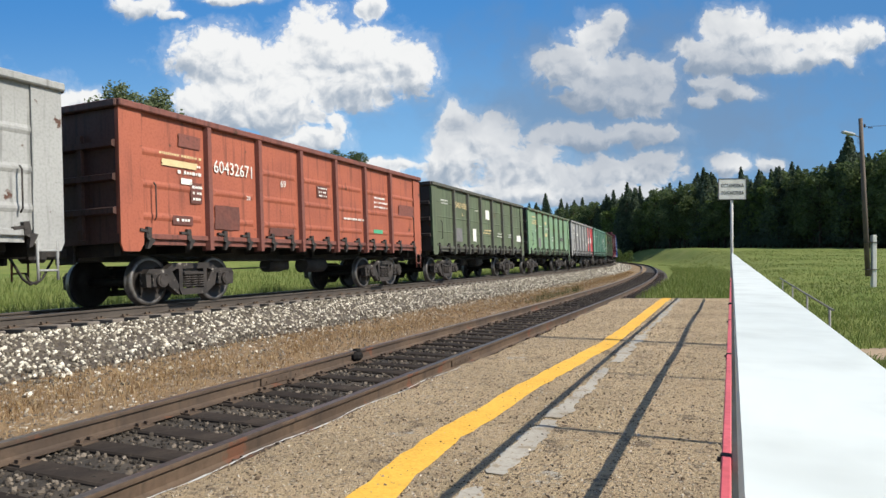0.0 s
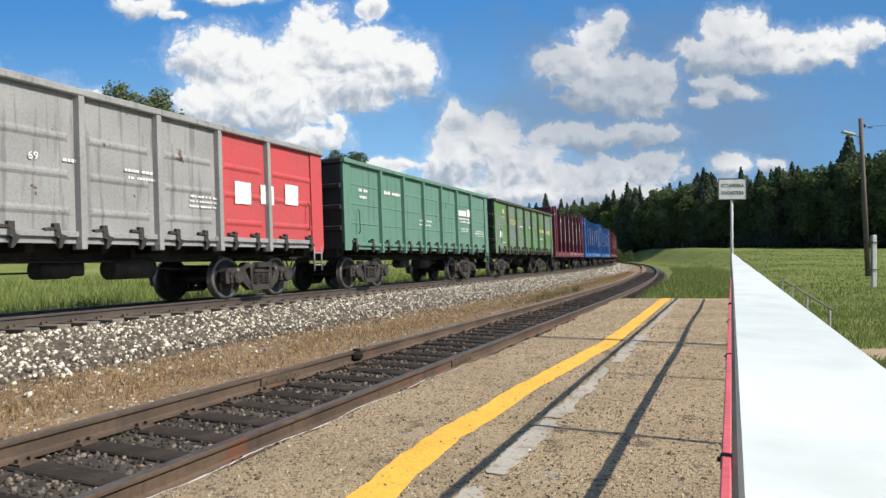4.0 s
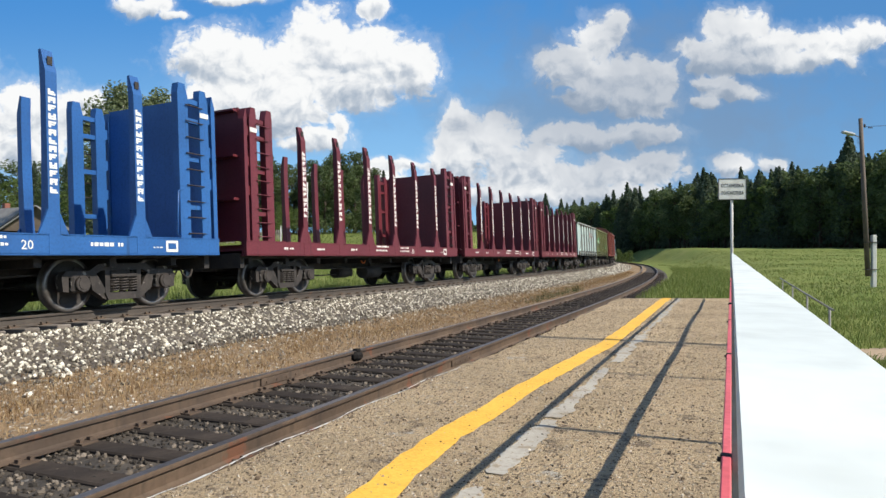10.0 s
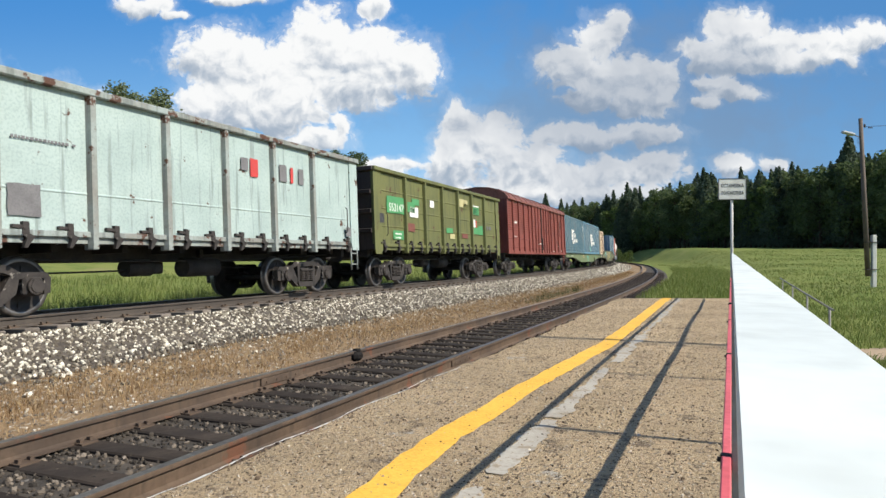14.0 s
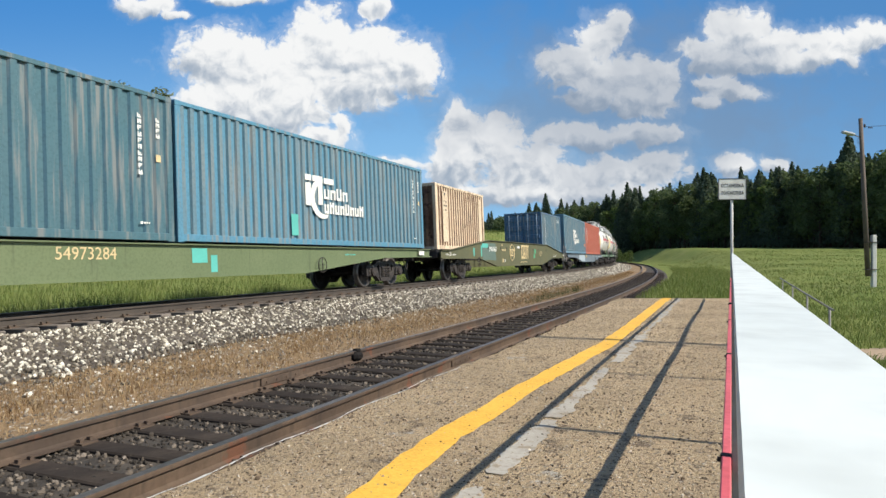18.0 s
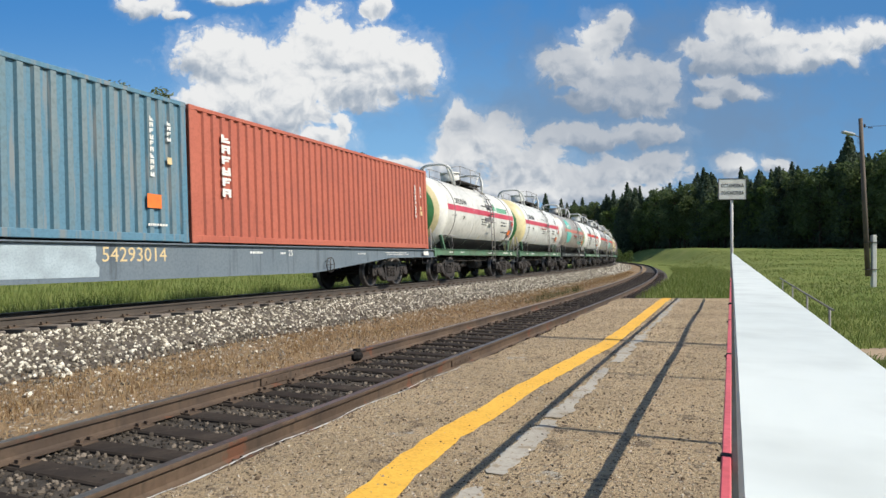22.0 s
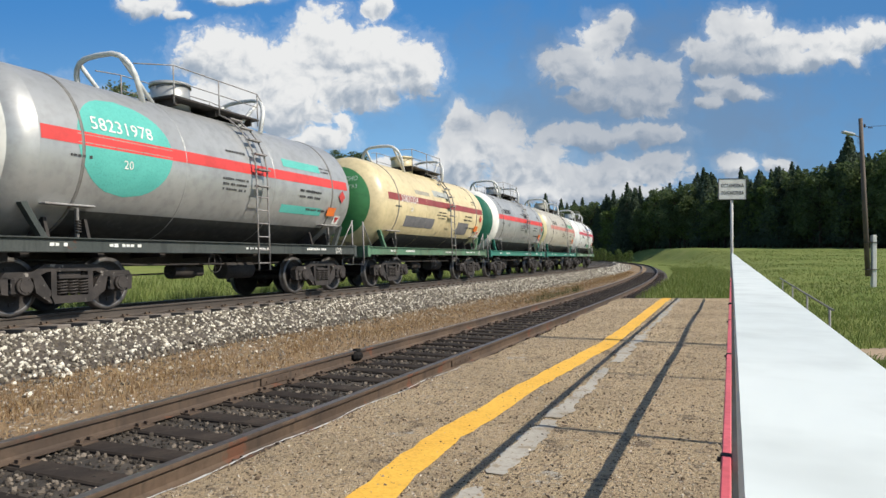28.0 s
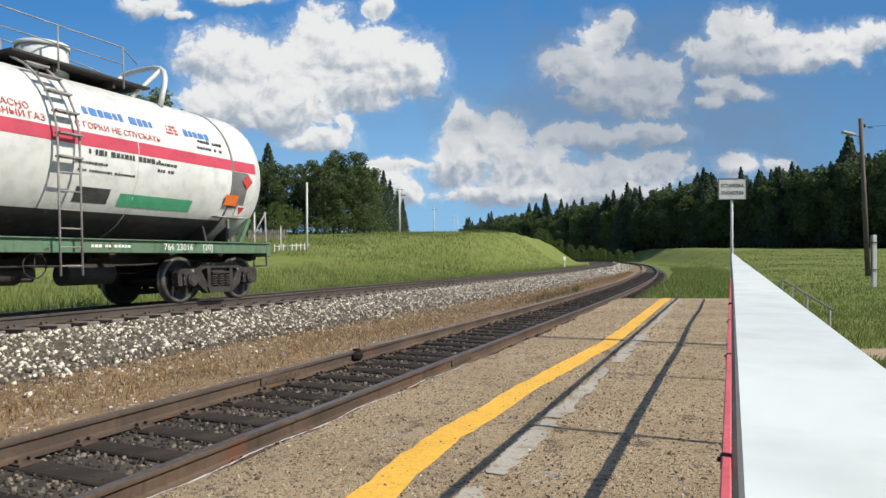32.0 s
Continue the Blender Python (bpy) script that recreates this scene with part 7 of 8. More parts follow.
n = 52000
s, d = -16 + 110 * r.random(n) ** 1.5, -2.5 - 16 * r.random(n) ** 1.7
x, y, _ = trk(s, d)
pts = on_ground(x, y)
blades("green_grass", pts, r.uniform(0.22, 0.55, n) * (0.7 + 0.5 * np.sin(s * 0.8 + d) ** 2), r.uniform(0.012, 0.028, n), M_GRASS, "tall green grass beyond the main track", 7, 0.8)
n = 26000
rr_, aa_ = 60 + 110 * r.random(n), radians(90) + r.uniform(-0.04, 0.36, n)
x, y = rr_ * np.cos(aa_), rr_ * np.sin(aa_)
s, d = sd(x, y)
x, y = x[d < -4], y[d < -4]
n = len(x)
blades("green_grass", on_ground(x, y), r.uniform(0.12, 0.34, n), r.uniform(0.03, 0.08, n), M_GRASS, "green grass on the slope above the curve", 8, 1.2)
n = 60000
rr_ = 10 + 130 * r.random(n) ** 1.8
aa_ = radians(90) - r.uniform(0.30, 0.66, n)
x, y = rr_ * np.cos(aa_), rr_ * np.sin(aa_)
s, d = sd(x, y)
lat = x * NX + y * NY
keep = (d > 9.2) & ((lat > 0.5) | (y > PLAT_END + 0.2)) & ((np.abs(y - 13.75 + 0.05 * (x - 6.6)) > 0.6 + 0.25 * r.random(n)) | (x < 6.8))
x, y, rr_ = x[keep], y[keep], rr_[keep]
n = len(x)
blades("green_grass", on_ground(x, y), r.uniform(0.06, 0.30, n) / (1 + rr_ / 70), r.uniform(0.008, 0.018, n) * (1 + rr_ / 25), M_GRASS, "tall green meadow grass behind the platform", 9, 1.3)
n = 16000
s, d = 7 + 75 * r.random(n) ** 1.4, 8.5 + 4.5 * r.random(n)
x, y, _ = trk(s, d)
keep = y > PLAT_END + 0.3
x, y = x[keep], y[keep]
n = len(x)
blades("green_grass", on_ground(x, y), r.uniform(0.08, 0.34, n), r.uniform(0.010, 0.035, n), M_GRASS, "green grass at the end of the platform", 10, 0.6)

# ---- trees ----
M_BARK = surf("dark_bark", (0.075, 0.055, 0.040), (0.045, 0.035, 0.028), 0.9, 0, 3, 20, bump=0.6)
M_BIRCH = surf("birch_bark", (0.55, 0.53, 0.49), (0.42, 0.40, 0.37), 0.8, 0, 2, 16, spot=((0.05, 0.045, 0.04), 0.6, 4), bump=0.3)
M_SPRUCE = leaf_mat("spruce_needles", (0.070, 0.098, 0.066), (0.098, 0.132, 0.082), (0.130, 0.168, 0.098), 0.5)
M_BROAD = leaf_mat("broad_leaves", (0.078, 0.110, 0.047), (0.115, 0.154, 0.062), (0.158, 0.198, 0.082), 0.5)
M_LIGHT = leaf_mat("light_leaves", (0.085, 0.125, 0.034), (0.135, 0.190, 0.055), (0.19, 0.24, 0.085), 0.45)


def quads(c_, size, seed, droop=0.0):
    """Leaf clumps: a small bent kite at every centre."""
    r = np.random.RandomState(seed)
    n = len(c_)
    u = r.normal(size=(n, 3))
    u[:, 2] = u[:, 2] * 0.6 - droop
    u /= np.linalg.norm(u, axis=1)[:, None]
    v = np.cross(u, r.normal(size=(n, 3)))
    v /= np.linalg.norm(v, axis=1)[:, None] + 1e-9
    w_ = np.cross(u, v)
    sz = (size * r.uniform(0.6, 1.4, n))[:, None]
    V = np.stack([c_ - u * sz, c_ + v * sz * 0.55 + w_ * sz * 0.2, c_ + u * sz, c_ - v * sz * 0.55 + w_ * sz * 0.2], 1)
    i = 4 * np.arange(n)[:, None]
    F = np.concatenate([i + np.array([[0, 1, 2]]), i + np.array([[0, 2, 3]])])
    return V.reshape(-1, 3), F


def mesh_of(name, V, F, material):
    me = bpy.data.meshes.new(name)
    me.from_pydata(np.asarray(V).tolist(), [], np.asarray(F).tolist())
    me.materials.append(material)
    me.update()
    return me


def spruce(h, seed, n=1500, wide=0.17):
    r = np.random.RandomState(seed)
    bm = bmesh.new()
    bm_cyl(bm, (0, 0, -0.6), (0, 0, h * 0.97), h * 0.014, 7, 0.02)
    tr = finish("trunk", bm, M_BARK)
    t = r.random(n) ** 0.75                        # 0 at the top
    lay = np.floor(t * 24) / 24 + 0.045 * r.random(n)
    a = r.uniform(0, 2 * np.pi, n)
    arm = 0.72 + 0.28 * np.sin(a * 5 + np.floor(t * 24) * 2.4) * r.random(n)
    rad = h * wide * (0.012 + 0.988 * lay ** 0.92) * arm * np.sqrt(r.uniform(0.10, 1.0, n))
    z = h * (1 - 0.90 * lay) - rad * 0.28
    V, F = quads(np.stack([rad * np.cos(a), rad * np.sin(a), z], -1), np.full(n, h * 0.0165), seed + 1, 0.5)
    return tr, mesh_of("crown", V, F, M_SPRUCE)


def broadleaf(h, seed, material, n=2600, wide=0.32, bark=None, low=0.22, leaf=0.018, hang=0.0):
    r = np.random.RandomState(seed)
    bm = bmesh.new()
    bm_cyl(bm, (0, 0, -0.6), (0, 0, h * 0.55), h * 0.022, 8, h * 0.011)
    lobes = []
    for i in range(20):
        t = (i + r.random()) / 20
        a, zz = i * 2.4 + r.random(), h * (low + (0.95 - low) * t)
        spread = h * wide * math.sin(min(1.0, 0.25 + (1 - t) * 0.95) * math.pi * 0.62) * r.uniform(0.45, 1.0)
        p = np.array([spread * math.cos(a), spread * math.sin(a), zz])
        lobes.append((p, h * r.uniform(0.085, 0.15) * (1.15 - 0.4 * t)))
        bm_tube(bm, [(0, 0, min(zz * 0.72, h * 0.55)), (p[0] * 0.5, p[1] * 0.5, zz * 0.84), tuple(p)], h * 0.005, 5)
    tr = finish("trunk", bm, bark or M_BARK)
    k = r.randint(0, len(lobes), n)
    P = np.array([l[0] for l in lobes])[k]
    R = np.array([l[1] for l in lobes])[k]
    g = r.normal(size=(n, 3))
    g /= np.linalg.norm(g, axis=1)[:, None]
    g *= (r.random(n) ** 0.4)[:, None]
    g[:, 2] = g[:, 2] * 0.85 - hang * np.abs(r.normal(size=n))
    V, F = quads(P + g * R[:, None], np.full(n, h * leaf), seed + 1, 0.25)
    return tr, mesh_of("crown", V, F, material)


SPRUCES = [spruce(20, 30 + i, 2800, w_) for i, w_ in enumerate((0.24, 0.33, 0.28, 0.40))]
BROADS = [broadleaf(17, 50, M_BROAD, 3000), broadleaf(17, 51, M_BROAD, 3000, 0.27), broadleaf(16, 52, M_LIGHT, 2800, 0.27), broadleaf(16, 53, M_BROAD, 2800, 0.24)]


def tree(kind, x, y, h, protos, base_h, label, seed, z=None, group=""):
    r = random.Random(seed)
    ob = tagged(new(kind), label, "tree", group)
    k = h / base_h
    tr, cr = protos[seed % len(protos)]
    m = pose(x, y, float(ground_z(np.array(x), np.array(y))) if z is None else z, r.uniform(-1.5, 1.5), r.uniform(-1.5, 1.5), r.uniform(0, 360))
    ob.matrix_basis = m @ Matrix.Diagonal((k * r.uniform(0.88, 1.12), k * r.uniform(0.88, 1.12), k, 1))
    put("trunk", tr, ob)
    put("crown", cr, ob)
    return ob


def at_px(px, y):
    return (px - 784) / 1208.0 * y


# the wood on the far side of the meadow, receding along the line
rt = random.Random(91)
EDGE_PX = [820, 860, 900, 1000, 1100, 1200, 1300, 1450, 1568, 1800]
EDGE_Y = [560, 480, 400, 300, 240, 210, 185, 152, 136, 118]
TOP_PX = [820, 860, 900, 940, 1000, 1060, 1100, 1200, 1260, 1330, 1380, 1430, 1480, 1568, 1800]
TOP_Y = [396, 383, 370, 361, 350, 344, 337, 312, 305, 296, 283, 284, 268, 248, 226]
k = 0
for row in range(3):
    px = 826 + row * 5
    while px < 1660:
        y = float(np.interp(px, EDGE_PX, EDGE_Y)) * (1 + 0.035 * row) + rt.uniform(-3, 3)
        x = at_px(px, y)
        z = float(ground_z(np.array(x), np.array(y)))
        want = (446.4 - float(np.interp(px, TOP_PX, TOP_Y))) / 1208 * y + 1.08 - z
        pick = rt.random()
        if pick < (0.45, 0.72, 0.85)[row]:
            h = want * (0.93 + 0.05 * math.sin(px * 0.047) + 0.05 * math.sin(px * 0.13 + 1.0)) * rt.choice((0.74, 0.84, 0.92, 0.97, 1.0, 1.10))
            tree("spruce_tree", x, y, h, SPRUCES, 20, "tall dark green spruce at the edge of the wood", k, z, "trees of the wood")
        else:
            h = want * rt.uniform(0.66, 0.93)
            tree("broadleaf_tree", x, y, h, BROADS, 17, "leafy green tree at the edge of the wood", k, z, "trees of the wood")
        k += 1
        px += rt.uniform(6.5, 11.5) * (1.0 if px > 1000 else 0.8)
# the depth of the wood behind its edge, and low growth in front
n = 42000
rw = np.random.RandomState(5)
px = 815 + 900 * rw.random(n)
yy = np.interp(px, EDGE_PX, EDGE_Y) * rw.uniform(1.02, 1.22, n)
xx = at_px(px, yy)
zz = ground_z(xx, yy)
want = (446.4 - np.interp(px, TOP_PX, TOP_Y)) / 1208 * yy + 1.08 - zz
V, F = quads(np.stack([xx, yy, zz + want * np.where(rw.random(n) < 0.34, 0.13 * rw.random(n), 0.03 + 0.80 * rw.random(n) ** 0.9) * (0.93 + 0.09 * np.sin(px * 0.23) + 0.06 * np.sin(px * 0.71))], -1), 0.75 * yy / 200 + 0.2, 6, 0.3)
tagged(soup("far_woods", V, F, M_SPRUCE), "dense dark woodland behind the edge trees", "woods", kind="stuff")
# low bushes beyond the bend
for i in range(26):
    px = 948 + i * 6.6 + rt.uniform(-3, 3)
    y = 235 - i * 2.0 + rt.uniform(-6, 6)
    x = at_px(px, y)
    tree("bush", x, y, rt.uniform(3.2, 6.2) * (1.0 if i < 18 else 0.72), BROADS[2:3], 16, "light green bush beside the bend of the line", 200 + i, group="bushes beyond the bend")
# trees on the village side
M_BLEAF = leaf_mat("birch_leaves", (0.135, 0.165, 0.085), (0.185, 0.220, 0.115), (0.25, 0.285, 0.155), 0.5)
BIRCHES = [broadleaf(15, 71, M_BLEAF, 13000, 0.24, M_BIRCH, 0.12, 0.0115, 0.50), broadleaf(15, 73, M_BLEAF, 13000, 0.24, M_BIRCH, 0.12, 0.0115, 0.50)]
for px, y, h, sd_ in ((212, 60, 13.7, 0), (246, 61, 14.9, 1), (279, 63, 14.6, 0), (262, 66, 15.0, 1), (226, 66, 14.6, 0)):
    tree("birch_tree", at_px(px, y), y, h, BIRCHES, 15, "tall birch with hanging green foliage by the houses", sd_ + 300 + int(px), group="village birches")
BIGS = [broadleaf(13, 81, M_BROAD, 7000, 0.30, None, 0.10, 0.014), broadleaf(13, 82, M_BROAD, 7000, 0.28, None, 0.10, 0.014)]
for px, y, topy in ((575, 100, 277), (600, 103, 266), (628, 104, 272), (560, 108, 296), (645, 108, 292), (590, 112, 285), (520, 106, 292), (492, 104, 296), (466, 103, 286), (540, 112, 290),
                   (440, 105, 300), (655, 116, 306), (412, 106, 296)):
    x = at_px(px, y)
    z = float(ground_z(np.array(x), np.array(y)))
    tree("broadleaf_tree", x, y, (446.4 - topy) / 1208 * y + 1.08 - z, BIGS, 13, "dense dark green leafy tree on the slope", 400 + px, z, "village trees")
for px, y, topy in ((373, 96, 238), (386, 99, 262), (475, 112, 253), (630, 118, 278), (652, 120, 297), (666, 122, 299), (678, 124, 302), (690, 127, 318), (702, 130, 338), (712, 133, 352),
                   (640, 125, 296), (355, 100, 285), (330, 104, 290), (120, 104, 272), (150, 100, 290), (60, 110, 285), (718, 140, 372)):
    x = at_px(px, y)
    z = float(ground_z(np.array(x), np.array(y)))
    tree("spruce_tree", x, y, (446.4 - topy) / 1208 * y + 1.08 - z, SPRUCES, 20, "narrow dark spruce on the slope", 500 + px, z, "village trees")
for px in range(-260, 440, 26):
    y = 106 + rt.uniform(-6, 10)
    x = at_px(px + rt.uniform(-8, 8), y)
    z = float(ground_z(np.array(x), np.array(y)))
    tree("broadleaf_tree", x, y, (446.4 - rt.uniform(276, 312)) / 1208 * y + 1.08 - z, BROADS, 17, "leafy green tree behind the village gardens", 600 + px, z, "village trees")
for px, y, h in ((50, 66, 4.2), (66, 64, 3.6), (28, 70, 5), (330, 80, 3.5), (438, 90, 4), (505, 95, 4.5), (525, 96, 3.8), (485, 92, 4.8)):
    tree("bush", at_px(px, y), y, h, BROADS[2:3], 16, "light green garden bush", 700 + px, group="garden bushes")
for px, y in ((735, 260), (860, 270), (740, 262), (795, 420), (815, 430), (830, 440)):
    tree("bush", at_px(px, y), y, 4.5, BROADS[:2], 16, "dark bush on the skyline of the hill", 800 + px, group="skyline bushes")

# ---- houses, fences and poles on the village side ----
M_LOG = surf("dark_log_wall", (0.075, 0.055, 0.042), (0.11, 0.085, 0.066), 0.85, 0, 1.5, 12, bump=0.5)
M_ROOF = surf("grey_slate_roof", (0.20, 0.195, 0.19), (0.15, 0.145, 0.14), 0.85, 0, 1.2, 10, bump=0.4)
M_REDROOF = surf("rusty_red_roof", (0.23, 0.09, 0.065), (0.18, 0.075, 0.055), 0.8, 0, 1.2, 10)
M_PLASTER = surf("ochre_house_wall", (0.42, 0.33, 0.22), (0.36, 0.28, 0.19), 0.9, 0, 1.2, 10)
M_FENCE = surf("grey_fence_boards", (0.20, 0.185, 0.165), (0.14, 0.13, 0.115), 0.9, 0, 1.5, 12, vary=0.4)
M_CONCPOLE = surf("concrete_pole", (0.58, 0.57, 0.54), (0.48, 0.47, 0.44), 0.85, 0, 1.5, 18)
M_WOODPOLE = surf("weathered_pole", (0.135, 0.105, 0.085), (0.095, 0.075, 0.062), 0.85, 0, 1.5, 14, bump=0.5)
M_GLASS = surf("window_glass", (0.03, 0.035, 0.04), None, 0.1, 0, 2, 10, bump=0)
M_FRAME = surf("white_window_frame", (0.62, 0.62, 0.60), None, 0.6, 0, 2, 10, bump=0)


def gz(x, y):
    return float(ground_z(np.array(x), np.array(y)))


def house(px, y, w, l, wall_h, roof_h, turn, wall, roof, label):
    x = at_px(px, y)
    h = tagged(new("village_house"), label, "house", "village houses")
    h.matrix_basis = pose(x, y, gz(x, y) - 0.3, 0, 0, turn)
    for i in range(int(wall_h / 0.24)):
        z = 0.12 + i * 0.24
        bm = bmesh.new()
        for a, b in (((-w / 2, -l / 2, z), (w / 2, -l / 2, z)), ((-w / 2, l / 2, z), (w / 2, l / 2, z)), ((-w / 2, -l / 2, z), (-w / 2, l / 2, z)), ((w / 2, -l / 2, z), (w / 2, l / 2, z))):
            bm_cyl(bm, a, b, 0.135, 8)
        part("log_course", bm, wall, h)
    bm = bmesh.new()
    bm_prism(bm, [(-w / 2, wall_h), (w / 2, wall_h), (0, wall_h + roof_h)], "y", -l / 2 + 0.05, l / 2 - 0.05)
    part("gable", bm, wall, h)
    for m in (-1, 1):
        bm = bmesh.new()
        bm_prism(bm, [(m * (w / 2 + 0.45), wall_h - 0.38), (0, wall_h + roof_h), (0, wall_h + roof_h + 0.10), (m * (w / 2 + 0.45), wall_h - 0.26)], "y", -l / 2 - 0.4, l / 2 + 0.4)
        part("roof_slope", bm, roof, h)
    bm = bmesh.new()
    bm_box(bm, (0.4, 0.5, wall_h + roof_h), (0.5, 0.5, 1.2))
    part("chimney", bm, M_REDROOF, h)
    for xx in (-w * 0.25, w * 0.25):
        bm = bmesh.new()
        bm_box(bm, (xx, -l / 2 - 0.14, 1.5), (0.95, 0.08, 1.15))
        wnd = part("window", bm, M_FRAME, h, "white framed window")
        bm = bmesh.new()
        bm_box(bm, (xx, -l / 2 - 0.19, 1.5), (0.7, 0.02, 0.9))
        part("pane", bm, M_GLASS, wnd)
    return h


house(72, 58, 5.0, 6.5, 2.3, 2.0, 24, M_LOG, M_ROOF, "dark log house with a grey gable roof")
house(8, 66, 5.0, 7, 2.4, 2.0, 60, M_LOG, M_ROOF, "old dark log shed with a grey roof")
house(352, 88, 2.8, 4.0, 2.2, 1.4, 30, M_PLASTER, M_REDROOF, "small ochre house with a rusty red roof")
house(312, 92, 4.5, 5.0, 2.3, 1.9, -20, M_LOG, M_ROOF, "dark wooden house with a grey roof")


def fence(points, h, label, material=None, gap=0.16):
    f = tagged(new("garden_fence"), label, "fence", "garden fences")
    bm = bmesh.new()
    bm_box(bm, (0, 0, h / 2), (0.11, 0.025, h))
    board = finish("board", bm, material or M_FENCE)
    rr = random.Random(int(points[0][0] * 10))
    for (x0, y0), (x1, y1) in zip(points, points[1:]):
        l = math.hypot(x1 - x0, y1 - y0)
        a = math.degrees(math.atan2(y1 - y0, x1 - x0))
        for i in range(int(l / gap)):
            x, y = x0 + (x1 - x0) * i * gap / l, y0 + (y1 - y0) * i * gap / l
            put("board", board, f, m=pose(x, y, gz(x, y) - 0.05 + rr.uniform(-0.05, 0.05), 0, rr.uniform(-2, 2), a))
        bm = bmesh.new()
        bm_box(bm, (0, 0, 0), (l, 0.05, 0.08))
        ob = part("fence_rail", bm, material or M_FENCE, f)
        za, zb = gz(x0, y0), gz(x1, y1)
        ob.matrix_basis = pose((x0 + x1) / 2, (y0 + y1) / 2, (za + zb) / 2 + h * 0.7, 0, -math.degrees(math.atan2(zb - za, l)), a)
    return f


fence([(at_px(338, 76), 76), (at_px(420, 78), 78)], 1.5, "weathered grey garden fence by the small house", None, 0.2)
fence([(at_px(440, 84), 84), (at_px(512, 86), 86)], 1.3, "weathered grey board fence on the slope", None, 0.2)
fence([(at_px(486, 62), 62), (at_px(548, 64), 64)], 0.7, "low pale picket fence in the grass", M_CONCPOLE, 0.42)


def pole(px, y, topy, r, label, arms=0, material=None, base=None):
    x = at_px(px, y)
    z = gz(x, y)
    h = (446.4 - topy) / 1208 * y + 1.08 - z
    p = tagged(new("utility_pole"), label, "pole", "poles along the line")
    p.matrix_basis = pose(x, y, z, 0, 0, 20)
    bm = bmesh.new()
    bm_cyl(bm, (0, 0, -0.5), (0, 0, h), r * 1.2, 10, r * 0.85)
    part("shaft", bm, material or M_CONCPOLE, p)
    for i in range(arms):
        bm = bmesh.new()
        bm_box(bm, (0, 0, h - 0.3 - i * 0.9), (2.2 if i else 1.2, 0.12, 0.12))
        arm = part("crossarm", bm, M_WOODPOLE, p)
        for dx in (-0.45, 0.45) if i == 0 else (-1, -0.5, 0.5, 1):
            bm = bmesh.new()
            bm_cyl(bm, (dx, 0, h - 0.24 - i * 0.9), (dx, 0, h - 0.02 - i * 0.9), 0.05, 8)
            part("insulator", bm, M_CONCPOLE, arm)
    return p


pole(543, 62, 323, 0.10, "slim white concrete post in the grass")
pole(450, 70, 377, 0.09, "short white concrete post on the slope")
pole(36, 60, 310, 0.10, "slim white concrete post by the log house")
pole(707, 116, 333, 0.17, "concrete power pole with two crossarms", 2)
pole(768, 277, 366, 0.22, "concrete power pole with two crossarms", 2)
pole(803, 440, 382, 0.25, "twin power pole far along the hill", 2)
pole(810, 442, 384, 0.25, "twin power pole far along the hill", 2)
pole(497, 62, 400, 0.05, "short fence post in the grass")
# leaning prop by the gardens
bm = bmesh.new()
bm_cyl(bm, (0, 0, 0), (1.3, 0, 3.0), 0.07, 8)
ob = put("leaning_prop", finish("leaning_prop", bm, M_CONCPOLE), m=pose(at_px(376, 72), 72, gz(at_px(376, 72), 72) - 0.1))
tagged(ob, "pale leaning pole prop by the gardens", "pole")

# ---- the platform's far end and the meadow's side ----
# wooden lamp pole with its concrete stub
bx, by = at_px(1538, 38), 38.0
bz = gz(bx, by)
lamp_pole = tagged(new("lamp_pole"), "leaning wooden lamp pole strapped to a white concrete stub", "lamp pole")
lamp_pole.matrix_basis = pose(bx, by, bz)
PT = Vector((at_px(1523.5, 38) - bx, 0, (446.4 - 210) / 1208 * 38 + 1.08 - bz))
PB = Vector((at_px(1536, 38) - bx, 0, 0.6))
bm = bmesh.new()
bm_cyl(bm, PB, PT, 0.135, 12, 0.105)
part("shaft", bm, M_WOODPOLE, lamp_pole, "leaning weathered wooden pole")
bm = bmesh.new()
sx = at_px(1545, 38) - bx
bm_box(bm, (sx, -0.05, 1.35), (0.24, 0.22, 3.1), bevel=0.03)
part("stub", bm, M_CONCPOLE, lamp_pole, "white painted concrete stub")
for z in (0.98, 2.5):
    bm = bmesh.new()
    bm_box(bm, ((sx + PB.x) / 2 - 0.02, -0.04, z), (0.66, 0.34, 0.04))
    part("strap", bm, M_BOGIE, lamp_pole)
bm = bmesh.new()
top = PB.lerp(PT, 0.875)
bm_tube(bm, [top, top + Vector((-0.35, -0.1, 0.12)), top + Vector((-0.55, -0.15, 0.16))], 0.025, 6)
part("arm", bm, M_BOGIE, lamp_pole)
bm = bmesh.new()
bm_box(bm, (0, 0, 0), (0.72, 0.26, 0.15), bevel=0.05)
lm = part("lamp_head", bm, surf("lamp_head_grey", (0.45, 0.46, 0.47), None, 0.5, 0.2), lamp_pole, "grey street lamp head")
lm.matrix_basis = Matrix.Translation(top + Vector((-0.85, -0.2, 0.24))) @ pose(0, 0, 0, 0, 14, 0)
bm = bmesh.new()
bm_box(bm, (0.14, 0.06, PT.z - 0.5), (0.22, 0.05, 0.05))
bm_cyl(bm, (0.24 + PT.x, 0.0, PT.z - 0.5), (0.24 + PT.x, 0.0, PT.z - 0.3), 0.04, 8)
part("insulator", bm, M_BOGIE, lamp_pole)
bm = bmesh.new()
bm_tube(bm, [PT + Vector((0.2, 0, -0.35)), PT + Vector((3.5, 6, -0.2)), PT + Vector((9, 15, 0.9))], 0.012, 4)
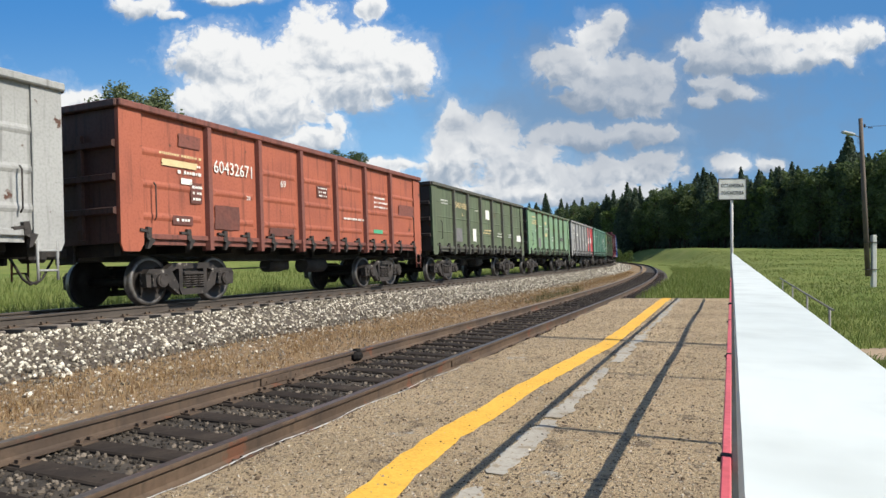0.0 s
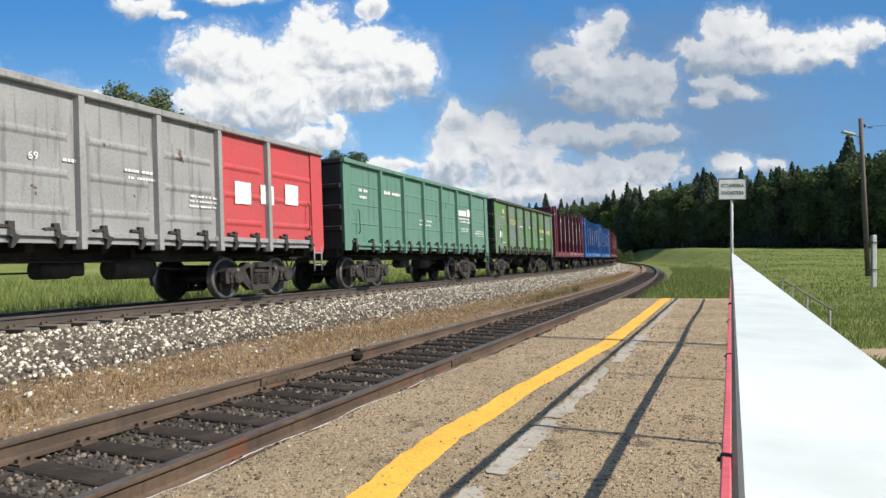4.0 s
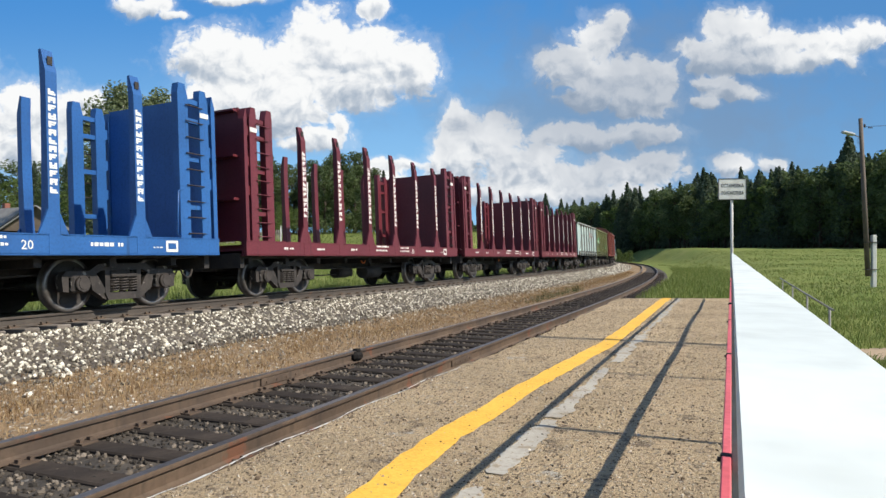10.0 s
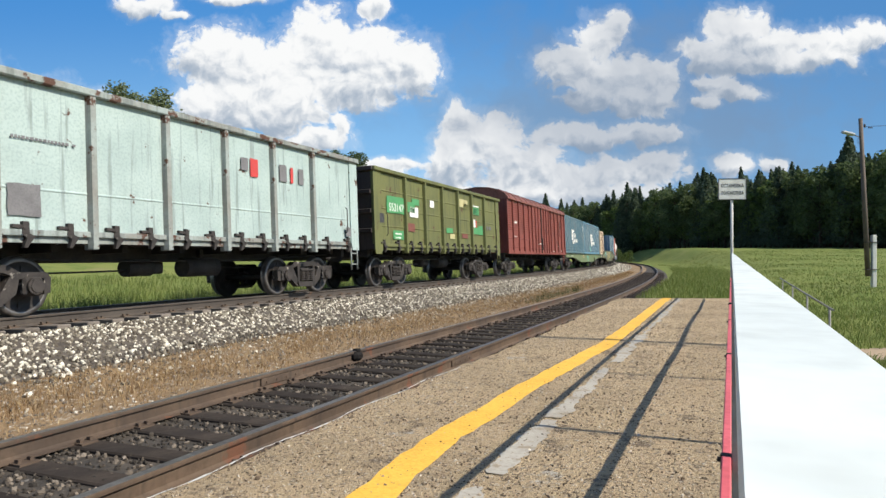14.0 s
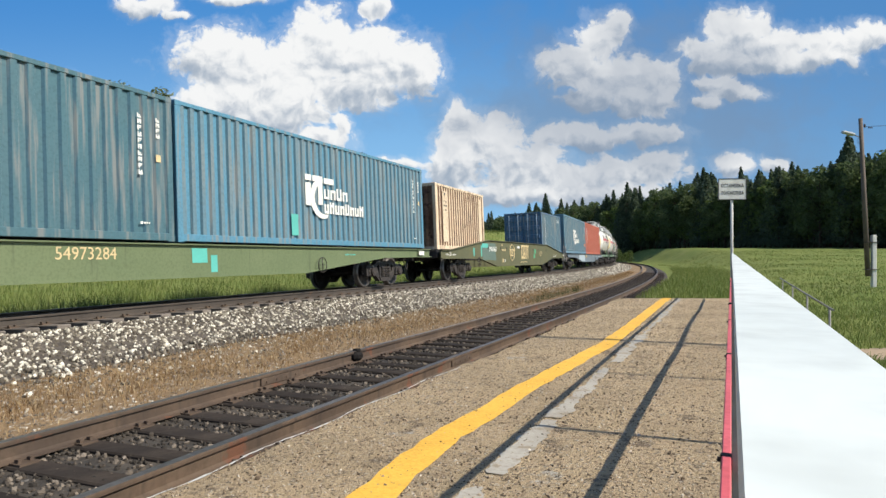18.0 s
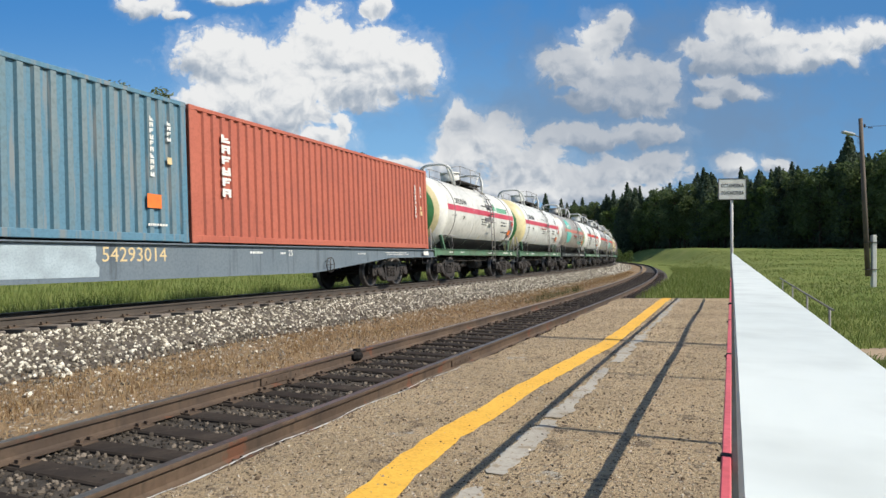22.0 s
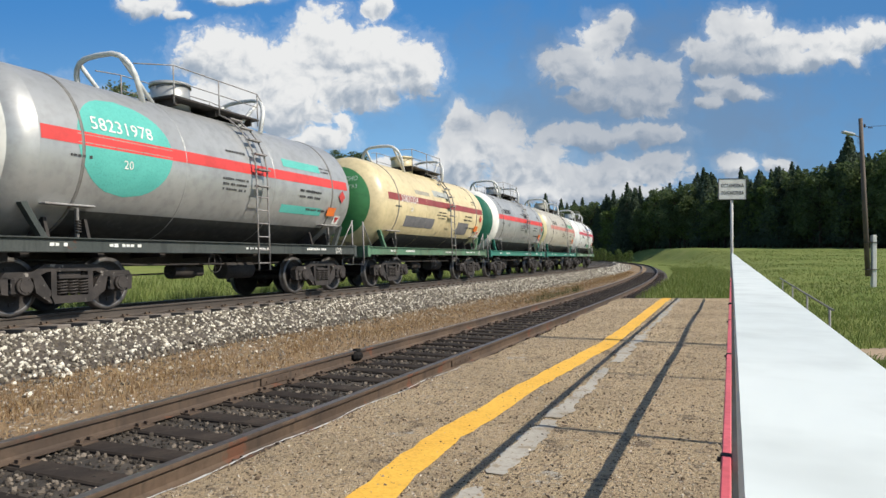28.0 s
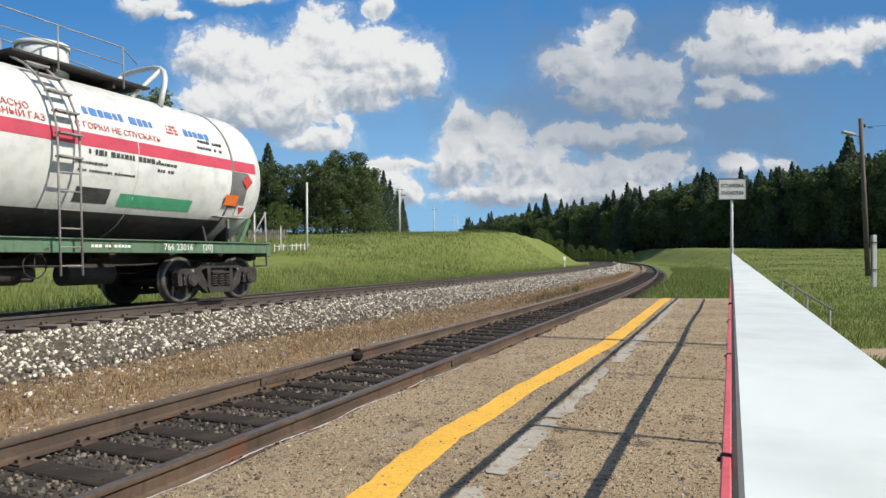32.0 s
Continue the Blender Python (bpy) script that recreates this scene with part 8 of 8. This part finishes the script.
bm_tube(bm, [PT + Vector((0.2, 0, -0.45)), PT + Vector((4.5, 3, 0.2)), PT + Vector((12, 8, 1.6))], 0.012, 4)
part("wire", bm, M_BOGIE, lamp_pole)

# stop sign for locomotives at the end of the railing
sgx, sgy = at_px(1295.5, 20.6), 20.6
sign = tagged(new("stop_sign"), "white stop sign with black letters on a thin grey pole", "sign")
sg0 = gz(sgx, sgy)
sign.matrix_basis = pose(sgx, sgy, sg0, 0, 0, -6)
zt_ = (446.4 - 317) / 1208 * 20.6 + 1.08 - sg0
bm = bmesh.new()
bm_cyl(bm, (0, 0.02, -0.3), (0, 0.02, zt_ - 0.05), 0.045, 10)
part("pole", bm, M_CONCPOLE, sign, "thin grey pole")
bm = bmesh.new()
bm_box(bm, (0, -0.03, zt_ - 0.315), (0.82, 0.03, 0.64), bevel=0.01)
part("panel", bm, M_LET_W, sign, "white sign panel")
bm = bmesh.new()
for a, b, cc, dd in ((0, 0.312, 0.80, 0.022), (0, -0.312, 0.80, 0.022), (-0.40, 0, 0.022, 0.62), (0.40, 0, 0.022, 0.62)):
    bm_box(bm, (a, -0.048, zt_ - 0.315 + b), (cc, 0.006, dd))
part("border", bm, M_LET_K, sign, "black border")
for txt, z in (("ОСТАНОВКА", zt_ - 0.26), ("ЛОКОМОТИВА", zt_ - 0.48)):
    me = letters(txt, 0.105, M_LET_K)
    wd = max(v.co.x for v in me.vertices)
    put("lettering", me, sign, m=pose(-0.33, -0.050, z, 90, 0, 0) @ Matrix.Diagonal((0.66 / wd, 1, 1, 1)))

# pipe handrail on the meadow's side
hand = tagged(new("pipe_handrail"), "thin grey pipe handrail on the meadow side of the platform", "handrail")
hand.matrix_basis = RM
bm = bmesh.new()
bm_tube(bm, [(14.7, 1.76, 0.18), (20, 1.76, 0.20), (30, 1.76, 0.24)], 0.022, 8)
part("rail", bm, M_POST, hand)
for u in (15.2, 19.5, 24, 28.5):
    bm = bmesh.new()
    bm_cyl(bm, (u, 1.76, -1.1), (u, 1.76, 0.19), 0.022, 8)
    part("post", bm, M_POST, hand)

# lamp pole beside the platform, known by the shadow that it throws across
hp = 6.0 / math.tan(radians(43.3))
lx_, ly_ = 1.54 + SUN_DIR.xy.normalized().x * hp, 10.26 + SUN_DIR.xy.normalized().y * hp
side_pole = tagged(new("platform_pole"), "slim grey metal pole beside the platform", "pole")
side_pole.matrix_basis = pose(lx_, ly_, PLAT_Z)
bm = bmesh.new()
bm_cyl(bm, (0, 0, -1.2), (0, 0, 6.0), 0.095, 14, 0.075)
part("shaft", bm, M_POST, side_pole)
bm = bmesh.new()
bm_cyl(bm, (0, 0, -0.9), (0, 0, -0.6), 0.12, 12)
part("base", bm, M_CONCPOLE, side_pole)

# sandy path across the meadow's near corner
M_SAND = surf("sandy_path", (0.36, 0.27, 0.175), (0.28, 0.21, 0.14), 0.95, 0, 1.5, 14, bump=0.5)
V, F = [], []
rr = random.Random(3)
for i in range(40):
    u = i / 39
    x, y = 6.6 + 24 * u, 13.75 - 1.2 * u + 0.15 * math.sin(u * 9)
    for k_, o in enumerate((-1.0, -0.3, 0.4, 1.0)):
        yy_ = y + o * (0.62 + 0.16 * rr.random())
        V.append((x, yy_, gz(x, yy_) + 0.03))
    if i:
        b = 4 * i
        F += [(b - 4 + j, b + j, b + j + 1, b - 3 + j) for j in range(3)]
tagged(soup("dirt_path", V, F, M_SAND, True), "sandy brown footpath through the meadow", "path", kind="structure")
# kilometre post by the bend
kx, ky, _ = trk(70, -3.4)
bm = bmesh.new()
bm_box(bm, (0, 0, 0.7), (0.16, 0.16, 1.5), bevel=0.02)
bm_box(bm, (0, 0, 1.6), (0.5, 0.08, 0.4), bevel=0.02)
ob = put("kilometre_post", finish("kilometre_post", bm, M_CONCPOLE), m=pose(float(kx), float(ky), float(grade(70)) - 0.75, 0, 0, 40))
tagged(ob, "small white distance post beside the line", "marker post")

# ---- clouds: a sheet of sky far behind everything ----
def cloud_field(k, vec, blobs):
    """Distance to the nearest of the clouds' lobes, 1 at their rim, and how far each place faces the sun on its lobe."""
    last, num, den = None, None, None
    for cx, cy, rx, ry in blobs:
        sub, scl, ln = k.n("VectorMath", operation="SUBTRACT"), k.n("VectorMath", operation="MULTIPLY"), k.n("VectorMath", operation="LENGTH")
        dot = k.n("VectorMath", operation="DOT_PRODUCT")
        k.link(vec, sub.inputs[0])
        sub.inputs[1].default_value = (cx, cy, 0)
        k.link(sub.outputs[0], scl.inputs[0])
        scl.inputs[1].default_value = (1 / rx, 1 / ry, 0)
        k.link(scl.outputs[0], ln.inputs[0])
        k.link(scl.outputs[0], dot.inputs[0])
        dot.inputs[1].default_value = (0.22, -0.97, 0)
        wt = k.math("POWER", k.math("MAXIMUM", k.math("SUBTRACT", 1.75, ln.outputs["Value"]), 0.001), 2.5)
        up = k.math("MULTIPLY", wt, dot.outputs["Value"])
        if last is None:
            last, num, den = ln.outputs["Value"], up, wt
        else:
            mn = k.n("Math", operation="SMOOTH_MIN")
            k.link(last, mn.inputs[0]), k.link(ln.outputs["Value"], mn.inputs[1])
            mn.inputs[2].default_value = 0.25
            last, num, den = mn.outputs[0], k.math("ADD", num, up), k.math("ADD", den, wt)
    return last, k.math("DIVIDE", num, k.math("MAXIMUM", den, 0.0005))


CLOUDS_A = [(390, 105, 88, 52), (470, 145, 105, 62), (560, 85, 66, 66), (640, 105, 88, 62), (722, 120, 58, 50), (610, 160, 85, 34), (400, 192, 105, 42), (490, 195, 85, 42), (560, 245, 52, 20), (596, 226, 18, 24), (520, 256, 40, 15)]
CLOUDS_B = [(250, 10, 52, 18), (300, 25, 26, 9), (410, -2, 62, 10), (60, 205, 85, 52), (135, 188, 48, 34), (30, 268, 110, 34), (660, 15, 26, 18), (690, 292, 60, 13), (640, 312, 90, 14), (702, 335, 36, 28), (-80, 150, 70, 50)]
CLOUDS_C = [(808, 213, 30, 30), (850, 250, 72, 46), (920, 288, 84, 36), (800, 290, 48, 44), (960, 322, 130, 30), (1090, 308, 110, 28), (1150, 292, 56, 22), (1010, 346, 190, 16), (860, 345, 90, 16)]
CLOUDS_D = [(1055, 72, 44, 40), (1010, 120, 60, 40), (1092, 140, 85, 40), (1160, 140, 40, 32), (1135, 182, 66, 26), (1082, 48, 26, 26), (1040, 168, 46, 24), (1030, 244, 92, 20), (1135, 236, 62, 20), (1255, 148, 34, 13), (1235, 180, 26, 11), (1290, 165, 52, 12)]
CLOUDS_E = [(1300, 64, 60, 44), (1240, 92, 48, 26), (1368, 84, 52, 34), (1285, 112, 88, 20), (1390, 112, 66, 16), (1468, 80, 54, 36), (1528, 64, 44, 26), (1440, 106, 56, 16), (1292, 296, 36, 20), (1362, 290, 28, 13), (1640, 90, 60, 30)]


def cloud_material():
    k = Nodes("cloud_sheet")
    tc = k.n("TexCoord")
    px = k.n("VectorMath", operation="MULTIPLY_ADD")        # metres on the sheet to sky units
    k.link(tc.outputs["Object"], px.inputs[0])
    px.inputs[1].default_value, px.inputs[2].default_value = (1208 / 4300.0, 0, -1208 / 4300.0), (784, 0, 446.4 + 1.0765 * 1208 / 4300.0)
    sw = k.n("SeparateXYZ")
    k.link(px.outputs[0], sw.inputs[0])
    cm = k.n("CombineXYZ")
    k.link(sw.outputs[0], cm.inputs[0]), k.link(sw.outputs[2], cm.inputs[1])
    vec = cm.outputs[0]
    warp = k.n("TexNoise")
    k.link(vec, warp.inputs["Vector"])
    warp.inputs["Scale"].default_value, warp.inputs["Detail"].default_value = 0.018, 5
    off = k.n("VectorMath", operation="MULTIPLY_ADD")
    k.link(warp.outputs["Color"], off.inputs[0])
    off.inputs[1].default_value, off.inputs[2].default_value = (52, 40, 0), (-26, -20, 0)
    add = k.n("VectorMath", operation="ADD")
    k.link(vec, add.inputs[0]), k.link(off.outputs[0], add.inputs[1])
    p0 = add.outputs[0]
    def moved(dx, dy):
        sh = k.n("VectorMath", operation="ADD")
        k.link(p0, sh.inputs[0])
        sh.inputs[1].default_value = (dx, dy, 0)
        return sh.outputs[0]

    blobs = CLOUDS_A + CLOUDS_B + CLOUDS_C + CLOUDS_D + CLOUDS_E
    lean = moved(6, -13)
    f0, facing = cloud_field(k, p0, blobs)
    def billow(v, scale, detail):
        vo = k.n("TexVoronoi", feature="SMOOTH_F1")
        k.link(v, vo.inputs["Vector"])
        vo.inputs["Scale"].default_value, vo.inputs["Detail"].default_value = scale, detail
        vo.inputs["Roughness"].default_value, vo.inputs["Lacunarity"].default_value = 0.55, 2.2
        vo.inputs["Smoothness"].default_value = 0.6
        return vo.outputs["Distance"]

    a0 = k.noise(p0, 0.012, 3)
    b0 = billow(p0, 0.026, 3.0)
    c0, c1 = billow(p0, 0.019, 1.2), billow(lean, 0.019, 1.2)
    g0 = k.noise(p0, 0.11, 5, 0.6)
    d0 = k.math("ADD", k.math("ADD", f0, k.math("MULTIPLY", k.math("SUBTRACT", a0, 0.5), 0.75)), k.math("MULTIPLY", k.math("SUBTRACT", b0, 0.80), 0.55))
    d0 = k.math("ADD", d0, k.math("MULTIPLY", k.math("SUBTRACT", g0, 0.5), 0.42))
    cover = k.ramp(d0, 1.34, 0.96)
    wisp = k.math("MULTIPLY", k.ramp(d0, 1.75, 1.1), 0.22)
    lit = k.math("ADD", facing, k.math("MULTIPLY", k.math("SUBTRACT", c1, c0), 0.75))
    lit = k.math("ADD", lit, k.math("MULTIPLY", k.math("SUBTRACT", k.noise(lean, 0.05, 5), k.noise(p0, 0.05, 5)), 1.1))
    lit = k.math("ADD", lit, k.math("MULTIPLY", k.math("SUBTRACT", f0, 0.6), 0.25))
    light = k.ramp(lit, -0.95, 0.25)
    col = k.mix(light, (0.44, 0.53, 0.65), (1.10, 1.11, 1.11))
    # the blue behind, paler towards the horizon and duller to the right
    blue = k.mix(k.ramp(sw.outputs[2], -40.0, 420.0), (0.082, 0.325, 0.780), (0.36, 0.70, 1.06))
    blue = k.mix(k.ramp(sw.outputs[0], 650.0, 1500.0), blue, k.mix(0.55, blue, (0.120, 0.300, 0.600)))
    em = k.n("Emission")
    # a thin veil of the engine's smoke hangs before the clouds
    sm = k.n("VectorMath", operation="SUBTRACT")
    k.link(p0, sm.inputs[0])
    sm.inputs[1].default_value = (1120, 195, 0)
    sm2, sm3 = k.n("VectorMath", operation="MULTIPLY"), k.n("VectorMath", operation="LENGTH")
    k.link(sm.outputs[0], sm2.inputs[0])
    sm2.inputs[1].default_value = (1 / 430, 1 / 230, 0)
    k.link(sm2.outputs[0], sm3.inputs[0])
    veil = k.math("MULTIPLY", k.ramp(k.math("ADD", sm3.outputs["Value"], k.math("MULTIPLY", k.math("SUBTRACT", a0, 0.5), 1.2)), 1.1, 0.2), 0.66)
    thick = k.math("MAXIMUM", cover, wisp)
    cc_ = k.mix(thick, blue, col)
    k.link(k.mix(k.math("MULTIPLY", veil, 0.85), cc_, (0.24, 0.33, 0.47)), em.inputs["Color"])
    em.inputs["Strength"].default_value = 0.65
    k.link(em.outputs[0], k.t.nodes["Material Output"].inputs["Surface"])
    k.t.nodes.remove(k.bsdf)
    return k.m


clouds = soup("clouds", [(-4200, 0, -20), (4200, 0, -20), (4200, 0, 2200), (-4200, 0, 2200)], [(0, 1, 2, 3)], cloud_material())
tagged(clouds, "white summer cumulus clouds drifting in a blue sky", "clouds", kind="structure")


# ---- everything that moves ----
def motions():
    times = [i * 0.25 for i in range(129)]
    for thing, c, base, m in TRAIN:
        walk(thing, [(t, wagon_pose(c - travelled(t), base) @ (m or Matrix.Identity(4))) for t in times])
    done = {}
    for wheel, dx, c in WHEELSETS:
        # the wheels roll while their wagon is near enough to see them turn
        if c not in done:
            near = [i / 30 for i in range(961) if -16 < c - travelled(i / 30) < 36]
            done[c] = ([0.0] if near[0] > 0 else []) + near + ([32.0] if near[-1] < 32 else [])
        lo, hi = done[c][1] if len(done[c]) > 1 else 0, done[c][-2]
        walk(wheel, [(t, pose(dx, 0, 0.475, 0, -math.degrees(travelled(min(max(t, lo), hi)) / 0.48), 0)) for t in done[c]])
    walk(clouds, [(0.0, pose(0, 4300, 0)), (16.0, pose(24, 4300, 0)), (32.0, pose(46, 4300, 0))])


motions()
